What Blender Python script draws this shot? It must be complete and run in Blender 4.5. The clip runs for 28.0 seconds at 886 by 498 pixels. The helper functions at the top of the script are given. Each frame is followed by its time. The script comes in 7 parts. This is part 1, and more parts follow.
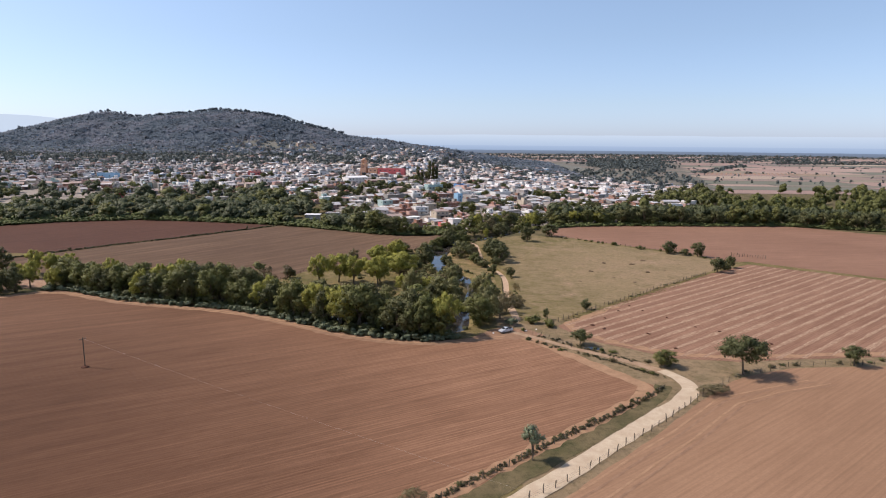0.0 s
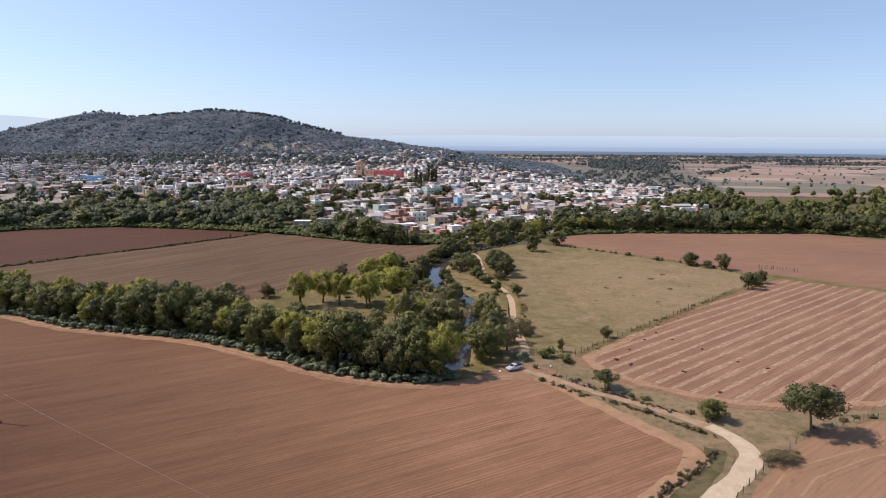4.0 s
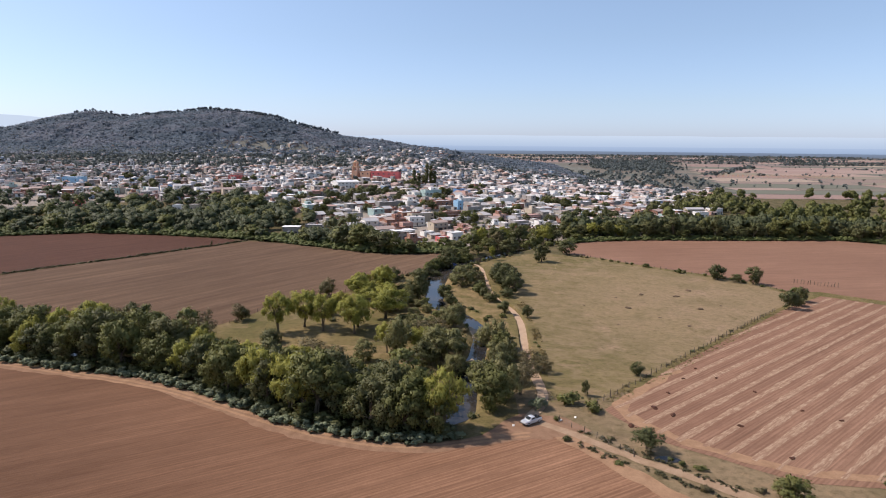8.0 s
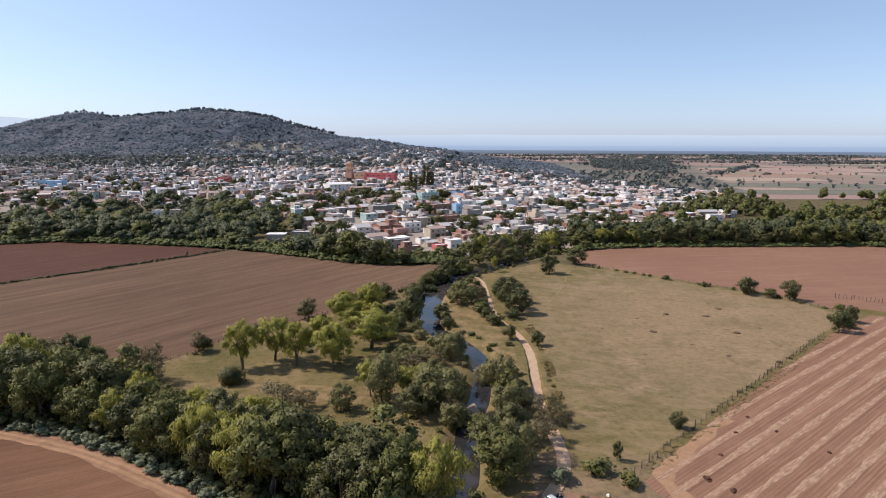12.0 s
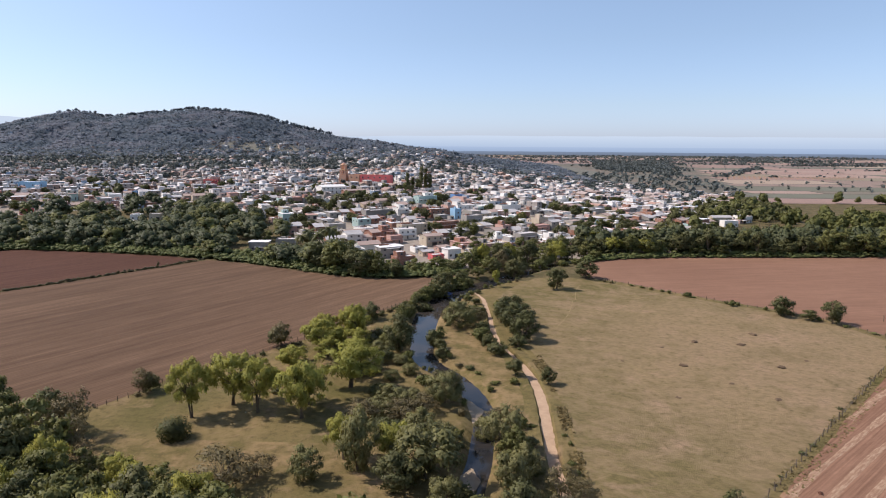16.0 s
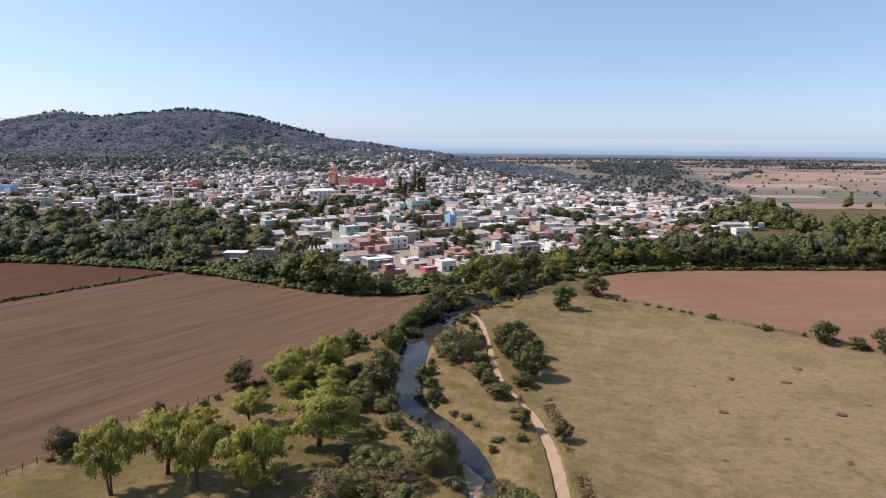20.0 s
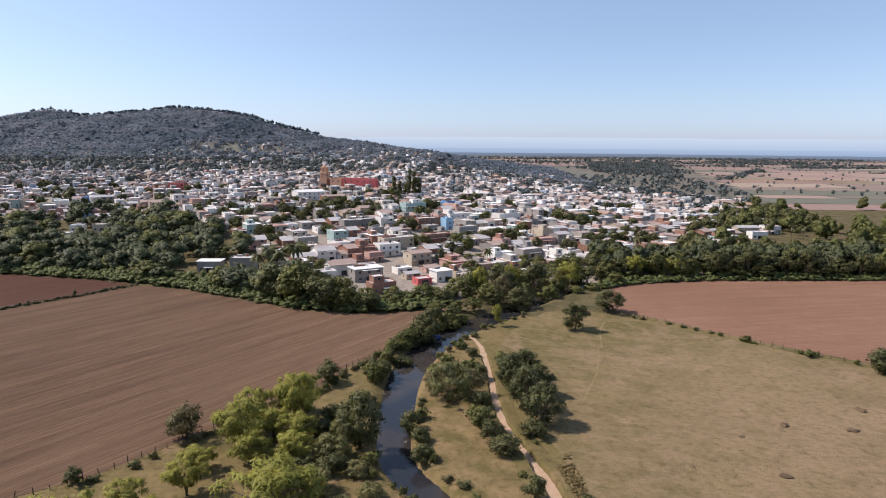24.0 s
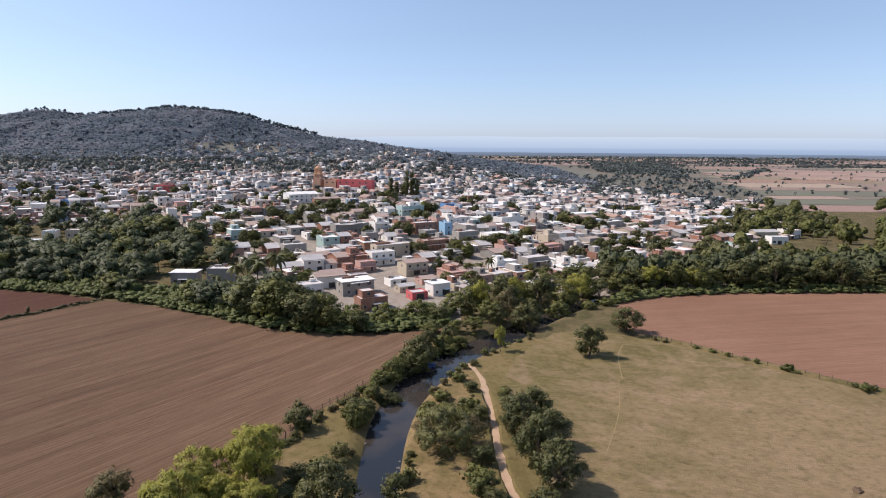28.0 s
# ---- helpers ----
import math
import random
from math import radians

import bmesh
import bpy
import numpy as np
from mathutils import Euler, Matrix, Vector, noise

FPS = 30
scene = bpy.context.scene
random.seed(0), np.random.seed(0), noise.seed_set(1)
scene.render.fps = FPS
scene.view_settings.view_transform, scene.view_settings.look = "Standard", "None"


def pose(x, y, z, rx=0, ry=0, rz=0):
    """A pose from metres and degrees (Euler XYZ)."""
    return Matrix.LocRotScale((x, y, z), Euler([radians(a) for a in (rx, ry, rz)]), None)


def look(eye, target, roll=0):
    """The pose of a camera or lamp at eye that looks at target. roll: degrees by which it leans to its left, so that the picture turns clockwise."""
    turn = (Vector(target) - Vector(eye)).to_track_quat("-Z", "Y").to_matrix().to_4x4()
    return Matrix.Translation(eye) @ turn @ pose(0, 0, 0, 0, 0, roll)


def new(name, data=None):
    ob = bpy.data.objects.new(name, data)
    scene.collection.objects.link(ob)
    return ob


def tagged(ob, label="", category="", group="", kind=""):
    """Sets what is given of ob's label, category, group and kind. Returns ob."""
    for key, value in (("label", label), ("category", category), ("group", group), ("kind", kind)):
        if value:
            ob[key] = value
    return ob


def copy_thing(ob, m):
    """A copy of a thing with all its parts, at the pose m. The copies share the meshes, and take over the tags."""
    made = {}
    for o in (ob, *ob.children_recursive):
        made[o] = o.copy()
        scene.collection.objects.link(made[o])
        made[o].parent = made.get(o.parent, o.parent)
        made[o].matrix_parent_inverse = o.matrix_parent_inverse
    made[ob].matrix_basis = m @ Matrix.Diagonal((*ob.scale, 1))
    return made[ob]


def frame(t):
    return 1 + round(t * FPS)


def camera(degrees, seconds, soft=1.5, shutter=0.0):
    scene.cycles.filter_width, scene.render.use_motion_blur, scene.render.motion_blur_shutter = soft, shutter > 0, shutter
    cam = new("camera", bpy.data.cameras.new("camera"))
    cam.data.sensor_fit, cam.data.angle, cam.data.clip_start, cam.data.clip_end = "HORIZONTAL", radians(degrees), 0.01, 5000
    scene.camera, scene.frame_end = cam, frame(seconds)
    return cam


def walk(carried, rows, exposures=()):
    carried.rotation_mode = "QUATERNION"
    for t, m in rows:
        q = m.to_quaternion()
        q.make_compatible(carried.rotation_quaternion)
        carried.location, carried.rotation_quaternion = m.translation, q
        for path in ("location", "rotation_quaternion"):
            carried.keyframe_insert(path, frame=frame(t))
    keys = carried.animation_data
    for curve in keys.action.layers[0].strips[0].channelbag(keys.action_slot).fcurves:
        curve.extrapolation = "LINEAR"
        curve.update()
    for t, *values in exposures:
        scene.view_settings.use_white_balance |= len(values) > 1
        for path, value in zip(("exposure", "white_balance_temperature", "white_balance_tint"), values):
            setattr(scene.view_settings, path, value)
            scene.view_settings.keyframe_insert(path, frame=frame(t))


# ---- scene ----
cam = camera(70.8, 28.0, soft=1.05)
PATH = [
    (0, (1.392, 0.472, 59.381), (1.315, 2.443, 59.052), 0.5),
    (0.5, (1.391, 4.515, 59.405), (1.313, 6.485, 59.073), 0.5),
    (1, (1.389, 8.561, 59.435), (1.31, 10.532, 59.104), 0.5),
    (1.5, (1.384, 12.607, 59.472), (1.307, 14.578, 59.14), 0.4),
    (2, (1.367, 16.656, 59.516), (1.288, 18.627, 59.186), 0.4),
    (2.5, (1.329, 20.699, 59.567), (1.249, 22.67, 59.237), 0.4),
    (3, (1.255, 24.746, 59.621), (1.176, 26.717, 59.293), 0.4),
    (3.5, (1.133, 28.791, 59.683), (1.055, 30.763, 59.357), 0.4),
    (5.5, (0.427, 45.027, 60.21), (0.35, 46.998, 59.88), 0.6),
    (6, (0.219, 49.059, 60.255), (0.142, 51.031, 59.926), 0.6),
    (6.5, (-0.008, 53.061, 60.271), (-0.084, 55.032, 59.942), 0.7),
    (7, (-0.246, 57.056, 60.272), (-0.322, 59.027, 59.945), 0.6),
    (7.5, (-0.475, 61.06, 60.261), (-0.55, 63.031, 59.933), 0.5),
    (8, (-0.669, 65.09, 60.245), (-0.743, 67.062, 59.917), 0.5),
    (8.5, (-0.8, 69.138, 60.23), (-0.873, 71.11, 59.902), 0.4),
    (9, (-0.885, 73.2, 60.215), (-0.958, 75.172, 59.887), 0.4),
    (9.5, (-0.936, 77.269, 60.2), (-1.008, 79.241, 59.871), 0.4),
    (10, (-0.955, 81.343, 60.186), (-1.027, 83.315, 59.858), 0.3),
    (10.5, (-0.94, 85.409, 60.173), (-1.012, 87.381, 59.844), 0.3),
    (11, (-0.898, 89.455, 60.159), (-0.97, 91.426, 59.832), 0.2),
    (11.5, (-0.833, 93.467, 60.148), (-0.905, 95.439, 59.82), 0.2),
    (12, (-0.749, 97.439, 60.14), (-0.821, 99.411, 59.812), 0.2),
    (12.5, (-0.653, 101.347, 60.133), (-0.725, 103.319, 59.804), 0.2),
    (14.5, (-0.255, 116.723, 60.095), (-0.325, 118.694, 59.768), 0.3),
    (15, (-0.209, 120.508, 60.094), (-0.28, 122.479, 59.767), 0.3),
    (15.5, (-0.23, 124.249, 60.096), (-0.3, 126.221, 59.77), 0.4),
    (16, (-0.298, 127.969, 60.098), (-0.369, 129.941, 59.773), 0.4),
    (16.5, (-0.394, 131.68, 60.096), (-0.463, 133.652, 59.772), 0.5),
    (17, (-0.497, 135.401, 60.09), (-0.564, 137.374, 59.768), 0.4),
    (17.5, (-0.585, 139.143, 60.085), (-0.65, 141.116, 59.763), 0.5),
    (18, (-0.632, 142.925, 60.078), (-0.695, 144.899, 59.759), 0.4),
    (18.5, (-0.632, 146.742, 60.067), (-0.693, 148.715, 59.749), 0.5),
    (19, (-0.592, 150.589, 60.053), (-0.652, 152.562, 59.735), 0.5),
    (19.5, (-0.533, 154.454, 60.034), (-0.591, 156.428, 59.716), 0.6),
    (20, (-0.474, 158.318, 60.014), (-0.53, 160.292, 59.696), 0.5),
    (20.5, (-0.428, 162.17, 59.991), (-0.482, 164.144, 59.674), 0.4),
    (21, (-0.391, 165.996, 59.966), (-0.444, 167.97, 59.649), 0.3),
    (21.5, (-0.351, 169.767, 59.934), (-0.404, 171.741, 59.616), 0.3),
    (23.5, (-0.174, 184.607, 59.639), (-0.22, 186.581, 59.319), 0.4),
    (24, (-0.142, 188.237, 59.608), (-0.191, 190.211, 59.287), 0.5),
    (24.5, (-0.119, 191.789, 59.59), (-0.167, 193.763, 59.269), 0.5),
    (25, (-0.093, 195.262, 59.583), (-0.141, 197.236, 59.265), 0.5),
    (25.5, (-0.056, 198.657, 59.586), (-0.103, 200.63, 59.266), 0.5),
    (26, (0.024, 201.975, 59.595), (-0.024, 203.949, 59.277), 0.5),
    (26.5, (0.164, 205.227, 59.608), (0.117, 207.201, 59.29), 0.5),
    (27, (0.371, 208.43, 59.625), (0.322, 210.404, 59.306), 0.6),
    (27.5, (0.624, 211.615, 59.642), (0.576, 213.589, 59.323), 0.5),
    (28, (0.906, 214.799, 59.657), (0.853, 216.772, 59.335), 0.4),
]
walk(cam, [(t, look(eye, target, roll)) for t, eye, target, roll in PATH], exposures=[(0, 0.33, 6540, 18), (28, 0.33, 6540, 18)])

# ---- world and sun ----
SUN_EL = 48.0
world = bpy.data.worlds.new("world")
scene.world = world
world.use_nodes = True
wn = world.node_tree.nodes
sky = wn.new("ShaderNodeTexSky")
sky.sky_type = "NISHITA"
sky.sun_disc = False
sky.sun_elevation = radians(SUN_EL)
sky.sun_rotation = radians(-82)
sky.altitude = 50
sky.air_density, sky.dust_density, sky.ozone_density = 1.0, 0.6, 2.5
wn["Background"].inputs["Strength"].default_value = 0.115
# hazy dry-season air: a cooler, paler horizon
dirn, up = wn.new("ShaderNodeTexCoord"), wn.new("ShaderNodeSeparateXYZ")
low = wn.new("ShaderNodeMapRange")
low.inputs["From Min"].default_value, low.inputs["From Max"].default_value = 0.0, 0.32
tone = wn.new("ShaderNodeValToRGB")
tone.color_ramp.elements[0].color = (0.74, 0.90, 1.40, 1)
tone.color_ramp.elements[1].color = (1.26, 1.20, 1.08, 1)
tone.color_ramp.elements.new(0.2).color = (0.85, 0.925, 1.12, 1)
tone.color_ramp.elements.new(0.5).color = (0.99, 1.0, 1.03, 1)
air = wn.new("ShaderNodeMix")
air.data_type, air.blend_type = "RGBA", "MULTIPLY"
air.inputs[0].default_value = 1.0
wl = world.node_tree.links
wl.new(dirn.outputs["Generated"], up.inputs[0])
wl.new(up.outputs["Z"], low.inputs["Value"])
wl.new(low.outputs["Result"], tone.inputs["Fac"])
wl.new(sky.outputs["Color"], air.inputs[6])
wl.new(tone.outputs["Color"], air.inputs[7])
wl.new(air.outputs[2], wn["Background"].inputs["Color"])
sun_data = bpy.data.lights.new("sun", "SUN")
sun_data.energy, sun_data.angle, sun_data.color = 3.8, radians(0.55), (1.0, 0.95, 0.87)
sun = new("sun", sun_data)
sun.matrix_world = look((-300 * math.cos(radians(SUN_EL)), 28, 300 * math.sin(radians(SUN_EL))), (0, 0, 0))

from mathutils.geometry import tessellate_polygon

rng = random.Random(11)
nrng = np.random.default_rng(7)


# ---- materials ----
class Nodes:
    """A short way to write node materials."""

    def __init__(self, name, rough=0.85, metal=0.0, spec=0.3):
        self.m = bpy.data.materials.new(name)
        self.m.use_nodes = True
        self.t = self.m.node_tree
        self.b = self.t.nodes["Principled BSDF"]
        self.b.inputs["Roughness"].default_value = rough
        self.b.inputs["Metallic"].default_value = metal
        self.b.inputs["Specular IOR Level"].default_value = spec
        self.pos = self.t.nodes.new("ShaderNodeNewGeometry")

    def n(self, kind, **inputs):
        node = self.t.nodes.new(kind)
        for k, v in inputs.items():
            self.put(node.inputs[k.replace("_", " ")], v)
        return node

    def put(self, socket, v):
        if hasattr(v, "is_output"):
            self.t.links.new(v, socket)
        elif isinstance(v, tuple) and len(v) == 3 and socket.type == "RGBA":
            socket.default_value = (*v, 1)
        else:
            socket.default_value = v

    def where(self, sx=1.0, sy=1.0, sz=1.0, turn=0.0):
        node = self.n("ShaderNodeMapping", Vector=self.pos.outputs["Position"])
        node.inputs["Scale"].default_value = (sx, sy, sz)
        if turn:
            spin = self.n("ShaderNodeMapping", Vector=self.pos.outputs["Position"])
            spin.inputs["Rotation"].default_value = (0, 0, radians(turn))
            self.t.links.new(spin.outputs["Vector"], node.inputs["Vector"])
        return node.outputs["Vector"]

    def noise(self, scale, detail=4.0, vector=None, rough=0.55, warp=0.0):
        node = self.n("ShaderNodeTexNoise", Scale=scale, Detail=detail, Roughness=rough, Distortion=warp)
        self.put(node.inputs["Vector"], vector or self.pos.outputs["Position"])
        return node.outputs["Fac"]

    def ramp(self, fac, lo, hi, a=0.0, b=1.0):
        node = self.n("ShaderNodeMapRange")
        node.inputs["From Min"].default_value, node.inputs["From Max"].default_value = lo, hi
        node.inputs["To Min"].default_value, node.inputs["To Max"].default_value = a, b
        self.put(node.inputs["Value"], fac)
        return node.outputs["Result"]

    def mix(self, fac, a, b, kind="MIX"):
        node = self.t.nodes.new("ShaderNodeMix")
        node.data_type, node.blend_type = "RGBA", kind
        self.put(node.inputs[0], fac)
        self.put(node.inputs[6], a)
        self.put(node.inputs[7], b)
        return node.outputs[2]

    def math(self, op, a, b=0.0):
        node = self.t.nodes.new("ShaderNodeMath")
        node.operation = op
        self.put(node.inputs[0], a)
        self.put(node.inputs[1], b)
        return node.outputs[0]

    def bump(self, height, strength=0.4, distance=0.1):
        node = self.n("ShaderNodeBump", Height=height, Strength=strength, Distance=distance)
        self.t.links.new(node.outputs["Normal"], self.b.inputs["Normal"])

    def done(self, colour):
        self.put(self.b.inputs["Base Color"], colour)
        return self.m


def soil(name, dark, light, turn, row=0.85, strength=0.5, patch=0.012, contrast=1.0, west_dark=None, broad=1.0, dark_spot=None):
    """Ploughed earth: furrows in one direction, large darker and lighter patches, clods; can darken westward and round
    one spot.
    """
    s = Nodes(name, 0.95, 0, 0.1)
    big = s.ramp(s.noise(patch, 5), 0.34, 0.66)
    streak = s.ramp(s.noise(1.0, 4, s.where(0.012, 0.22, 0.2, turn)), 0.35, 0.68)
    line = s.ramp(s.noise(1.0, 3, s.where(0.02, 1.15, 0.2, turn), 0.6), 0.42, 0.66)
    rut = s.ramp(s.noise(1.0, 2, s.where(0.006, 0.55, 0.2, turn), 0.5), 0.60, 0.70)
    clod = s.noise(1.6, 6, None, 0.7)
    wave = s.n("ShaderNodeTexWave", Scale=0.314 / row, Distortion=1.2, Detail=3.0, Detail_Scale=0.35)
    wave.bands_direction = "Y"
    s.put(wave.inputs["Vector"], s.where(1, 1, 1, turn))
    c = s.mix(big, dark, light)
    if west_dark:
        sep = s.n("ShaderNodeSeparateXYZ", Vector=s.pos.outputs["Position"])
        darkening = s.ramp(s.math("ADD", sep.outputs["X"], s.math("MULTIPLY", s.noise(0.01, 3), 60.0)), west_dark[0] + 30, west_dark[1] + 30)
        c = s.mix(s.math("MULTIPLY", darkening, west_dark[2]), c, tuple(v * 0.5 for v in dark))
    c = s.mix(s.math("MULTIPLY", streak, 0.40 * contrast * broad), c, tuple(v * 1.25 for v in light))
    c = s.mix(s.math("MULTIPLY", line, 0.42 * contrast), c, tuple(v * 0.62 for v in dark))
    c = s.mix(s.math("MULTIPLY", rut, 0.45 * contrast * broad), c, tuple(v * 0.45 for v in dark))
    c = s.mix(s.math("MULTIPLY", s.ramp(wave.outputs["Fac"], 0.3, 0.95), 0.30 * contrast), c, tuple(v * 0.55 for v in dark))
    c = s.mix(s.math("MULTIPLY", s.ramp(clod, 0.4, 0.75), 0.4), c, tuple(v * 0.66 for v in dark))
    fine = s.ramp(s.noise(1.0, 2, s.where(0.05, 2.6, 0.2, turn), 0.5), 0.48, 0.62)
    c = s.mix(s.math("MULTIPLY", fine, 0.45 * contrast), c, tuple(v * 0.6 for v in dark))
    grain = s.ramp(s.noise(1.0, 5, s.where(0.05, 0.32, 0.2, turn), 0.68), 0.40, 0.62)
    c = s.mix(s.math("MULTIPLY", grain, 0.5 * contrast), c, (0.74, 0.71, 0.68), "MULTIPLY")
    crumb = s.ramp(s.noise(0.9, 5, s.where(0.35, 1, 1, turn), 0.75), 0.44, 0.64)
    c = s.mix(s.math("MULTIPLY", crumb, 0.4 * contrast), c, (0.76, 0.74, 0.72), "MULTIPLY")
    if dark_spot:
        far = s.n("ShaderNodeVectorMath", Vector=s.pos.outputs["Position"])
        far.operation = "DISTANCE"
        far.inputs[1].default_value = (dark_spot[0], dark_spot[1], 0)
        near = s.ramp(s.math("ADD", far.outputs["Value"], s.math("MULTIPLY", s.noise(0.02, 4), 60.0)), dark_spot[2] + 60, dark_spot[2] - 10)
        c = s.mix(s.math("MULTIPLY", near, dark_spot[3]), c, (0.62, 0.58, 0.56), "MULTIPLY")
    h = s.math("ADD", s.math("MULTIPLY", wave.outputs["Fac"], 0.35), clod)
    s.bump(h, strength, 0.12)
    return s.done(c)


def grass(name, dry, green, bare, mixlo=0.4, mixhi=0.62, barelo=0.6, patch=0.03, mown=False, worn=None):
    s = Nodes(name, 0.95, 0, 0.1)
    a = s.ramp(s.noise(patch, 6), mixlo, mixhi)
    b = s.ramp(s.noise(patch * 2.6, 5, None, 0.6, 0.8), barelo, barelo + 0.14)
    tuft = s.noise(0.55, 6, None, 0.7)
    fine = s.noise(3.5, 4, None, 0.7)
    c = s.mix(a, dry, green)
    if worn:
        far = s.n("ShaderNodeVectorMath", Vector=s.pos.outputs["Position"])
        far.operation = "DISTANCE"
        far.inputs[1].default_value = (worn[0], worn[1], 0)
        near = s.ramp(s.math("ADD", far.outputs["Value"], s.math("MULTIPLY", s.noise(0.03, 5), 70.0)), worn[2] + 70, worn[2] - 10)
        c = s.mix(s.math("MULTIPLY", near, 0.75), c, tuple(0.6 * p + 0.4 * q for p, q in zip(bare, dry)))
        b = s.math("MAXIMUM", b, s.math("MULTIPLY", s.ramp(s.noise(0.35, 4, s.where(0.4, 1, 1, 25), 0.65), 0.56, 0.7), s.ramp(near, 0, 1, 0.25, 0.8)))
    c = s.mix(s.math("MULTIPLY", b, 0.75), c, bare)
    c = s.mix(s.math("MULTIPLY", s.ramp(tuft, 0.48, 0.68), 0.62), c, tuple(v * 0.5 for v in green))
    c = s.mix(s.math("MULTIPLY", s.ramp(fine, 0.5, 0.75), 0.4), c, tuple(v * 1.4 for v in dry))
    c = s.mix(s.math("MULTIPLY", s.ramp(s.noise(0.14, 4, None, 0.6), 0.52, 0.68), 0.35), c, tuple(v * 0.62 for v in dry))
    if mown:
        mottle = s.ramp(s.noise(0.22, 5, s.where(0.6, 1, 1, 25), 0.68, 0.6), 0.44, 0.60)
        c = s.mix(s.math("MULTIPLY", mottle, 0.55), c, tuple(0.5 * (p + q) for p, q in zip(bare, dry)))
        lush = s.ramp(s.noise(0.06, 5, None, 0.65, 0.5), 0.52, 0.66)
        c = s.mix(s.math("MULTIPLY", lush, 0.35), c, tuple(v * 0.8 for v in green))
        speck = s.ramp(s.noise(0.75, 5, s.where(0.6, 1, 1, 15), 0.75), 0.42, 0.62)
        c = s.mix(s.math("MULTIPLY", speck, 0.5), c, (0.70, 0.70, 0.66), "MULTIPLY")
        for turn, wide in ((20, 1.0), (-35, 1.3), (75, 0.9)):
            strand = s.ramp(s.noise(1.0, 2, s.where(0.07, 1.5 * wide, 1, turn), 0.5, 1.2), 0.63, 0.72)
            c = s.mix(s.math("MULTIPLY", strand, 0.22), c, tuple(v * 1.4 for v in dry))
        blade = s.ramp(s.noise(1.0, 3, s.where(0.5, 2.2, 1, 10), 0.7), 0.5, 0.72)
        c = s.mix(s.math("MULTIPLY", blade, 0.4), c, tuple(v * 0.55 for v in green))
    s.bump(s.math("ADD", tuft, fine), 0.8, 0.25)
    return s.done(c)


def dirt(name, light, dark, spec=0.1):
    s = Nodes(name, 0.95, 0, spec)
    a = s.ramp(s.noise(0.35, 5, None, 0.65), 0.38, 0.66)
    f = s.noise(4.0, 5, None, 0.7)
    c = s.mix(a, light, dark)
    c = s.mix(s.math("MULTIPLY", s.ramp(f, 0.45, 0.75), 0.35), c, tuple(v * 0.65 for v in dark))
    s.bump(s.math("ADD", f, s.noise(0.8)), 0.5, 0.1)
    return s.done(c)


def leaf(name, dark, light, warm=None, through_light=0.25):
    """Foliage: each leaf spray and each plant a little different."""
    s = Nodes(name, 0.6, 0, 0.25)
    info = s.n("ShaderNodeObjectInfo")
    c = s.mix(s.ramp(s.pos.outputs["Random Per Island"], 0, 1, 0.3, 0.75), dark, light)
    c = s.mix(s.math("MULTIPLY", info.outputs["Random"], 0.45), c, warm or tuple(v * 1.3 for v in light))
    c = s.mix(s.math("MULTIPLY", s.ramp(s.noise(0.35, 3), 0.42, 0.65), 0.4), c, tuple(v * 0.55 for v in dark))
    c = s.mix(s.math("MULTIPLY", s.ramp(s.noise(0.13, 3), 0.45, 0.62), 0.45), c, tuple(v * 1.12 for v in light))
    s.put(s.b.inputs["Base Color"], c)
    tr = s.n("ShaderNodeBsdfTranslucent", Color=c)
    mixer = s.n("ShaderNodeMixShader", Fac=through_light)
    out = s.t.nodes["Material Output"]
    s.t.links.new(s.b.outputs[0], mixer.inputs[1])
    s.t.links.new(tr.outputs[0], mixer.inputs[2])
    s.t.links.new(mixer.outputs[0], out.inputs["Surface"])
    return s.m


def paint(name, colour, rough=0.8, stain=0.5, scale=0.8, metal=0.0, grime=(0.16, 0.13, 0.1)):
    """Rendered or painted wall with streaks, blotches and a little unevenness."""
    s = Nodes(name, rough, metal, 0.3)
    blot = s.ramp(s.noise(scale * 0.35, 5), 0.4, 0.7)
    run = s.ramp(s.noise(1.0, 4, s.where(1.6, 1.6, 0.16)), 0.5, 0.78)
    info = s.n("ShaderNodeObjectInfo")
    c = s.mix(s.math("MULTIPLY", blot, stain * 0.5), colour, tuple(v * 0.62 for v in colour))
    c = s.mix(s.math("MULTIPLY", run, stain * 0.55), c, grime)
    c = s.mix(s.math("MULTIPLY", info.outputs["Random"], 0.25), c, tuple(v * 0.72 for v in colour))
    s.bump(s.noise(9.0, 4), 0.15, 0.02)
    return s.done(c)


def brickwork(name, a, b):
    s = Nodes(name, 0.9, 0, 0.15)
    br = s.n("ShaderNodeTexBrick", Color1=a, Color2=b, Mortar=(0.36, 0.31, 0.27), Scale=4.0, Mortar_Size=0.02)
    s.put(br.inputs["Vector"], s.where(1, 1, 1))
    c = s.mix(s.math("MULTIPLY", s.ramp(s.noise(0.6, 5), 0.42, 0.7), 0.5), br.outputs["Color"], tuple(v * 0.55 for v in a))
    s.bump(s.noise(7.0, 4), 0.3, 0.03)
    return s.done(c)


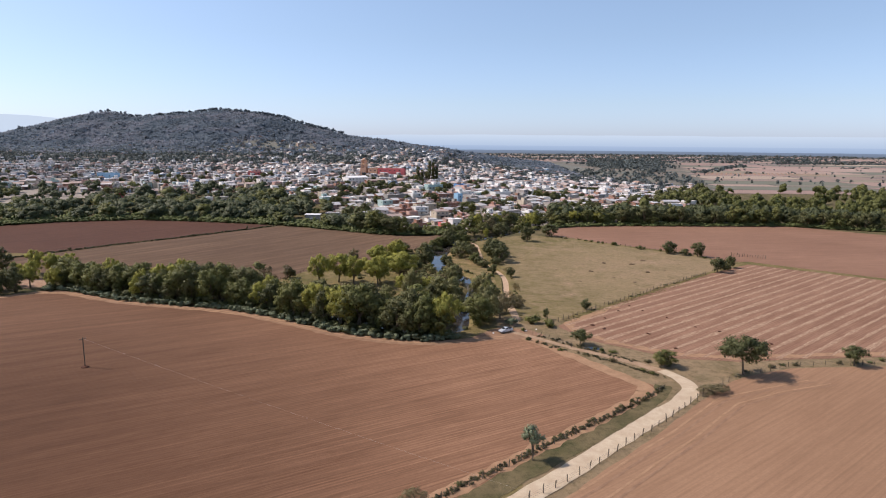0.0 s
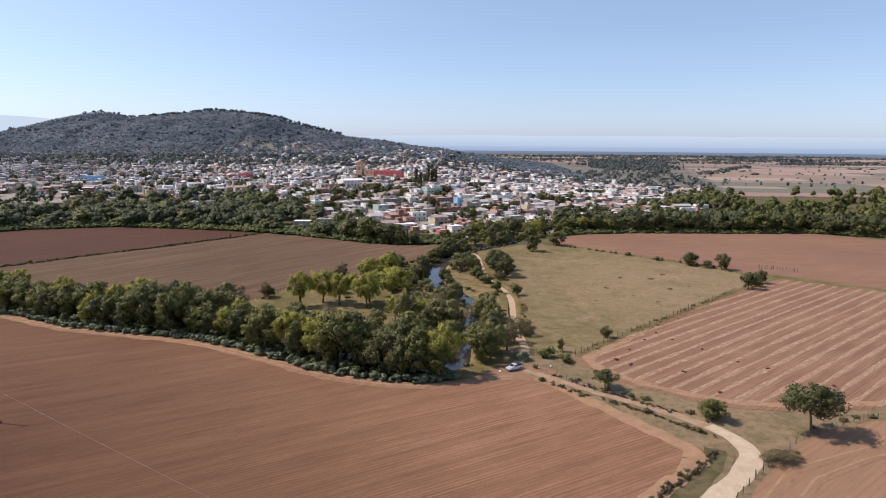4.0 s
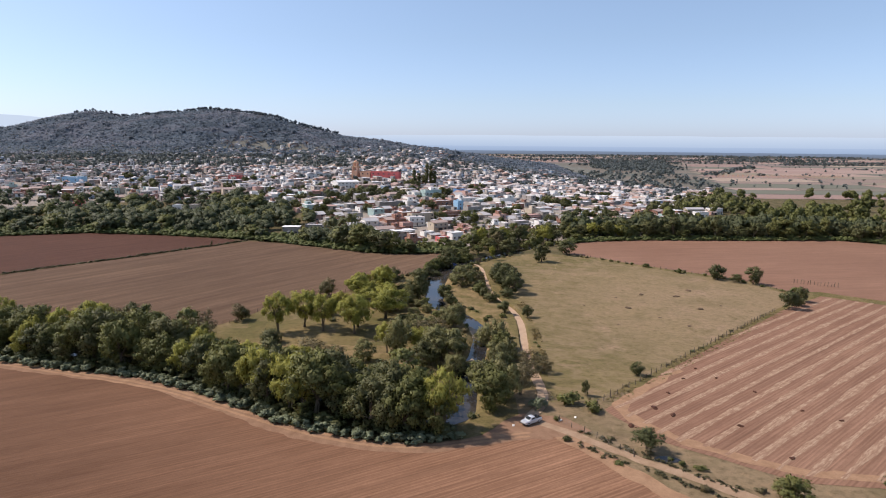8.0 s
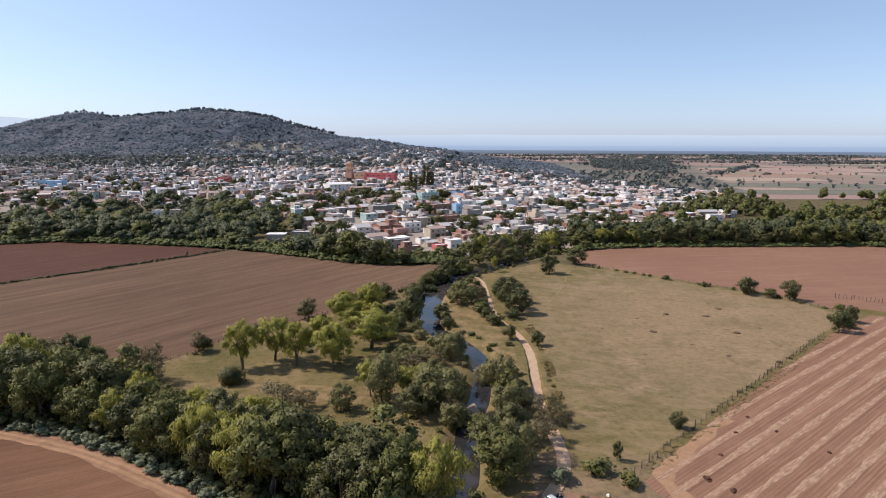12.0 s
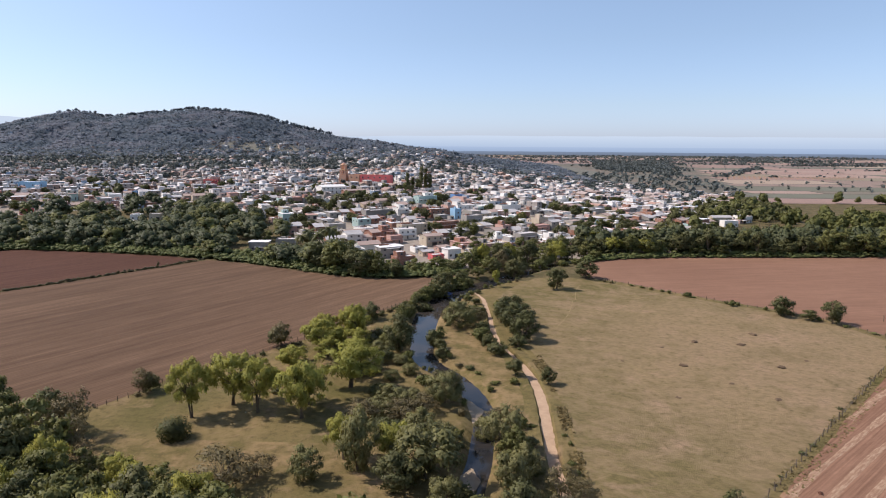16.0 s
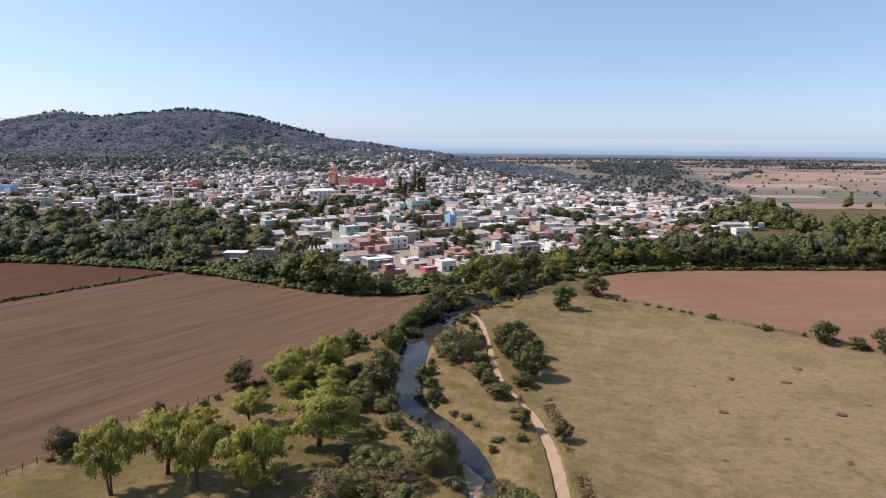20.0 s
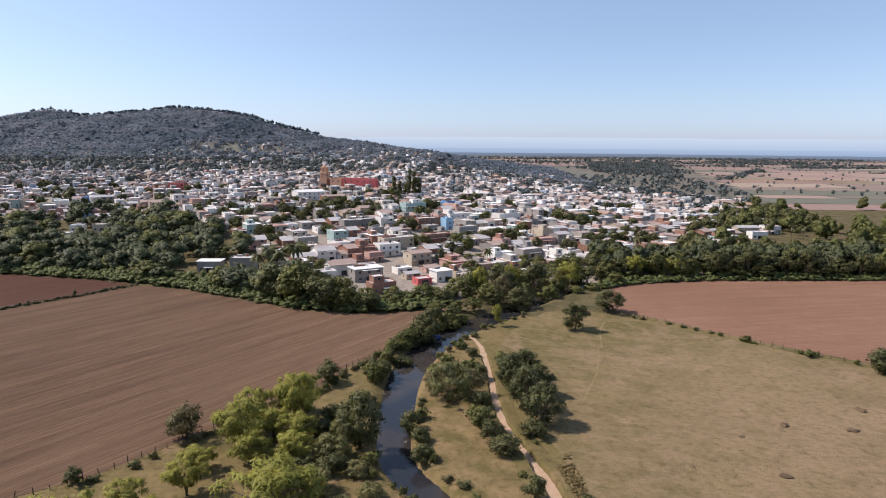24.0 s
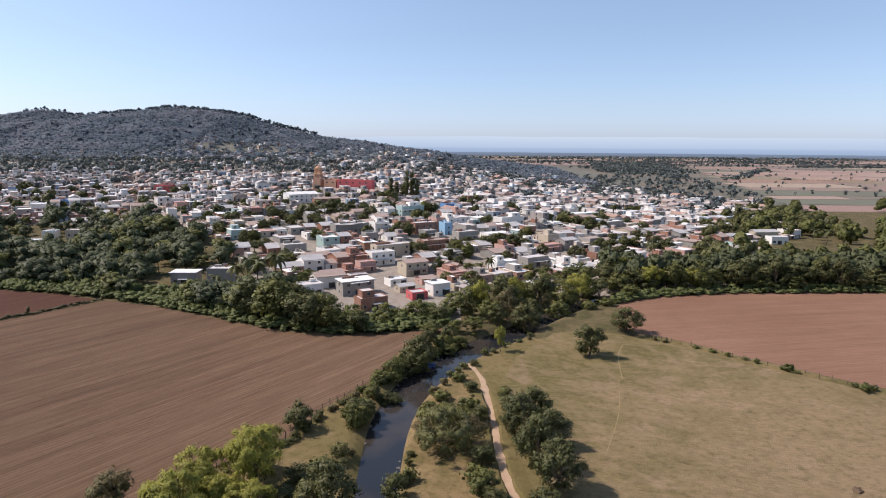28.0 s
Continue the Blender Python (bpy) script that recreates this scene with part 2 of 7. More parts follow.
def many(name, colours, rough=0.8):
    """One of several colours for each separate piece of a joined mesh."""
    s = Nodes(name, rough, 0, 0.25)
    r = s.t.nodes.new("ShaderNodeValToRGB")
    r.color_ramp.interpolation = "CONSTANT"
    while len(r.color_ramp.elements) < len(colours):
        r.color_ramp.elements.new(0.5)
    for i, col in enumerate(colours):
        r.color_ramp.elements[i].position = i / len(colours)
        r.color_ramp.elements[i].color = (*col, 1)
    s.put(r.inputs[0], s.pos.outputs["Random Per Island"])
    c = s.mix(s.math("MULTIPLY", s.ramp(s.noise(0.25, 5), 0.42, 0.7), 0.4), r.outputs[0], (0.14, 0.12, 0.1))
    return s.done(c)


SOIL_A = soil("ploughed_earth", (0.245, 0.127, 0.073), (0.37, 0.20, 0.117), -32, 0.9, 0.5, 0.016, 1.0, (5, -95, 0.95), 0.5, (-100, 85, 90, 0.85))
SOIL_E = soil("harrowed_earth", (0.275, 0.155, 0.090), (0.345, 0.20, 0.118), -40, 1.4, 0.3, 0.012, 0.4)
SOIL_W = soil("fallow_earth", (0.178, 0.107, 0.066), (0.25, 0.156, 0.096), -57, 1.1, 0.45, 0.012, 1.1, (5, -90, 0.85), 1.1)
SOIL_D = soil("dark_red_earth", (0.098, 0.046, 0.030), (0.135, 0.064, 0.042), -57, 1.1, 0.45)
SOIL_N = soil("red_earth", (0.24, 0.129, 0.083), (0.30, 0.167, 0.108), -12, 1.3, 0.35, 0.014, 0.6)
SOIL_S = soil("stubble_earth", (0.245, 0.130, 0.082), (0.325, 0.184, 0.118), -42, 0.8, 0.5, 0.03, 0.8)
HEADLAND = dirt("headland_dirt", (0.36, 0.215, 0.125), (0.27, 0.155, 0.088))
MARGIN = dirt("margin_dirt", (0.285, 0.168, 0.102), (0.215, 0.122, 0.074))
s = Nodes("straw", 0.95, 0, 0.1)
c = s.mix(s.ramp(s.noise(0.5, 4, None, 0.6), 0.38, 0.66), (0.40, 0.272, 0.178), (0.31, 0.198, 0.126))
strands = s.ramp(s.noise(1.0, 4, s.where(0.35, 2.4, 1, -42), 0.7), 0.42, 0.58)
c = s.mix(s.math("MULTIPLY", strands, 0.85), c, (0.235, 0.128, 0.081))
s.bump(s.noise(3.0, 4), 0.4, 0.08)
STRAW = s.done(c)
ROAD = dirt("pale_gravel", (0.52, 0.41, 0.285), (0.43, 0.32, 0.215))
TRACK = dirt("farm_track_dirt", (0.37, 0.25, 0.16), (0.28, 0.18, 0.108))
LANE = dirt("lane_dirt", (0.48, 0.335, 0.22), (0.38, 0.255, 0.165))
FOOTPATH = dirt("trodden_earth", (0.31, 0.23, 0.12), (0.25, 0.185, 0.09))
SAND = dirt("river_sand", (0.40, 0.31, 0.22), (0.30, 0.23, 0.16))
GROUND = grass("rough_grass", (0.222, 0.160, 0.072), (0.112, 0.096, 0.033), (0.28, 0.185, 0.105), 0.38, 0.66, 0.55, 0.05)
PASTURE = grass("pasture_grass", (0.226, 0.168, 0.078), (0.144, 0.119, 0.045), (0.37, 0.243, 0.162), 0.38, 0.57, 0.54, 0.022, True, (104, 300, 72))
VERGE = grass("verge_grass", (0.155, 0.117, 0.060), (0.072, 0.068, 0.028), (0.19, 0.135, 0.078), 0.4, 0.66, 0.62, 0.12)
ROADSIDE = grass("roadside_grass", (0.245, 0.172, 0.098), (0.135, 0.106, 0.050), (0.30, 0.20, 0.115), 0.46, 0.74, 0.52, 0.1)
BARE = dirt("town_ground", (0.34, 0.29, 0.24), (0.24, 0.20, 0.16))
LEAF_DARK = leaf("leaves_dark", (0.058, 0.064, 0.025), (0.138, 0.140, 0.052), (0.185, 0.165, 0.060), 0.26)
LEAF_MID = leaf("leaves_green", (0.086, 0.094, 0.030), (0.19, 0.192, 0.058), (0.25, 0.225, 0.068), 0.30)
LEAF_WILLOW = leaf("leaves_willow", (0.205, 0.210, 0.044), (0.41, 0.39, 0.088), (0.46, 0.41, 0.095), 0.45)
LEAF_OLIVE = leaf("leaves_olive_grey", (0.145, 0.142, 0.058), (0.27, 0.255, 0.10), (0.27, 0.235, 0.10), 0.38)
LEAF_EDGE = leaf("leaves_edge_wood", (0.060, 0.072, 0.034), (0.120, 0.132, 0.060), (0.14, 0.142, 0.062), 0.28)
LEAF_VINE = leaf("leaves_vine", (0.090, 0.115, 0.036), (0.19, 0.215, 0.07), (0.20, 0.195, 0.07), 0.35)
LEAF_GREY = leaf("leaves_grey_green", (0.115, 0.135, 0.075), (0.225, 0.25, 0.145), (0.21, 0.23, 0.13))
LEAF_DRY = leaf("leaves_dry", (0.12, 0.10, 0.045), (0.20, 0.165, 0.08), (0.24, 0.18, 0.09))
LEAF_DRY2 = leaf("leaves_weedy", (0.062, 0.058, 0.026), (0.135, 0.115, 0.05), (0.16, 0.125, 0.06))
# ridge leaves bluer than foliage: distance haze painted into the colour
LEAF_HILL_HAZY = leaf("leaves_hill_hazy", (0.070, 0.094, 0.116), (0.120, 0.146, 0.166), (0.14, 0.142, 0.135), 0.25)
# far leaves, paler and bluer because haze is put into their colour
LEAF_FAR_HAZY = leaf("leaves_far_hazy", (0.084, 0.103, 0.100), (0.146, 0.165, 0.150), (0.15, 0.165, 0.15), 0.22)
MOUND = dirt("mound_earth", (0.17, 0.115, 0.072), (0.10, 0.068, 0.044))
BARK = dirt("bark", (0.17, 0.13, 0.09), (0.09, 0.068, 0.045))
POST = dirt("weathered_wood", (0.20, 0.155, 0.11), (0.11, 0.085, 0.06))
BOULDER = paint("river_stone", (0.17, 0.15, 0.13), 0.8, 0.6)
CONCRETE = paint("concrete", (0.29, 0.27, 0.24), 0.9, 0.7)
WHITE = paint("white_paint", (0.78, 0.745, 0.68), 0.8, 0.4)
CREAM = paint("cream_paint", (0.52, 0.43, 0.32), 0.8, 0.5)
GREYP = paint("grey_plaster", (0.34, 0.31, 0.275), 0.85, 0.7)
PINK = paint("pink_paint", (0.50, 0.31, 0.25), 0.8, 0.4)
TEAL = paint("teal_paint", (0.36, 0.47, 0.43), 0.8, 0.4)
BLUE = paint("blue_paint", (0.13, 0.27, 0.50), 0.7, 0.3)
LIGHTBLUE = paint("light_blue_paint", (0.30, 0.50, 0.66), 0.7, 0.3)
ORANGE = paint("orange_paint", (0.66, 0.36, 0.23), 0.8, 0.4)
OCHRE = paint("ochre_paint", (0.62, 0.42, 0.25), 0.8, 0.4)
RED = paint("red_paint", (0.60, 0.13, 0.125), 0.7, 0.3)
BRICK = brickwork("brick_wall", (0.34, 0.155, 0.095), (0.25, 0.11, 0.07))
TILE = paint("terracotta_roof", (0.42, 0.31, 0.26), 0.85, 0.8)
ROOFW = paint("whitewashed_roof", (0.80, 0.775, 0.74), 0.85, 0.5)
ROOFG = paint("grey_roof", (0.62, 0.57, 0.54), 0.9, 0.8)
ROOFR = paint("red_waterproofed_roof", (0.50, 0.30, 0.25), 0.85, 0.6)
ASBESTOS = paint("corrugated_roof", (0.50, 0.47, 0.45), 0.7, 0.9)
FRAME_M = paint("window_frame", (0.30, 0.29, 0.28), 0.5, 0.2)
IRON = paint("dark_iron", (0.05, 0.05, 0.055), 0.45, 0.1, metal=0.6)
TANK = paint("black_plastic", (0.025, 0.025, 0.028), 0.4, 0.1)
RUBBER = paint("rubber", (0.02, 0.02, 0.02), 0.8, 0.1)
SILVER = Nodes("silver_car_paint", 0.35, 0.35, 0.5).done((0.60, 0.60, 0.60))
NAVY = Nodes("blue_car_paint", 0.35, 0.2, 0.5).done((0.02, 0.06, 0.2))
GLASS = Nodes("dark_glass", 0.06, 0, 0.6).done((0.03, 0.035, 0.04))
# near-black painted as the shade inside openings; far roof tanks share it
SHADE_AND_TANK = paint("painted_shade_and_tank", (0.05, 0.045, 0.042), 0.5, 0.2)
WALLS_FAR = many("far_walls", [(0.80, 0.78, 0.75), (0.74, 0.70, 0.66), (0.62, 0.52, 0.46), (0.78, 0.75, 0.69), (0.37, 0.34, 0.31), (0.58, 0.48, 0.38), (0.28, 0.15, 0.105), (0.72, 0.69, 0.63), (0.40, 0.28, 0.22), (0.26, 0.24, 0.22), (0.50, 0.36, 0.28), (0.76, 0.73, 0.68), (0.36, 0.27, 0.22), (0.52, 0.47, 0.43), (0.70, 0.65, 0.60), (0.36, 0.32, 0.29), (0.26, 0.34, 0.42)])
ROOFS_FAR = many("far_roofs", [(0.82, 0.80, 0.79), (0.80, 0.77, 0.75), (0.58, 0.53, 0.51), (0.52, 0.41, 0.38), (0.68, 0.62, 0.60), (0.45, 0.41, 0.40), (0.84, 0.82, 0.80), (0.56, 0.46, 0.43), (0.76, 0.71, 0.68), (0.48, 0.45, 0.45), (0.66, 0.58, 0.55), (0.82, 0.79, 0.78)], 0.85)
TILES_FAR = many("far_tiles", [(0.34, 0.23, 0.19), (0.42, 0.33, 0.29), (0.28, 0.21, 0.18), (0.50, 0.46, 0.43), (0.40, 0.25, 0.19), (0.36, 0.30, 0.28), (0.60, 0.56, 0.53)], 0.85)


def water_material():
    s = Nodes("river_water", 0.06, 0, 0.5)
    s.b.inputs["IOR"].default_value = 1.33
    a = s.ramp(s.noise(0.06, 3), 0.4, 0.6)
    s.bump(s.noise(1.3, 3, s.where(1, 0.5, 1)), 0.16, 0.05)
    return s.done(s.mix(a, (0.020, 0.022, 0.026), (0.046, 0.038, 0.032)))


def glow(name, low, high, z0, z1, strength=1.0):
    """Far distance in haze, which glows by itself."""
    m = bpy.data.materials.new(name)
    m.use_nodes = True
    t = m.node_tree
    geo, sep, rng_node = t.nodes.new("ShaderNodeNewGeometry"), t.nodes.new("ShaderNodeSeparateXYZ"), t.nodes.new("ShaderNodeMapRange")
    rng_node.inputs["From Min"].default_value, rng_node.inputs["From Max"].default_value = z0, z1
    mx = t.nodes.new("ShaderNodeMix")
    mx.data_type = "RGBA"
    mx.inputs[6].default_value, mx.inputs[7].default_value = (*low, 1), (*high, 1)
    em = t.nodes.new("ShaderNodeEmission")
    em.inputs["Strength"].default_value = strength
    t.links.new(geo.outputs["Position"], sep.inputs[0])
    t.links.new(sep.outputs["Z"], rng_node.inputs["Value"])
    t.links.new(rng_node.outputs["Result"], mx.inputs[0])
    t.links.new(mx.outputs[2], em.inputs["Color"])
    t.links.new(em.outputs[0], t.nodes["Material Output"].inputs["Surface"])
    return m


WATER = water_material()


# ---- mesh helpers ----
def mesh_of(name, verts, faces, mats, index=None, smooth=False, normals=None):
    me = bpy.data.meshes.new(name)
    me.from_pydata(np.asarray(verts, float).tolist() if not isinstance(verts, list) else verts, [], faces if isinstance(faces, list) else faces.tolist())
    for m in mats if isinstance(mats, (list, tuple)) else [mats]:
        me.materials.append(m)
    if index is not None:
        me.polygons.foreach_set("material_index", np.asarray(index, np.int32))
    if smooth:
        me.polygons.foreach_set("use_smooth", np.ones(len(me.polygons), bool))
    me.update()
    if normals is not None:
        me.polygons.foreach_set("use_smooth", np.ones(len(me.polygons), bool))
        me.normals_split_custom_set_from_vertices(normals.tolist())
    return me


def child(name, me, parent, m=None, label=""):
    """One mesh object under a thing or a part."""
    ob = new(name, me)
    ob.parent = parent
    if m is not None:
        ob.matrix_basis = m
    return tagged(ob, label)


def bm_mesh(bm, name, mats):
    me = bpy.data.meshes.new(name)
    bm.normal_update()
    bm.to_mesh(me)
    bm.free()
    for m in mats if isinstance(mats, (list, tuple)) else [mats]:
        me.materials.append(m)
    return me


def add_box(bm, x0, x1, y0, y1, z0, z1, mat=0, bevel=0.0):
    v = [bm.verts.new(p) for p in ((x0, y0, z0), (x1, y0, z0), (x1, y1, z0), (x0, y1, z0), (x0, y0, z1), (x1, y0, z1), (x1, y1, z1), (x0, y1, z1))]
    made = []
    for q in ((3, 2, 1, 0), (4, 5, 6, 7), (0, 1, 5, 4), (1, 2, 6, 5), (2, 3, 7, 6), (3, 0, 4, 7)):
        f = bm.faces.new([v[i] for i in q])
        f.material_index = mat
        made.append(f)
    if bevel:
        edges = {e for f in made for e in f.edges}
        bmesh.ops.bevel(bm, geom=list(edges), offset=bevel, segments=1, affect="EDGES")
    return made


def box_mesh(name, w, d, h, mat, bevel=0.0):
    bm = bmesh.new()
    add_box(bm, -w / 2, w / 2, -d / 2, d / 2, 0, h, 0, bevel)
    return bm_mesh(bm, name, mat)


def tube(bm, pts, radii, sides=7):
    """A tapered tube through the points."""
    rings = []
    for i, p in enumerate(pts):
        p = Vector(p)
        a = Vector(pts[max(i - 1, 0)])
        b = Vector(pts[min(i + 1, len(pts) - 1)])
        q = (b - a).normalized().to_track_quat("Z", "Y")
        rings.append([bm.verts.new(p + q @ Vector((math.cos(2 * math.pi * k / sides) * radii[i], math.sin(2 * math.pi * k / sides) * radii[i], 0))) for k in range(sides)])
    for r0, r1 in zip(rings, rings[1:]):
        for k in range(sides):
            bm.faces.new((r0[k], r0[(k + 1) % sides], r1[(k + 1) % sides], r1[k]))
    bm.faces.new(rings[0][::-1])
    bm.faces.new(rings[-1])


def smoothstep(a, b, x):
    t = np.clip((np.asarray(x, float) - a) / (b - a), 0, 1)
    return t * t * (3 - 2 * t)


def along(pts, step):
    """Points every step metres along a line, with the direction there."""
    out, rest = [], 0.0
    for (x0, y0), (x1, y1) in zip(pts, pts[1:]):
        n = math.hypot(x1 - x0, y1 - y0)
        d = rest
        while d < n:
            out.append((x0 + (x1 - x0) * d / n, y0 + (y1 - y0) * d / n, math.atan2(y1 - y0, x1 - x0)))
            d += step
        rest = d - n
    return out


def rounded(pts, times=2, closed=False):
    """Corner cutting, for lines that bend softly."""
    for _ in range(times):
        out = [] if closed else [pts[0]]
        n = len(pts)
        for i in range(n if closed else n - 1):
            a, b = pts[i], pts[(i + 1) % n]
            out += [(a[0] * 0.75 + b[0] * 0.25, a[1] * 0.75 + b[1] * 0.25), (a[0] * 0.25 + b[0] * 0.75, a[1] * 0.25 + b[1] * 0.75)]
        if not closed:
            out.append(pts[-1])
        pts = out
    return pts


def inside(x, y, poly):
    hit = False
    for (x0, y0), (x1, y1) in zip(poly, poly[1:] + poly[:1]):
        if (y0 > y) != (y1 > y) and x < (x1 - x0) * (y - y0) / (y1 - y0) + x0:
            hit = not hit
    return hit


# ---- the plan ----
RIVER = rounded([(-150, 246), (-110, 236), (-70, 226), (-35, 207), (-12, 195), (-1, 199), (0, 212), (0, 226), (3, 241), (4.2, 254), (5, 268), (-1.5, 286), (-12.3, 300), (-13.8, 320), (-14.5, 343), (-12, 362), (-5, 382), (4, 397), (13, 407), (21, 418), (30, 432), (46, 452), (70, 473), (130, 484), (260, 492), (420, 480)], 2)
RIVER_HALF = [(190, 2.6), (224, 2.3), (260, 2.1), (290, 2.8), (320, 3.5), (345, 4.2), (380, 5.0), (397, 5.6), (425, 4.5), (500, 3.5)]
LANE_LINE = rounded([(14, 197), (19, 208), (18, 225), (17.5, 240), (18, 255), (18.8, 272), (18, 287), (16, 298), (13, 308), (10, 319), (9, 335), (9, 348), (8, 360), (7, 371), (5.5, 377), (3, 383)], 2)
ROAD_LINE = rounded([(-142, -54), (-40, 49), (-18, 70), (12, 99), (20, 107), (28, 116), (42, 131), (54, 144), (58, 150), (57.5, 157), (54, 163)], 2)
FARM_LINE = rounded([(56, 160), (47, 170), (40, 175), (31, 182), (23, 190), (14, 197)], 2)
BELT_EDGE = rounded([(-178, 229), (-165, 241), (-150, 235), (-133, 226), (-108, 220), (-85, 216), (-70, 209), (-56, 201), (-39, 190), (-24, 185), (-11, 183), (-3, 185), (10, 190)], 1)
RIV = np.array(RIVER)


def seg_dist(x, y, line):
    """Distance of points to a line, and how far north the nearest place on it is."""
    x, y = np.asarray(x, float), np.asarray(y, float)
    best, at = np.full(x.shape, 1e9), np.zeros(x.shape)
    for (x0, y0), (x1, y1) in zip(line, line[1:]):
        dx, dy = x1 - x0, y1 - y0
        t = np.clip(((x - x0) * dx + (y - y0) * dy) / (dx * dx + dy * dy + 1e-9), 0, 1)
        d = np.hypot(x - x0 - t * dx, y - y0 - t * dy)
        at = np.where(d < best, y0 + t * dy, at)
        best = np.minimum(best, d)
    return best, at


CREST = [(-2600, 25), (-1700, 40), (-1263, 62), (-1183, 78), (-1103, 102), (-1024, 123), (-946, 133), (-870, 119), (-793, 125), (-732, 130), (-655, 139), (-565, 132), (-490, 121), (-415, 100), (-374, 90), (-311, 75), (-251, 69), (-191, 61), (-132, 54), (-57, 43), (60, 26), (250, 6), (500, 0)]


def lie(x, y):
    """Height of the land: flat valley, the town's rise, the hill."""
    x, y = np.asarray(x, float), np.asarray(y, float)
    side = smoothstep(260, -130, x)
    base = np.interp(y, [484, 560, 617, 690, 800, 1000, 1250, 1400, 1660, 2300], [0, 4.5, 8.5, 15, 21, 29, 40, 47, 54, 0]) * side
    crest = np.interp(x, [c[0] for c in CREST], [c[1] for c in CREST])
    steep = smoothstep(1290, 1660, y) * smoothstep(2400, 1700, y)
    return base + np.maximum(crest - 54 * side, -20) * steep


def lane_deep(y):
    """How far the lane is sunk into the ground along its way."""
    return smoothstep(222, 236, y) * smoothstep(368, 352, y) * (0.65 + 0.35 * np.sin(np.asarray(y) * 0.11))


def land(x, y):
    """The land with the river's bed cut into it."""
    d, at = seg_dist(x, y, RIVER)
    half = np.interp(at, [r[0] for r in RIVER_HALF], [r[1] for r in RIVER_HALF])
    out = lie(x, y) - 2.3 * smoothstep(half + 2.6, half - 1.4, d)
    d, at = seg_dist(x, y, LANE_LINE)
    return out - 1.35 * lane_deep(at) * smoothstep(3.3, 1.7, d)


def lz(x, y):
    return float(land(np.array([x]), np.array([y]))[0])


def steps(*runs):
    out = [runs[0][0]]
    for a, b, s in runs:
        n = max(1, int(round((b - a) / s)))
        out += [a + (b - a) * (i + 1) / n for i in range(n)]
    return np.array(out)


gx = steps((-5200, -1400, 190), (-1400, -420, 28), (-420, -60, 12), (-60, 70, 1.7), (70, 300, 11), (300, 900, 60), (900, 5200, 220))
gy = steps((-400, 80, 60), (80, 180, 8), (180, 460, 1.8), (460, 560, 8), (560, 1250, 25), (1250, 1800, 18), (1800, 2500, 60), (2500, 5200, 180))
GX, GY = np.meshgrid(gx, gy)
GZ = land(GX, GY)
rough = np.array([noise.noise((x * 0.011, y * 0.011, 3.0)) + 0.5 * noise.noise((x * 0.04, y * 0.04, 9.0)) for x, y in zip(GX.ravel(), GY.ravel())]).reshape(GX.shape)
GZ += rough * np.clip(lie(GX, GY) / 60, 0, 1) * 9 * (1 - 0.75 * smoothstep(1500, 1640, GY) * smoothstep(1800, 1680, GY))
ni, nj = GX.shape
ids = np.arange(ni * nj).reshape(ni, nj)
quads = np.stack([ids[:-1, :-1], ids[:-1, 1:], ids[1:, 1:], ids[1:, :-1]], -1).reshape(-1, 4)
cx, cy = (GX[:-1, :-1] + GX[1:, 1:]).ravel() / 2, (GY[:-1, :-1] + GY[1:, 1:]).ravel() / 2
mat_id = np.where((cy > 470) & (cy < 1180) & (cx < 0.2 * cy + 130) & (cx > -900), 1, 0)
mat_id = np.where((cy > 1180) & (cx < 300), 2, mat_id)
thick, _ = seg_dist(cx, cy, BELT_EDGE)
belt_y = np.interp(cx, [p[0] for p in BELT_EDGE], [p[1] for p in BELT_EDGE])
mat_id = np.where((thick < 24) & (cy > belt_y) & (cx < -2), 3, mat_id)
mat_id = np.where((cy > 404 + 0.10 * np.maximum(0, cx)) & (cy <= 470 + 0.15 * np.maximum(0, cx - 60)) & (abs(cx) < 430), 3, mat_id)
mat_id = np.where((cy > 470) & (cy < 860) & (cx >= 0.2 * cy + 60) & (cx < 520), 3, mat_id)
mat_id = np.where((cy > 426) & (cy < 480) & (cx > -62) & (cx < 2), 1, mat_id)
mat_id = np.where((cy < 215) & (cy > 60) & (cx > 12) & (cx < 300), 4, mat_id)
mat_id = np.where((cy > 840) & (cx >= 0.2 * cy + 60) & ((cx >= 300) | (cy > 840)), 5, mat_id)
mat_id = np.where((cy > 2100) | ((cy > 840) & (mat_id == 0)), 5, mat_id)
river_x = np.interp(cy, [p[1] for p in RIVER if 196 < p[1] < 420], [p[0] for p in RIVER if 196 < p[1] < 420])
lane_x = np.interp(cy, [p[1] for p in LANE_LINE], [p[0] for p in LANE_LINE])
mat_id = np.where((cy > 236) & (cy < 396) & (cx > river_x) & (cx < lane_x + 1), 6, mat_id)
mat_id = np.where((cy > 404) & (cy < 640) & (cx < -96) & (cx > -430) & (cy < 620 + 0.4 * np.minimum(0, cx + 250) - 1.6 * np.maximum(0, cx + 160)), 3, mat_id)
BANK = grass("dry_bank_grass", (0.255, 0.176, 0.085), (0.130, 0.105, 0.038), (0.29, 0.19, 0.105), 0.40, 0.62, 0.56, 0.16)
HILLSIDE = grass("hillside", (0.19, 0.175, 0.145), (0.15, 0.15, 0.12), (0.24, 0.205, 0.165), 0.38, 0.62, 0.66, 0.012)
PLAIN = grass("far_plain", (0.20, 0.16, 0.125), (0.125, 0.13, 0.105), (0.26, 0.18, 0.135), 0.4, 0.6, 0.6, 0.006)
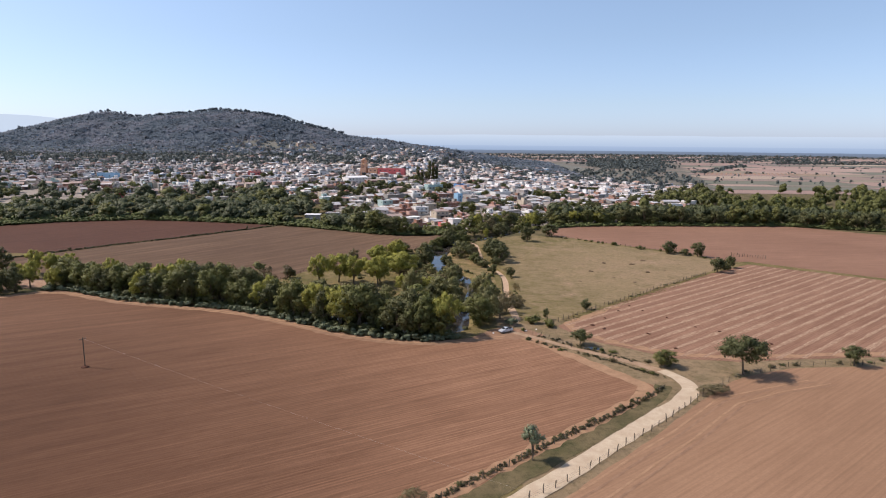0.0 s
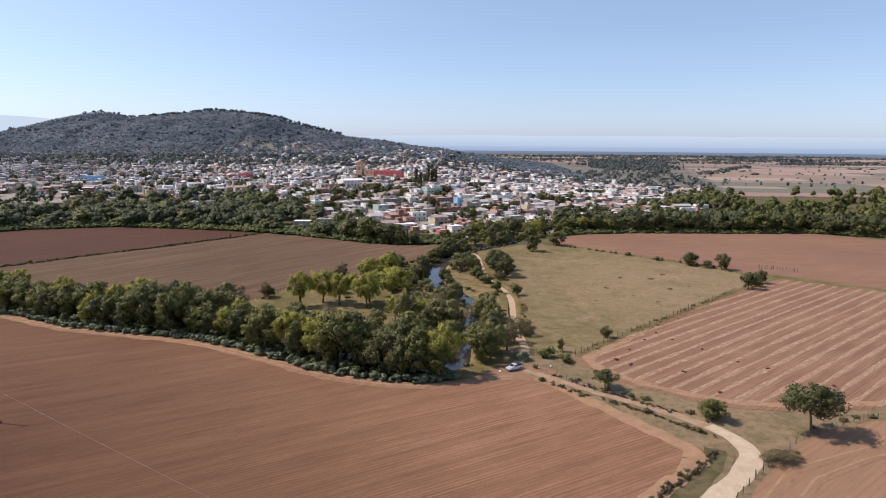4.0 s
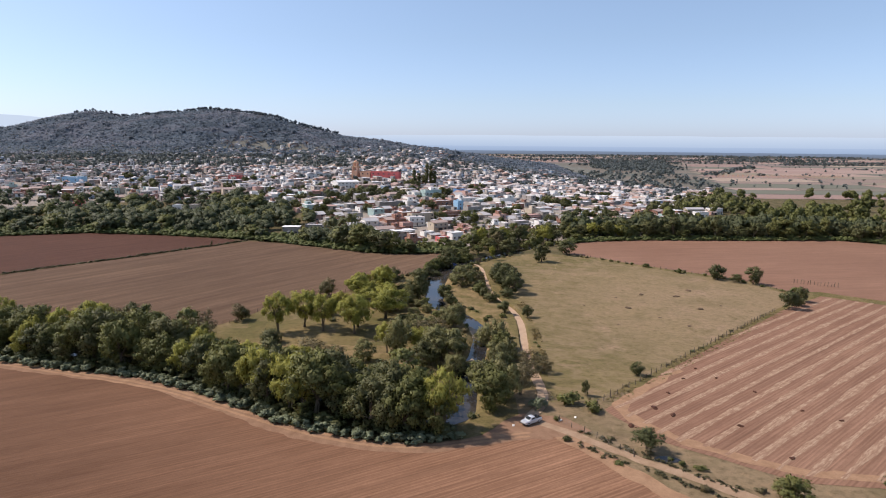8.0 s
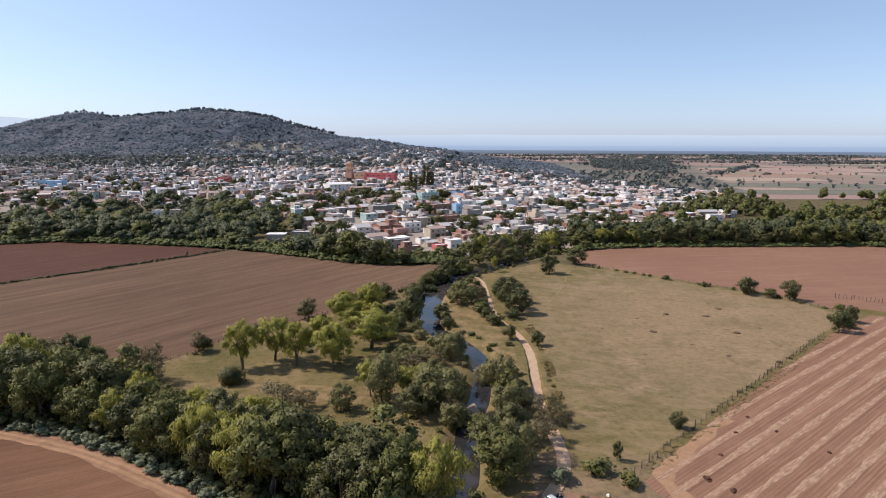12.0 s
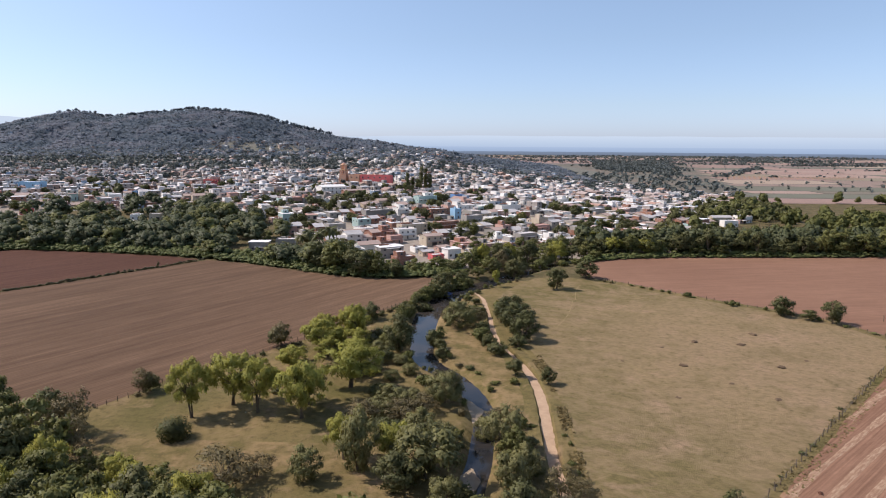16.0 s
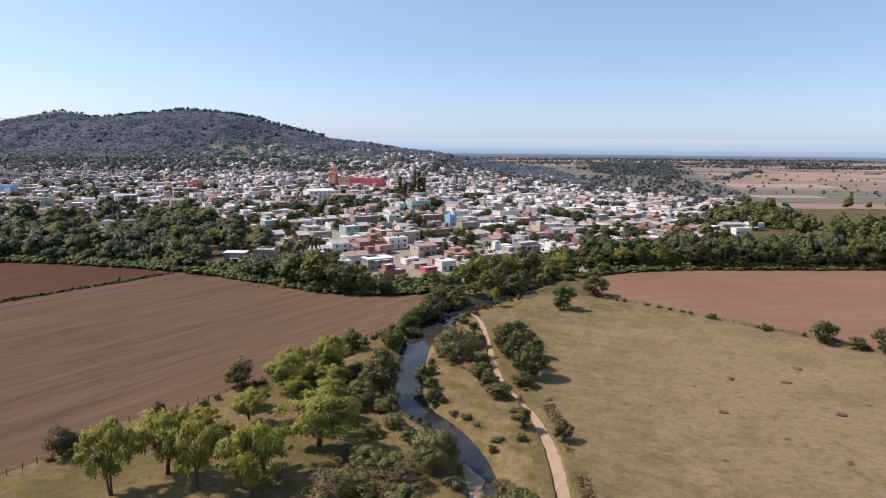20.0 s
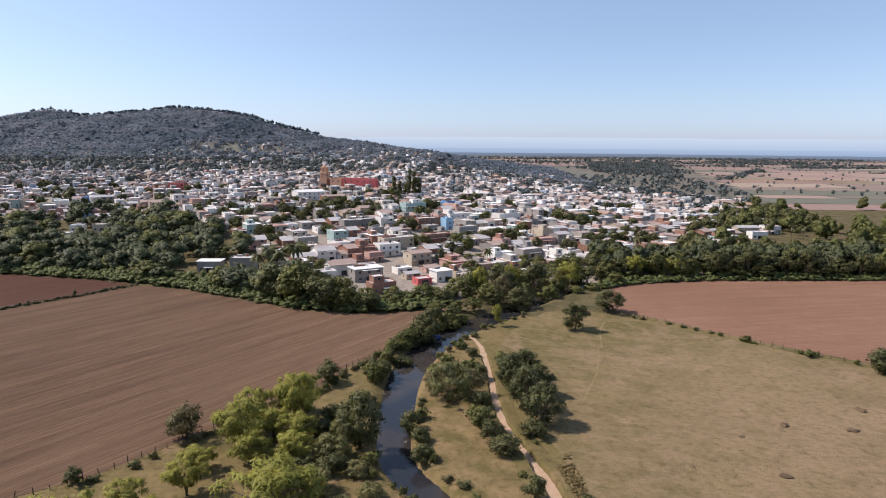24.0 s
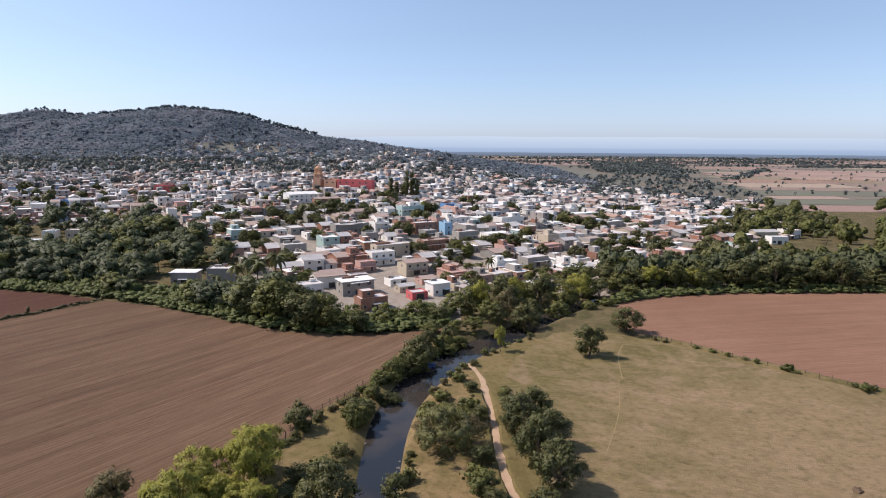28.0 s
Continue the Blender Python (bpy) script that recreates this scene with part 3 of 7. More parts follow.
ground = new("ground", mesh_of("ground", np.stack([GX, GY, GZ], -1).reshape(-1, 3), quads, [GROUND, BARE, HILLSIDE, VERGE, ROADSIDE, PLAIN, BANK], mat_id, True))
tagged(ground, "dry grassy valley floor rising to a wooded hill", "ground", kind="structure")


def sheet(name, poly, mat, z, label, category, grid=0):
    """A flat field with uneven edges, lying on the ground."""
    pts = []
    n = len(poly)
    for i in range(n):
        (x0, y0), (x1, y1) = poly[i], poly[(i + 1) % n]
        k = max(1, int(math.hypot(x1 - x0, y1 - y0) / 3.0)) if abs(x0) < 250 and abs(x1) < 250 else 1
        for j in range(k):
            x, y = x0 + (x1 - x0) * j / k, y0 + (y1 - y0) * j / k
            w = 0.5 if k > 1 else 0
            pts.append((x + w * noise.noise((x * 0.2, y * 0.2, z * 50)), y + w * noise.noise((x * 0.2, y * 0.2, 7 + z * 50))))
    tris = []
    for a, b, c in tessellate_polygon([[Vector((x, y, 0)) for x, y in pts]]):
        (ax, ay), (bx, by), (cx_, cy_) = pts[a], pts[b], pts[c]
        tris.append((a, b, c) if (bx - ax) * (cy_ - ay) - (by - ay) * (cx_ - ax) > 0 else (a, c, b))
    ob = new(name, mesh_of(name, [(x, y, z) for x, y in pts], tris, mat))
    return tagged(ob, label, category, kind="structure")


def ribbon(name, line, half, mat, z, label, category, wobble=0.3, follow=False, edge_drop=0.0):
    """A strip that follows a line; half may vary along it."""
    verts, faces = [], []
    pts = along(line, 1.6)
    for i, (x, y, a) in enumerate(pts):
        hw = half(x, y) if callable(half) else half
        lw = hw + wobble * noise.noise((x * 0.25, y * 0.25, 1.0))
        rw = hw + wobble * noise.noise((x * 0.25, y * 0.25, 5.0))
        nx, ny = -math.sin(a), math.cos(a)
        for k in (-1, -0.5, 0, 0.5, 1):
            w = lw if k < 0 else rw
            px, py = x + nx * k * w, y + ny * k * w
            verts.append((px, py, (lz(px, py) if follow else 0) + (z(px, py) if callable(z) else z) - edge_drop * (abs(k) == 1)))
        if i:
            b = i * 5
            for k in range(4):
                faces.append((b - 5 + k + 1, b - 5 + k, b + k, b + k + 1))
    me = mesh_of(name, verts, faces, mat, smooth=True)
    bm = bmesh.new()
    bm.from_mesh(me)
    bmesh.ops.recalc_face_normals(bm, faces=bm.faces[:])
    bm.normal_update()
    if sum(f.normal.z for f in bm.faces) < 0:
        bmesh.ops.reverse_faces(bm, faces=bm.faces[:])
    bm.to_mesh(me)
    bm.free()
    return tagged(new(name, me), label, category, kind="structure")


FIELD_A = BELT_EDGE + [(19, 192), (31, 177), (37, 167), (44, 158), (49, 152), (48, 146), (44, 141), (28, 125), (14, 112), (4, 102), (-22, 77), (-64, 40), (-164, -55), (-280, -55), (-280, 180)]
sheet("field_1", FIELD_A, SOIL_A, 0.05, "brown ploughed field with fine furrows", "field")
sheet("field_2", [(-188, 236), (-172, 247), (-186, 262), (-290, 262), (-290, 200)], STRAW, 0.05, "pale stubble field behind a hedge", "field")
FIELD_E = [(16, 95), (23, 104), (35, 117), (44, 127), (56, 141), (62, 148), (70, 156), (78, 161), (91, 167), (118, 170), (260, 182), (320, 60), (320, -60), (-138, -60), (-40, 38)]
sheet("field_3", FIELD_E, SOIL_E, 0.05, "smooth harrowed reddish field", "field")
FIELD_S = [(32, 203), (53, 228), (81, 258), (116, 295), (146, 322), (192, 287), (290, 211), (290, 192), (122, 178), (93, 174), (78, 171), (61, 173), (48, 182), (39, 189)]
field_s = sheet("field_4", FIELD_S, SOIL_S, 0.05, "harvested field with pale straw rows", "field")
FIELD_N = [(56, 432), (66, 459), (80, 469), (114, 479), (177, 483), (243, 490), (332, 402), (430, 300), (292, 216), (194, 293), (150, 330), (137, 330), (131, 346), (119, 360), (102, 374), (93, 383), (83, 392), (74, 403), (63, 412), (55, 420)]
sheet("field_5", FIELD_N, SOIL_N, 0.05, "bare red earth field before the woods", "field")
FIELD_P = [(20, 207), (31, 208), (53, 231), (81, 261), (116, 298), (126, 308), (134, 324), (129, 342), (117, 355), (101, 369), (91, 378), (81, 387), (72, 398), (61, 406), (52, 413), (44, 417), (32, 412), (24, 400), (17, 386), (13, 372), (14, 350), (16, 325), (20, 306), (22, 295), (23, 275), (23, 255), (22, 232), (21, 215)]
sheet("pasture", FIELD_P, PASTURE, 0.04, "dry yellow-green pasture with worn patches", "pasture")
FIELD_W = [(-105, 264), (-85, 261), (-79, 272), (-75, 285), (-67, 291), (-57, 305), (-47, 319), (-34, 336), (-31, 348), (-22, 366), (-18, 382), (-14, 402), (-1, 417), (-19, 410), (-36, 406), (-51, 408), (-66, 414), (-92, 428), (-116, 440), (-136, 447), (-146, 432), (-162, 409), (-175, 389), (-201, 355), (-224, 318), (-250, 285), (-150, 264)]
sheet("field_6", FIELD_W, SOIL_W, 0.05, "wide fallow field of brown earth", "field")
FIELD_D = [(-140, 448), (-148, 434), (-164, 411), (-177, 391), (-203, 357), (-227, 321), (-340, 325), (-360, 415), (-306, 450), (-256, 471), (-204, 465), (-158, 455)]
sheet("field_7", FIELD_D, SOIL_D, 0.05, "dark red ploughed field", "field")
ribbon("field_margin", [(x - 0.4, y - 1.7) for x, y in BELT_EDGE] + [(19, 190)], 2.0, MARGIN, 0.07, "driven margin of the ploughed field", "path", 1.0)
for k, (off, wd) in enumerate(((0.6, 0.45), (2.2, 0.40))):
    ribbon("wheel_rut", rounded([(x - 0.25 * off, y - off) for x, y in BELT_EDGE[::3]] + [(14, 191 - off)], 2), wd, HEADLAND if k < 2 else MARGIN, 0.082 + 0.002 * k, "pale wheel rut along the ploughed field", "path", 0.3)
ribbon("field_margin_1", [(20, 190), (31, 175), (37, 165), (43, 157), (46, 151), (46, 147), (42, 142), (27, 127), (12, 113), (2, 103), (-24, 78)], 1.9, HEADLAND, 0.076, "pale driven margin beside the gravel road", "path", 1.4)
for k, off in enumerate((3.2, 4.9, 7.6, 9.0)):
    ribbon("wheel_track", [(x + off * 0.72, y - off * 0.7) for x, y in [(14, 99), (22, 106.5), (34, 119), (43, 128), (55, 141.5), (60, 147)]] + [(72 + off, 152 - 0.3 * off), (88 + off, 160 - 0.5 * off)], 0.26, MARGIN if k % 2 else HEADLAND, 0.075 + 0.002 * k, "wheel track along the harrowed field's edge", "path", 0.12)
ribbon("verge", [(-146, -50), (-30, 62), (9, 104), (24, 119), (38, 134), (50, 147), (52, 152)], 2.6, VERGE, 0.06, "weedy verge between fence and gravel road", "verge", 0.8)
sheet("turning_place", [(1, 185.5), (12, 187), (22, 189), (27, 192), (22, 198), (13, 200), (8, 195)], MARGIN, 0.079, "bare trodden dirt at the field's corner", "dirt")
ribbon("road", ROAD_LINE, lambda x, y: 2.2 if y < 154 else 2.2 - 0.085 * (y - 154), ROAD, 0.09, "pale gravel farm road with a bend", "road", 0.35)
ribbon("verge_1", [(46, 138.5), (50.5, 144), (53.6, 149.5), (54, 154), (52, 158.5)], lambda x, y: 0.25 + 0.45 * math.sin(math.pi * (y - 138) / 21), ROADSIDE, 0.097, "grassy strip in the middle of the road", "verge", 0.25)
ribbon("farm_track", FARM_LINE, lambda x, y: float(np.interp(y, [160, 178, 190], [1.7, 1.3, 1.2])), TRACK, 0.085, "narrow dirt track beside a field", "track", 0.4)
ribbon("lane", LANE_LINE, lambda x, y: 1.3 if y < 226 else 1.5 if y < 300 else 1.05 if y < 366 else 0.7, LANE, lambda x, y: 0.12 - 1.1 * float(lane_deep(y)), "pale sunken dirt lane beside the river", "lane", 0.5)
def bank(name, line, side, label):
    """The steep earth edge of the sunken lane, flattening out into the grass."""
    verts, faces = [], []
    n = 0
    for x, y, a in along(line, 1.0):
        if not 226 < y < 364:
            continue
        deep = 1.1 * float(lane_deep(y))
        half = 1.4 if y < 300 else 0.95
        wob = 0.35 * noise.noise((x * 0.4, y * 0.4, side)) + 0.15 * noise.noise((x * 1.5, y * 1.5, side))
        nx, ny = -math.sin(a) * side, math.cos(a) * side
        for d, z in ((half - 0.25 + wob, 0.05 - deep), (half + wob, -0.25 * deep), (half + 0.25 + wob, 0.14), (half + 1.3, 0.16), (half + 3.2, -0.02)):
            verts.append((x + nx * d, y + ny * d, z))
        if n:
            b = n * 5
            for k in range(4):
                q = (b - 5 + k, b + k, b + k + 1, b - 5 + k + 1)
                faces.append(q if side < 0 else q[::-1])
        n += 1
    return tagged(new(name, mesh_of(name, verts, faces, GROUND)), label, "bank", kind="structure")


bank("lane_bank", LANE_LINE, 1, "steep grassy edge above the sunken lane")
bank("lane_bank_1", LANE_LINE, -1, "steep grassy edge between lane and pasture")
ribbon("river", RIVER, lambda x, y: float(np.interp(y, [r[0] for r in RIVER_HALF], [r[1] for r in RIVER_HALF])) + 1.6, WATER, -1.35, "slow brown river reflecting the sky", "river", 0.2)

ribbon("headland", rounded([(58, 231), (45, 217), (35, 205.5), (37.5, 198), (42, 190.5), (50, 184.5), (62, 176.5), (78, 174.5), (93, 177), (122, 181), (160, 184)], 2), 1.5, HEADLAND, 0.072, "pale turning strip round the harvested field", "path", 1.3)
sheet("puddle", rounded([(35.9, 179.8), (37.9, 178.8), (41.5, 179.0), (41.9, 180.7), (38.3, 181.8)], 2, True), WATER, 0.104, "small dark blue puddle beside the farm track", "water")

# ---- straw rows on the harvested field ----
def windrow(x0, y0, length, width, seed):
    """A low uneven bank of pale straw."""
    r = random.Random(seed)
    verts, faces = [], []
    n = int(length / 0.8)
    for i in range(n + 1):
        t = i / n * length
        w = width * max(0.12, 0.8 + 0.7 * noise.noise((t * 0.09, seed * 3.1, 0)) + 0.12 * noise.noise((t * 0.45, seed * 1.1, 0)))
        off = 0.5 * noise.noise((t * 0.03, seed * 1.7, 4))
        for k, z in ((-1, 0.052), (-0.4, 0.10), (0.4, 0.10), (1, 0.052)):
            verts.append((t, off + k * w * (0.9 + 0.2 * r.random()), z + 0.03 * r.random() * (z > 0.1)))
        if i:
            b = i * 4
            for k in range(3):
                faces.append((b - 4 + k, b + k, b + k + 1, b - 4 + k + 1))
    return mesh_of("straw_row", verts, faces, STRAW, smooth=True)


STRIPE = radians(42)
for k in range(-12, 34):
    ox, oy = 32 + 4.55 * k * math.sin(STRIPE) + 1.2, 203 - 4.55 * k * math.cos(STRIPE) - 2.0
    run, start = 0.0, None
    for i in range(0, 150):
        px, py = ox + i * 2 * math.cos(STRIPE) - 40, oy + i * 2 * math.sin(STRIPE) - 40
        ok = inside(px, py, FIELD_S) and px < 260
        if ok and start is None:
            start = (px, py)
        if start is not None and (not ok or i == 149):
            run = math.hypot(px - start[0], py - start[1]) - 3
            break
    if start and run > 8:
        child("straw_row", windrow(0, 0, run, 0.88, k + 20), field_s, pose(start[0] + 1.4, start[1] + 1.2, 0, 0, 0, 42))


# ---- trees ----
def cards(blobs, n, w, h, rand, droop=0.0, centre=None):
    """Leaf sprays spread over rounded lumps of foliage: corner points, faces and soft normals."""
    b = np.array(blobs, float)
    area = b[:, 3] * b[:, 4]
    pick = rand.choice(len(b), n, p=area / area.sum())
    d = rand.normal(size=(n, 3))
    d /= np.linalg.norm(d, axis=1, keepdims=True)
    r = rand.random(n) ** 0.35 * rand.uniform(0.85, 1.18, n)
    c = b[pick, :3] + d * np.stack([b[pick, 3] * r, b[pick, 3] * r, b[pick, 4] * r], 1)
    if droop:
        c[:, 2] -= droop * rand.random(n) ** 2 * b[pick, 4] * 1.1
    nrm = d + rand.normal(size=(n, 3)) * 0.65
    nrm[:, 2] += 0.3
    nrm /= np.linalg.norm(nrm, axis=1, keepdims=True)
    up = rand.normal(size=(n, 3))
    if droop:
        up = up * (1 - droop) + np.array([0, 0, 1.6]) * droop
    u = np.cross(nrm, up)
    u /= np.linalg.norm(u, axis=1, keepdims=True) + 1e-9
    v = np.cross(nrm, u)
    s = rand.uniform(0.6, 1.4, (n, 1))
    u, v = u * w * 0.5 * s, v * h * 0.5 * s
    k = rand.uniform(0.35, 0.9, (n, 1))
    verts = np.stack([c - u * k - v, c + u * k - v * 0.6, c + u + v * k, c - u * 0.7 + v], 1).reshape(-1, 3)
    mid = np.mean(b[:, :3], 0) - np.array([0, 0, 0.15 * np.ptp(b[:, 2])])
    out = c - mid
    out /= np.linalg.norm(out, axis=1, keepdims=True) + 1e-9
    soft = d * 0.6 + out * 0.5 + nrm * 0.14
    soft /= np.linalg.norm(soft, axis=1, keepdims=True)
    return verts, np.arange(4 * n).reshape(n, 4), np.repeat(soft, 4, 0)


ICO = []


def cores(blobs, k=0.8):
    """Solid leafy hearts of the lumps, so that no crown is hollow."""
    if not ICO:
        bm = bmesh.new()
        bmesh.ops.create_icosphere(bm, subdivisions=1, radius=1.0)
        ICO.append(np.array([v.co[:] for v in bm.verts]))
        ICO.append([[v.index for v in f.verts] for f in bm.faces])
        bm.free()
    b = np.array(blobs, float)
    unit, tri = ICO
    verts = (b[:, None, :3] + unit[None] * np.stack([b[:, 3], b[:, 3], b[:, 4]], 1)[:, None] * k).reshape(-1, 3)
    faces = [[i + len(unit) * q for i in t] for q in range(len(b)) for t in tri]
    mid = np.mean(b[:, :3], 0)
    out = verts - mid
    out /= np.linalg.norm(out, axis=1, keepdims=True) + 1e-9
    n = np.tile(unit, (len(b), 1)) * 0.7 + out * 0.5
    return verts, faces, n / np.linalg.norm(n, axis=1, keepdims=True)


def lumps(rand, h, w, low, n, lump, peak=1.0):
    """Lumps that make up an uneven crown between low*h and h."""
    out = []
    zc, rz, rw = h * (low + 1) / 2, h * (1 - low) / 2, w / 2
    while len(out) < n:
        p = rand.uniform(-1, 1, 3)
        q = np.linalg.norm(p)
        if q > 1 or q < 0.35:
            continue
        taper = 1.0 - 0.3 * max(0, p[2]) * peak - 0.15 * max(0, -p[2])
        r = lump * w * rand.uniform(0.7, 1.25)
        out.append((p[0] * (rw - r * 0.6) * taper, p[1] * (rw - r * 0.6) * taper, zc + p[2] * (rz - r * 0.5), r, r * rand.uniform(0.7, 1.0)))
    return out


def make_tree(name, seed, h, w, low, leafmat, n=2600, size=(0.42, 0.6), droop=0.0, lump=0.17, count=22, trunks=1, label="", category="tree", blobs=None, core=0.42):
    rand = np.random.default_rng(seed)
    r = random.Random(seed)
    root = tagged(new(name), label, category)
    blobs = blobs or lumps(rand, h, w, low, count, lump)
    v, f, nn = cards(blobs, n, size[0], size[1], rand, droop)
    if core:
        cv, cf, cn = cores(blobs, core)
        f = f.tolist() + [[i + len(v) for i in t] for t in cf]
        v, nn = np.concatenate([v, cv]), np.concatenate([nn, cn])
    v[:, 2] = np.maximum(v[:, 2], 0.05)
    bm = bmesh.new()
    for k in range(trunks):
        lean = (r.uniform(-0.08, 0.08) * h, r.uniform(-0.08, 0.08) * h)
        base = (0.25 * k * (trunks > 1), 0.3 * (k % 2) * (trunks > 1), -0.4)
        top = h * (low + 0.28)
        rad = 0.024 * h / trunks ** 0.5
        tube(bm, [base, (lean[0] * 0.4, lean[1] * 0.4, top * 0.5), (lean[0], lean[1], top)], [rad * 1.25, rad * 0.9, rad * 0.6])
        for b in blobs[k :: trunks][: 7]:
            mid = (lean[0] * 0.6 + b[0] * 0.45, lean[1] * 0.6 + b[1] * 0.45, top * 0.55 + b[2] * 0.32)
            tube(bm, [(lean[0] * 0.7, lean[1] * 0.7, top * 0.72), mid, (b[0], b[1], b[2])], [rad * 0.55, rad * 0.36, rad * 0.14], 5)
    child("trunk", bm_mesh(bm, "trunk", BARK), root)
    child("crown", mesh_of("crown", v, f, leafmat, normals=nn), root)
    root["h"], root["w"] = h, w
    root.location = (0, -300, -60)
    return root


KINDS = {
    "willow": [make_tree("willow_tree", 21 + i, 12.5, 11.5, 0.26, LEAF_WILLOW, 5200, (0.17, 0.60), 0.75, 0.098, 46, 3, "yellow-green willow with drooping sprays on dry grass", core=0.4) for i in range(3)],
    "mid": [make_tree("tree", 31 + i, 12.0, 9.5, 0.03, LEAF_MID, 4000, (0.26, 0.50), 0.6, 0.125, 46, 1, "leafy green riverside tree with an uneven crown") for i in range(3)],
    "dark": [make_tree("tree", 41 + i, 12.0, 10.0, 0.03, LEAF_DARK, 4000, (0.27, 0.46), 0.5, 0.13, 46, 1, "dense dark green riverside tree") for i in range(3)],
    "open": [make_tree("spreading_tree", 51 + i, 9.0, 9.5, 0.28, LEAF_DARK, 3200, (0.25, 0.36), 0.0, 0.14, 34, 1, "spreading dark green tree with an open trunk") for i in range(2)],
    "bush": [make_tree("bush", 61 + i, 5.0, 6.0, 0.0, LEAF_DARK, 1900, (0.22, 0.32), 0.0, 0.15, 30, 2, "rounded dark green bush at a field's edge", "bush") for i in range(2)],
    "dry": [make_tree("thorn_tree", 71 + i, 7.5, 8.5, 0.12, LEAF_DRY, 2000, (0.16, 0.4), 0.0, 0.13, 26, 3, "thin grey-brown thorn tree, half bare", core=0) for i in range(2)],
    "feather": [make_tree("feathery_tree", 81, 10.0, 15.0, 0.02, leaf("leaves_olive", (0.115, 0.115, 0.042), (0.21, 0.20, 0.078), (0.23, 0.20, 0.08)), 4600, (0.16, 0.7), 0.0, 0.12, 36, 3, "pale feathery tree leaning over the river bank", core=0.5)],
    "midfar": [make_tree("woodland_tree", 35 + i, 12.0, 9.5, 0.0, LEAF_MID, 1900, (0.40, 0.58), 0.3, 0.15, 34, 1, "leafy green riverside tree with an uneven crown") for i in range(3)],
    "darkfar": [make_tree("woodland_tree", 45 + i, 12.0, 10.0, 0.0, LEAF_DARK, 1900, (0.40, 0.56), 0.2, 0.15, 34, 1, "dense dark green riverside tree") for i in range(3)],
}
KINDS["shrub"] = [make_tree("shrub", 91 + i, 2.2, 3.0, 0.0, LEAF_GREY, 420, (0.25, 0.27), 0.0, 0.2, 16, 2, "grey-green broad-leaved shrub at the field's edge", "shrub") for i in range(2)]
KINDS["weed"] = [make_tree("shrub", 95 + i, 1.6, 2.8, 0.0, LEAF_MID, 260, (0.24, 0.34), 0.0, 0.2, 12, 2, "low green shrub in rough grass", "shrub") for i in range(2)]
KINDS["scrub"] = [make_tree("scrub", 97, 1.0, 2.4, 0.0, LEAF_DRY, 190, (0.16, 0.34), 0.0, 0.2, 12, 2, "low dry brush along a fence", "brush"), make_tree("scrub", 98, 1.0, 2.4, 0.0, LEAF_DARK, 190, (0.18, 0.3), 0.0, 0.2, 12, 2, "low dark brush along a fence", "brush")]
KINDS["shade"] = [make_tree("shade_tree", 55, 10.5, 14.5, 0.38, LEAF_DARK, 6500, (0.26, 0.4), 0.15, 0.10, 80, 1, "broad dark shade tree beside the harvested field")]
KINDS["dome"] = [make_tree("bush", 66, 4.8, 6.4, 0.0, LEAF_DARK, 4200, (0.24, 0.24), 0.0, 0.36, 34, 2, "dome-shaped dark bush on the meadow", "bush", [(0, 0, 1.7, 2.9, 2.8), (0.5, 0.3, 1.9, 2.5, 2.5), (-0.4, -0.3, 1.8, 2.6, 2.4)])]
KINDS["olive"] = [make_tree("bushy_tree", 131 + i, 9.0, 9.5, 0.0, LEAF_OLIVE, 3600, (0.2, 0.5), 0.55, 0.12, 44, 2, "olive-green bushy tree near the river") for i in range(2)]
KINDS["roadside"] = [make_tree("tree", 58, 7.0, 5.4, 0.46, LEAF_GREY, 1500, (0.2, 0.3), 0.0, 0.15, 26, 2, "small grey-green tree with a bare trunk beside the road", core=0.5)]


def plant(kind, x, y, h=None, w=None, group="", label="", z=None):
    src = KINDS[kind][rng.randrange(len(KINDS[kind]))]
    h = h or src["h"] * rng.uniform(0.85, 1.12)
    w = w or src["w"] * (h / src["h"]) * rng.uniform(0.9, 1.1)
    m = pose(x, y, lz(x, y) if z is None else z, 0, 0, rng.uniform(0, 360)) @ Matrix.Diagonal((w / src["w"], w / src["w"], h / src["h"], 1))
    ob = copy_thing(src, m)
    tagged(ob, label, group=group)
    return ob


# the grove and the river's banks
GROVE = "trees of the grove"
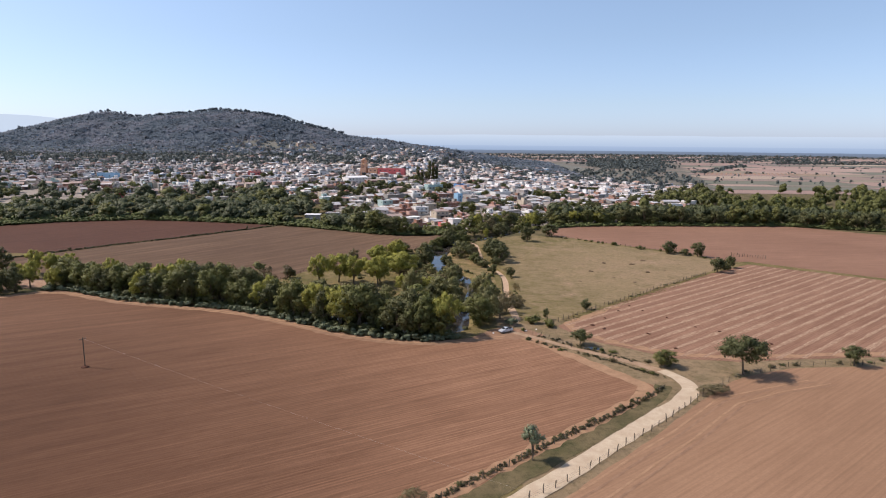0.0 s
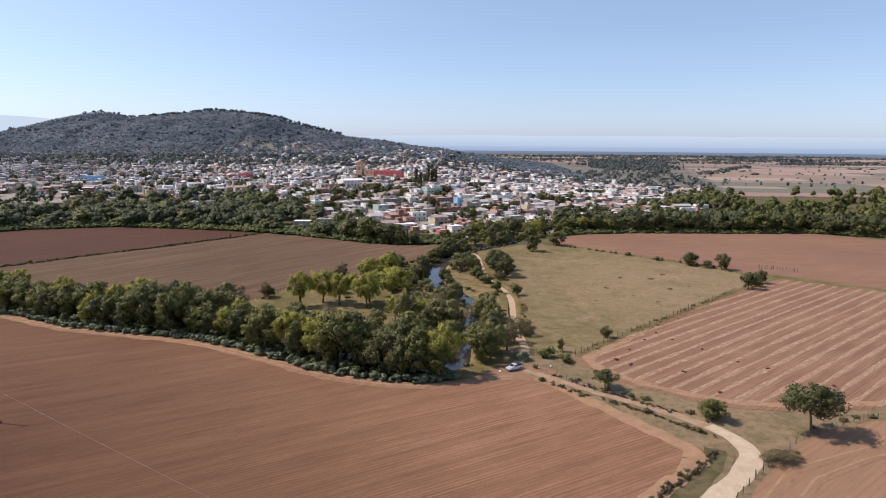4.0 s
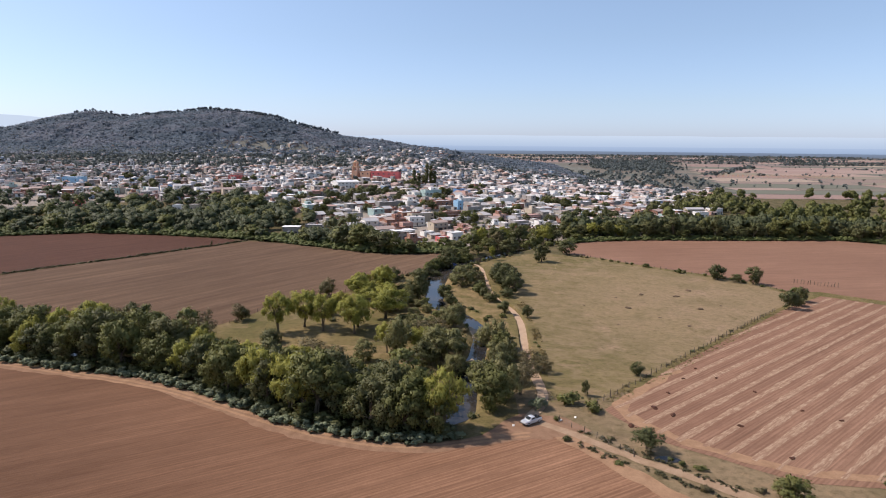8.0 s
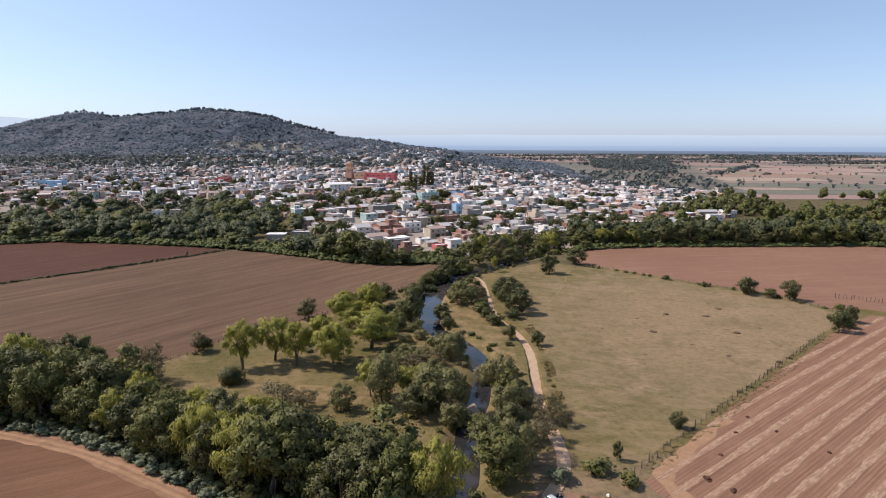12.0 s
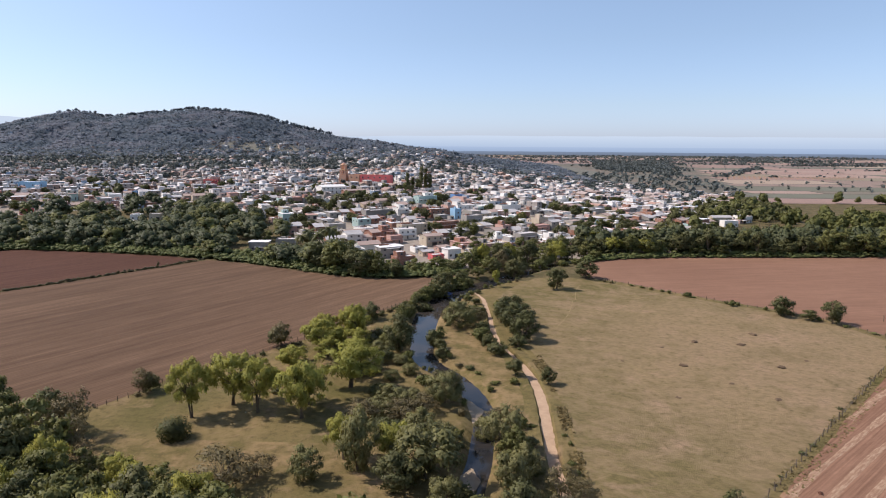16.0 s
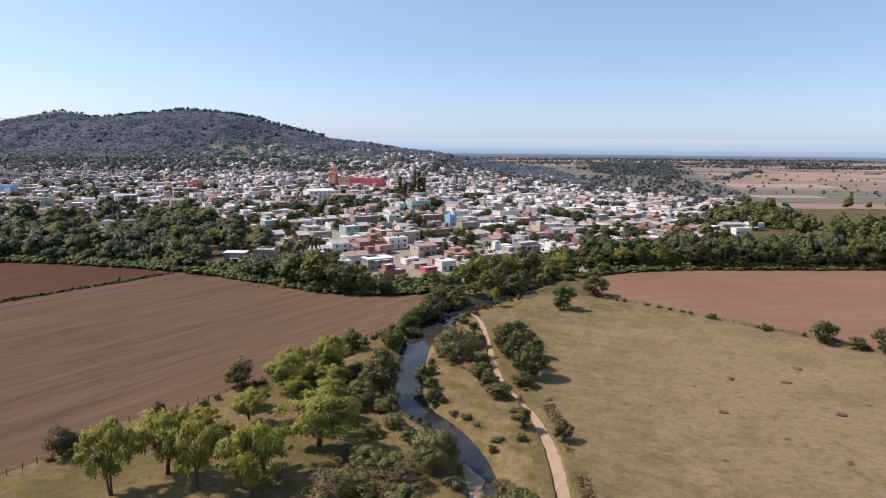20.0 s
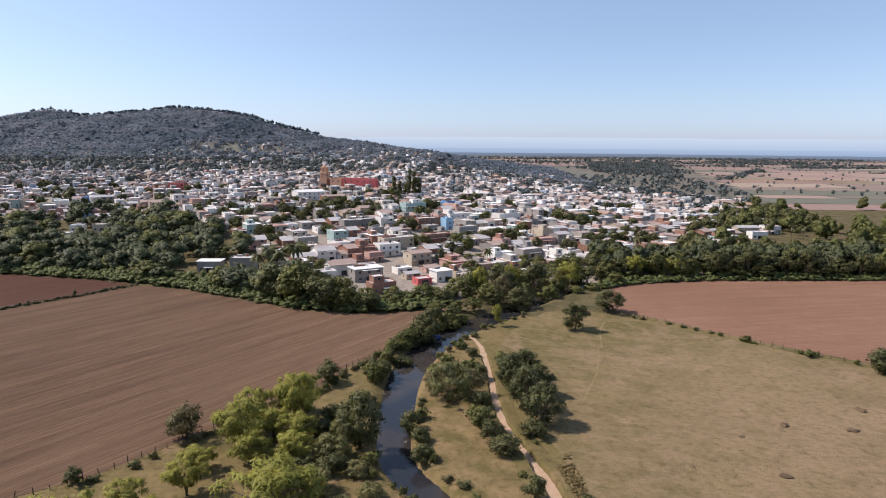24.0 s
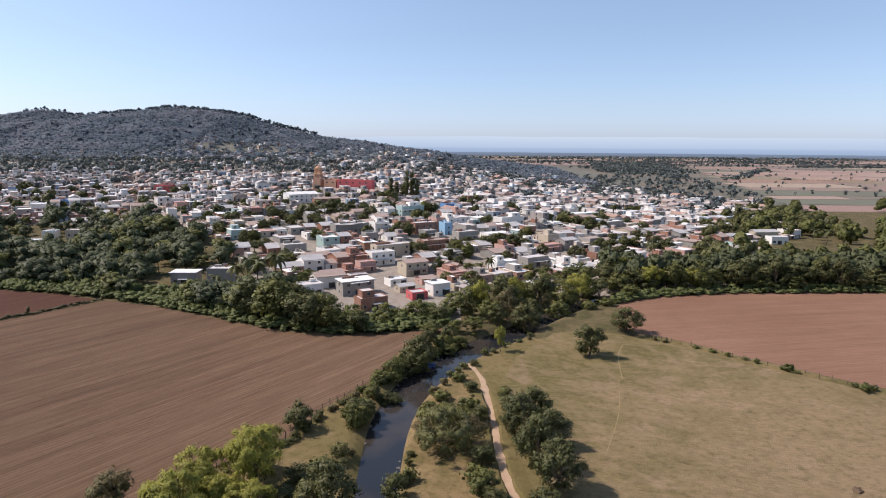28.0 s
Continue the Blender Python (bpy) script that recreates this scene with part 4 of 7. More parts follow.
for k, x, y, h, w in (("willow", -61, 257, 13.6, 9.5), ("willow", -54, 264.5, 13, 12), ("willow", -47, 260, 12, 10), ("willow", -36, 258, 12.6, 12), ("willow", -46.5, 286.5, 6.8, 7.4), ("willow", -28.4, 276.5, 11.5, 16), ("willow", -36.4, 265, 9.5, 10.5),
                      ("willow", -42.5, 303, 9.5, 11), ("willow", -43.5, 313, 8.6, 10), ("willow", -36, 320, 9.6, 11), ("willow", -34, 314.5, 11.2, 10), ("dark", -19, 304.5, 11.6, 8.6), ("olive", -20, 236, 12.6, 8.2), ("willow", -23.5, 240, 9, 7), ("olive", -7.3, 234, 10.5, 14), ("willow", -13, 238, 9, 8),
                      ("dry", -42.7, 228.5, 7.6, 11.5), ("dry", -38, 233, 4.5, 7), ("feather", -4.5, 268, 8.5, 10), ("dry", -5, 271.5, 6.6, 9), ("willow", -54.5, 281, 5.6, 7.5), ("willow", -49.5, 279, 3.6, 5.5), ("mid", -23, 309, 5.6, 6), ("willow", -40.9, 307, 6.2, 10), ("bush", -27, 318, 3.2, 6), ("willow", -39, 297, 6.6, 8), ("willow", -38, 309, 6.6, 8), ("willow", -31, 298, 6, 8), ("willow", -30.5, 287, 6.4, 9), ("willow", -32, 306, 6.4, 8), ("olive", -25, 288, 4.8, 7.5), ("olive", -24, 301, 5, 7.5), ("willow", -48, 295, 4.6, 7)):
    plant(k, x, y, h * 1.06, w * 1.2, GROVE)
THICKET = "low thicket between grove and river"
for k, x, y, h, w in (("dry", -22.5, 257, 5.4, 11), ("olive", -19, 260, 4.6, 9), ("dry", -13.5, 258, 5, 11), ("olive", -10, 252, 5.6, 9), ("bush", -16, 250, 4.4, 8), ("olive", -17, 268, 4.6, 9), ("olive", -12.5, 266, 4.4, 8), ("bush", -20.5, 271, 3.6, 6.5), ("dry", -9, 262, 5, 8), ("olive", -14.4, 286, 3.6, 6), ("olive", -19, 282, 3.2, 6), ("weed", -10.5, 280, 2.4, 5), ("bush", -23, 295, 4, 7), ("olive", -18, 294, 3, 6), ("weed", -16, 299, 2.6, 5), ("bush", -28, 296, 3.2, 7),
                      ("olive", -33, 302, 3.4, 7), ("bush", -29, 311, 3, 7), ("weed", -24, 322, 2.6, 6), ("olive", -22, 328, 3, 5), ("dry", -28, 284, 3.4, 6), ("weed", -34, 290, 2, 5), ("scrub", -46, 272, 1.2, 4), ("scrub", -38, 281, 1.2, 5), ("olive", -5, 246, 6.4, 8), ("dark", -7, 243, 7.5, 8), ("bush", -1, 228, 4.5, 7), ("olive", -3, 225, 7, 8), ("dark", -12, 229, 8, 9), ("olive", -29, 232, 7, 8)):
    plant(k, x, y, h, w, THICKET)
# the steep overgrown west bank
for i in range(34):
    y = rng.uniform(338, 402)
    k = int(np.argmin(np.abs(RIV[:, 1] - y)))
    plant(rng.choice(("mid", "dark", "bush", "weed", "weed")), RIV[k, 0] - rng.uniform(5.0, 8.5), y, rng.uniform(2.2, 5.0), rng.uniform(3.5, 6.5), "overgrowth on the river's west bank")
for k, x, y, h, w in (("dry", -55.5, 307, 8, 9.6), ("bush", -56.5, 308, 6.2, 7.5), ("bush", -33.2, 339, 6.4, 8), ("dry", -78.6, 270.5, 6.4, 7.8), ("bush", -77.5, 271, 4.6, 6), ("bush", -68, 289, 3.5, 4)):
    plant(k, x, y, h, w, "bushes on the fallow field's edge")
plant("dome", -60, 247, 5.0, 7.4)
EAST = "trees between river and lane"
for k, x, y, h, w in (("mid", 5.5, 201, 11.5, 11), ("olive", 9, 207, 11, 11), ("dry", 13, 211, 8.5, 10), ("dry", 16, 219, 6.5, 8), ("dark", 4, 210, 10, 9), ("mid", 3, 219, 7.5, 7.5), ("shrub", 17, 203, 3, 5), ("dry", 17, 229.5, 6.4, 8.5), ("dry", 20.5, 226, 5, 6), ("bush", 13, 236, 3.6, 5.5), ("bush", 13.5, 246, 2.6, 4), ("olive", 10.8, 234, 7.4, 7.5), ("olive", 8.4, 229, 8.5, 8), ("olive", 7.8, 245, 10.4, 10.5), ("mid", 10, 240, 8, 7), ("olive", 4.6, 253, 7, 6.5), ("weed", 12, 256, 2.6, 5), ("dark", 9, 219, 8.5, 8.5), ("dry", 7.5, 262, 3, 6),
                      ("dark", 18.6, 317.5, 10.6, 10), ("dark", 15.6, 325, 11.2, 9.5), ("dark", 13.6, 338, 9.5, 9), ("dark", 17.6, 346, 8, 10), ("dark", 19.5, 333, 8.4, 9), ("bush", 16, 311, 4, 6.5), ("bush", 20.5, 340, 4, 7), ("feather", -1.8, 330, 10, 14.5), ("dry", 3.5, 333, 7, 8.5), ("dry", -5, 336, 5, 8), ("bush", -9.6, 313.5, 6, 6.2), ("bush", -7.4, 308, 3.4, 5), ("bush", -6.4, 300.5, 3.8, 5.4), ("weed", -8.6, 319, 3, 5), ("mid", 5.4, 314, 6, 6.6), ("bush", 7.4, 309, 4.6, 6), ("bush", 9.6, 304, 4, 7.5), ("weed", 4.5, 320, 3, 6), ("bush", 5.5, 326, 4, 6),
                      ("bush", 13.4, 287, 4.8, 5.6), ("bush", 21.6, 281, 4.8, 5), ("weed", 12.6, 281, 1.6, 3.4), ("bush", 5.5, 345, 3.6, 6), ("mid", 2, 342, 4.6, 7), ("mid", -2, 345, 4, 7), ("weed", -6, 346, 2.6, 6), ("weed", 3, 352, 2.4, 6), ("weed", -3, 356, 2.4, 6), ("bush", 4, 362, 2.6, 4.5), ("weed", 1, 369, 2.2, 5), ("bush", 13, 352, 3.4, 6), ("weed", 12.5, 360, 2.2, 4.5),
                      ("dark", 39, 390, 10.6, 11), ("dark", 56, 414, 9, 12.4), ("dark", 23, 418, 11, 12), ("willow", 13.4, 393, 8, 4.6), ("dark", -10, 378, 11.6, 12), ("mid", -16, 372, 5, 7), ("bush", -13, 374, 4, 6), ("mid", -19, 366, 4, 6), ("bush", -15.6, 357, 3.8, 7), ("dark", -8, 393, 7, 7),
                      ("weed", -20, 358, 2.5, 5), ("weed", -21, 351, 2.6, 5), ("bush", -2, 404, 4.5, 7), ("mid", 6, 412, 6, 8), ("mid", 0, 411, 5, 7), ("dark", 14, 420, 8, 8)):
    plant(k, x, y, h, w, EAST)
FENCE_B = "bushes along the pasture fence"
for k, x, y, h, w in (("bush", 116, 353, 7.4, 10.5), ("dark", 128, 343, 9, 9), ("bush", 122, 347, 4, 7), ("bush", 122, 300, 7.8, 8.7), ("bush", 133, 312, 6.5, 6), ("bush", 128, 305, 4, 6), ("bush", 45.5, 226, 4.2, 4), ("bush", 29, 211, 4.2, 2.6), ("weed", 91, 380, 2.2, 4), ("weed", 103, 366, 2.4, 4), ("weed", 140, 330, 2, 5), ("weed", 24, 206, 3.2, 6), ("weed", 29, 202, 2.6, 5)):
    plant(k, x, y, h, w, FENCE_B)
ROADT = "trees beside the gravel road"
for k, x, y, h, w in (("open", 36, 183.5, 5.2, 7.7), ("mid", 56, 166, 5.6, 7.4), ("open", 109, 170, 6, 7.6), ("roadside", 14.5, 112, 7.4, 5.4), ("dry", 61, 147, 2.6, 7.5), ("dry", 64.5, 149, 2.0, 5), ("dry", -7, 95, 3.8, 6)):
    plant(k, x, y, h, w, ROADT)
plant("shade", 75, 161, 10.5, 14.6, ROADT)

# the tall belt along the ploughed field
BELT = "tall trees of the river belt"
edge_brush, belt_under = [], []


def meadow_in_view(x):
    """Where the open meadow comes into the camera's view behind the belt."""
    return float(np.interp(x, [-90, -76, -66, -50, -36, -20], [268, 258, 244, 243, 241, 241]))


bl = along(BELT_EDGE, 4.9)
for i, (x, y, a) in enumerate(bl):
    nx, ny = -math.sin(a), math.cos(a)
    rows = (5.0, 11.0, 17.0) if x < -120 else (5.5, 12.5, 20.0) if x < -20 else (4.5, 11.0)
    if x > 0:
        continue
    for q, off in enumerate(rows):
        if rng.random() < (0.06 if x > -135 else 0.2):
            continue
        px, py = x + nx * off + rng.uniform(-1.6, 1.6), y + ny * off + rng.uniform(-1.6, 1.6)
        k = rng.choices(("mid", "dark", "willow"), (0.48, 0.34, 0.18) if q < 2 else (0.45, 0.33, 0.22))[0]
        hh = rng.choice((rng.uniform(8, 12), rng.uniform(12, 17.5))) if x > -120 else rng.uniform(8, 13)
        # tree tops kept under the camera's line of sight to the meadow
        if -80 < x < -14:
            hh = min(hh, max(4.0, 0.41 * (meadow_in_view(px) - py) * rng.uniform(0.9, 1.05)))
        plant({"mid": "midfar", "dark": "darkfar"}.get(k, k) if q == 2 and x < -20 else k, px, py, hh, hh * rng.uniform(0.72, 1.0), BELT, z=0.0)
    if x > -170:
        for q in range(4):
            edge_brush.append((x + nx * rng.uniform(0.6, 1.8) + rng.uniform(-2, 2), y + ny * rng.uniform(0.6, 1.8) + rng.uniform(-0.5, 0.5), 0.0, rng.uniform(1.2, 2.4), rng.uniform(2.4, 3.8)))
            belt_under.append((x + nx * rng.uniform(2.5, 5.5) + rng.uniform(-2, 2), y + ny * rng.uniform(2.5, 5.5), 0.0, rng.uniform(1.4, 3.6), rng.uniform(3, 5.5)))
        for q in range(1):
            px, py = x + nx * rng.uniform(0.4, 2.6) + rng.uniform(-2.5, 2.5), y + ny * rng.uniform(0.6, 2.4)
            plant("shrub", px, py, rng.uniform(1.1, 2.4), rng.uniform(2.2, 4.0), "grey-green shrubs along the ploughed field", z=0.0)
for i in range(26):
    x = rng.uniform(-300, -172)
    plant(rng.choice(("mid", "dark", "willow")), x, 262 + rng.uniform(-4, 14) + (x + 172) * -0.02, rng.uniform(7, 12), None, BELT, z=0.0)
for i in range(20):
    x = rng.uniform(-150, -74)
    plant(rng.choice(("mid", "dark", "dry", "mid")), x, 254 - 0.10 * (x + 74) * (x < -110) + rng.uniform(-12, 2) - (x > -90) * 4, rng.uniform(7, 11), None, BELT, z=0.0)
for x, y, a in along([(-188, 236), (-180, 229)], 2.5) + along([(-182, 231), (-260, 196)], 6):
    plant("scrub", x, y, rng.uniform(0.8, 1.5), 3, "hedge brush")

# low brush on hedges, verges and fences
ribbon("hedge_bank", [(-139, 448), (-147, 433), (-163, 410), (-176, 390), (-202, 356), (-226, 320), (-250, 284)], 1.7, VERGE, 0.1, "weedy bank between two fields", "verge", 0.8)
HEDGE = "brush along hedges and fences"
hedge = []
for x, y, a in along([(-139, 448), (-147, 433), (-163, 410), (-176, 390), (-202, 356), (-226, 320), (-250, 284)], 0.9):
    hedge.append((x + rng.uniform(-1, 1), y + rng.uniform(-1, 1), 0.0, rng.uniform(0.4, 1.2) * (2.8 if rng.random() < 0.05 else 1), rng.uniform(1.6, 3.4)))
verge_brush = []
for x, y, a in along([(-22, 80), (0, 101), (10, 110.5), (17, 117.5), (31, 130.5), (46, 144.5), (51, 150.5)], 0.32):
    if noise.noise((x * 0.12, y * 0.12, 1.0)) > -0.7:
        verge_brush.append((x + rng.uniform(-0.5, 0.7), y + rng.uniform(-0.5, 0.5), 0.0, rng.uniform(0.35, 0.85) * (1.8 if rng.random() < 0.05 else 1), rng.uniform(0.6, 1.3)))
for line in ([(56, 163), (44, 174), (32, 184), (24, 192)], [(53, 158), (40, 171.5), (30, 179), (21, 187)]):
    for x, y, a in along(line, 0.8):
        if noise.noise((x * 0.2, y * 0.2, 4.0)) > -0.1:
            verge_brush.append((x + rng.uniform(-0.6, 0.6), y + rng.uniform(-0.6, 0.6), 0.0, rng.uniform(0.25, 0.7), rng.uniform(0.9, 2.0)))
for i in range(16):
    t = rng.random()
    plant("scrub", 51 * t, 102 + 49 * t, rng.uniform(0.5, 0.9), rng.uniform(1.1, 1.9), HEDGE, z=0.0)
for x, y, a in along([(134, 330), (124, 348), (105, 367), (92, 380), (82, 389), (72, 400), (60, 409)], 4.6):
    if rng.random() < 0.75:
        plant(rng.choice(("scrub", "weed")), x + rng.uniform(-1, 1), y + rng.uniform(-1, 1), rng.uniform(0.7, 1.6), rng.uniform(2, 3.5), HEDGE, z=0.0)
for x, y, a in along([(63, 150), (70, 157), (78, 163), (91, 169), (118, 173), (200, 180)], 4.5):
    if rng.random() < 0.8:
        plant("scrub", x + rng.uniform(-0.6, 0.6), y + rng.uniform(0, 1.4), rng.uniform(0.5, 1.1), rng.uniform(1.8, 3), HEDGE, z=0.0)
for x, y, a in along([(30, 206), (53, 231), (81, 261), (116, 298)], 2.2):
    if rng.random() < 0.22:
        plant("scrub", x + rng.uniform(-0.9, 0.9), y + rng.uniform(-0.9, 0.9), rng.uniform(0.25, 0.6), rng.uniform(1.0, 2.8), HEDGE, z=0.0)
for x, y, a in along([(-80, 268), (-75, 281), (-67, 288), (-57, 302), (-47, 316), (-34, 332), (-31, 345), (-22, 364), (-18, 380)], 2.6):
    if y > 318 or rng.random() < 0.35:
        plant(rng.choice(("scrub", "weed", "bush")) if y > 318 else "scrub", x + rng.uniform(0, 1.6), y + rng.uniform(-1, 0.6), rng.uniform(0.8, 1.9), rng.uniform(2, 3.4), HEDGE, z=0.0)
for x, y, a in along(FARM_LINE, 3.2):
    for sgn in (-1, 1):
        if rng.random() < 0.32:
            plant(rng.choice(("scrub", "scrub", "weed")), x - sgn * math.sin(a) * rng.uniform(2.6, 4.4), y + sgn * math.cos(a) * rng.uniform(2.6, 4.4), rng.uniform(0.5, 1.3), rng.uniform(1.6, 3), HEDGE, z=0.0)
for x, y, a in along(RIVER, 3.6):
    if 200 < y < 415:
        half = float(np.interp(y, [r[0] for r in RIVER_HALF], [r[1] for r in RIVER_HALF]))
        for sgn in (-1, 1):
            if rng.random() < 0.62:
                off = half + rng.uniform(1.4, 4.5)
                plant(rng.choice(("scrub", "weed", "weed", "bush")), x - sgn * math.sin(a) * off, y + sgn * math.cos(a) * off, rng.uniform(0.7, 2.2), rng.uniform(1.8, 3.6), "bank shrubs")
for x, y, a in along(LANE_LINE, 4.0):
    if 225 < y < 372:
        for sgn in (-1, 1):
            if rng.random() < (0.3 if sgn > 0 else 0.15):
                plant(rng.choice(("scrub", "weed")), x - sgn * math.sin(a) * rng.uniform(2.9, 4.6), y + sgn * math.cos(a) * rng.uniform(2.9, 4), rng.uniform(0.5, 1.2), rng.uniform(1.4, 2.6), "lane-side brush", z=0.0)

# trees before the town
TOWN_T = "trees along the town's edge"
HOUSE_GAPS = [(-52, -3, 430, 480), (-126, -90, 446, 500), (2, 46, 496, 530), (46, 70, 505, 530), (80, 102, 505, 530), (-250, -215, 540, 580)]


def clear(x, y, m=2.0):
    return not any(a - m < x < b + m and c - m < y < d + m for a, b, c, d in HOUSE_GAPS)


for k, x, y, h, w in (("darkfar", -50, 413, 15.5, 17), ("midfar", -62, 419, 17.5, 19), ("darkfar", -72, 427, 15, 17), ("darkfar", -57, 427, 15, 15), ("midfar", -42, 411, 13.5, 11), ("darkfar", -33, 410, 9, 10), ("darkfar", -70, 424, 11, 11), ("midfar", -24, 420, 8, 12), ("midfar", -14, 425, 8, 11), ("midfar", -34, 418, 8, 10), ("darkfar", -6, 424, 7, 9), ("midfar", 4, 431, 11.5, 12), ("willow", 9, 434, 13, 10), ("darkfar", 16, 442, 13, 12), ("dry", 18, 428, 11, 11),
                      ("darkfar", 32, 444, 14, 13), ("willow", 48, 458, 13.5, 15), ("midfar", 42, 452, 12, 12), ("darkfar", 58, 462, 11, 12), ("midfar", 68, 472, 12, 14), ("darkfar", 80, 478, 11, 13), ("darkfar", 26, 432, 10, 10), ("midfar", 37, 436, 8, 10), ("weed", 50, 445, 3, 8), ("weed", 58, 450, 3, 8), ("midfar", 12, 424, 9, 11), ("darkfar", 20, 434, 12, 12), ("midfar", 28, 450, 14, 13), ("willow", 22, 446, 12, 10), ("midfar", 52, 466, 13, 13), ("darkfar", 64, 480, 12, 13), ("midfar", 36, 462, 11, 12), ("darkfar", 8, 445, 10, 11), ("midfar", -2, 436, 8, 10), ("midfar", 46, 474, 10, 12), ("darkfar", 20, 470, 9, 11), ("midfar", 6, 478, 8, 10), ("darkfar", 56, 490, 10, 12), ("willow", 74, 490, 13, 12), ("midfar", -8, 410, 5, 9), ("midfar", 70, 462, 6, 9)):
    plant(k, x, y, h, w, TOWN_T)
left_woods = []
while len(left_woods) < 360:
    x = rng.uniform(-420, -62)
    edge = np.interp(x, [-420, -345, -303, -254, -202, -157, -136, -116, -92, -66], [400, 424, 455, 474, 470, 460, 452, 443, 431, 418])
    deep = float(np.interp(x, [-420, -330, -250, -160, -125, -105], [70, 120, 165, 130, 60, 24]))
    y = edge + 4 + deep * rng.random() ** 1.15
    if clear(x, y, 4):
        hgt = rng.choice((rng.uniform(7, 10), rng.uniform(10, 15)))
        left_woods.append((x, y, float(lie(x, y)), hgt, hgt * rng.uniform(1.0, 1.4)))
for i in range(95):
    x, y = rng.uniform(-250, -96), rng.uniform(468, 600)
    if clear(x, y, 3) and y < 600 - 1.3 * max(0, x + 170):
        hgt = rng.uniform(8, 13)
        left_woods.append((x, y, float(lie(x, y)), hgt, hgt * rng.uniform(1.0, 1.35)))
for i in range(90):
    x, y = rng.uniform(-520, -330), rng.uniform(500, 640)
    hgt = rng.uniform(6, 11)
    left_woods.append((x, y, float(lie(x, y)), hgt, hgt * rng.uniform(1.0, 1.4)))
under = []
for x, y, a in along([(-345, 414), (-303, 450), (-254, 470), (-202, 465), (-157, 455), (-136, 449), (-116, 441), (-92, 429), (-66, 415), (-51, 409), (-36, 407), (-19, 411), (-3, 419)], 1.7):
    for off in (1.5, 4.5, 8.5, 12.5):
        under.append((x + rng.uniform(-1.2, 1.2), y + off + rng.uniform(-1, 1.5), 0.0, rng.uniform(1.6, 3.2) + 0.35 * off * rng.random(), rng.uniform(4, 7)))
# the riverside woods behind the red field
back_woods = []
for x, y, a in along([(70, 474), (114, 478), (177, 481), (243, 488), (300, 462), (380, 420)], 6.0):
    plant(rng.choices(("midfar", "darkfar", "willow"), (0.42, 0.46, 0.12))[0], x + rng.uniform(-3, 3), y + 3 + rng.uniform(-3, 3), rng.choice((rng.uniform(8, 12), rng.uniform(12, 17))), rng.uniform(10, 16), "riverside woods behind the red field", z=0.0)
    for off in (8, 16, 24):
        hgt = rng.uniform(10, 17)
        back_woods.append((x + rng.uniform(-2.5, 2.5), y + off + rng.uniform(-2.5, 2.5), 0.0, hgt, hgt * rng.uniform(0.75, 1.0)))
for x, y, a in along([(62, 453), (80, 464), (114, 473), (177, 477), (243, 484), (300, 460), (380, 418)], 1.9):
    for off in (0.5, 3.5):
        under.append((x + rng.uniform(-1, 1), y + off + rng.uniform(-0.8, 1.2), 0.0, rng.uniform(1.2, 2.8) + 0.3 * off, rng.uniform(3.6, 6.5)))


def scatter(name, places, leafmat, n_cards, card, label, seed, low=0.05, kind="stuff", category="woods", lift=0.0):
    """Many far trees joined into one mesh."""
    rand = np.random.default_rng(seed)
    vs, ns = [], []
    shapes = []
    for s in range(7):
        b = lumps(np.random.default_rng(seed + s), 1.0, 1.0, low, 7 if n_cards < 300 else 15, 0.24 if n_cards < 300 else 0.175)
        p, q, t = cards(b, n_cards, card[0], card[1], np.random.default_rng(seed + 50 + s))
        t = t + np.array([0, 0, lift])
        q = q.tolist()
        if n_cards > 60:
            cv, cf, cn = cores(b, 0.7)
            q += [[i + len(p) for i in f] for f in cf]
            p, t = np.concatenate([p, cv]), np.concatenate([t, cn + np.array([0, 0, lift])])
        shapes.append((p, q, t / np.linalg.norm(t, axis=1, keepdims=True)))
    faces, base = [], 0
    for i, (x, y, z, h, w) in enumerate(places):
        p, fs, q = shapes[i % 7]
        faces += [[k + base for k in f] for f in fs]
        base += len(p)
        t = rand.uniform(0, 6.283)
        c, s = math.cos(t), math.sin(t)
        vs.append(np.stack([x + (p[:, 0] * c - p[:, 1] * s) * w, y + (p[:, 0] * s + p[:, 1] * c) * w, z + np.maximum(p[:, 2], 0) * h], 1))
        ns.append(np.stack([q[:, 0] * c - q[:, 1] * s, q[:, 0] * s + q[:, 1] * c, q[:, 2]], 1))
    v = np.concatenate(vs)
    ob = new(name, mesh_of(name, v, faces, leafmat, normals=np.concatenate(ns)))
    return tagged(ob, label, category, kind=kind)


def ground_z(xs, ys):
    """Height of the ground with its unevenness, near enough to stand on."""
    out = lie(xs, ys)
    r = np.array([noise.noise((x * 0.011, y * 0.011, 3.0)) + 0.5 * noise.noise((x * 0.04, y * 0.04, 9.0)) for x, y in zip(xs, ys)])
    return out + r * np.clip(out / 60, 0, 1) * 9 * (1 - 0.75 * smoothstep(1500, 1640, ys) * smoothstep(1800, 1680, ys))


scatter("edge_brush", edge_brush, LEAF_GREY, 200, (0.11, 0.12), "grey-green broad-leaved growth along the ploughed field", 291, 0.0, category="brush")
scatter("belt_undergrowth", belt_under, LEAF_DARK, 200, (0.11, 0.13), "dark undergrowth beneath the river belt", 289, 0.0, category="undergrowth")
scatter("verge_brush", verge_brush, LEAF_DRY2, 60, (0.16, 0.2), "dark weedy brush along the roadside fence", 287, 0.0, category="brush")
scatter("field_hedge", hedge, LEAF_DRY2, 90, (0.14, 0.15), "low brownish weeds along the ditch between two fields", 293, 0.0, category="hedge")
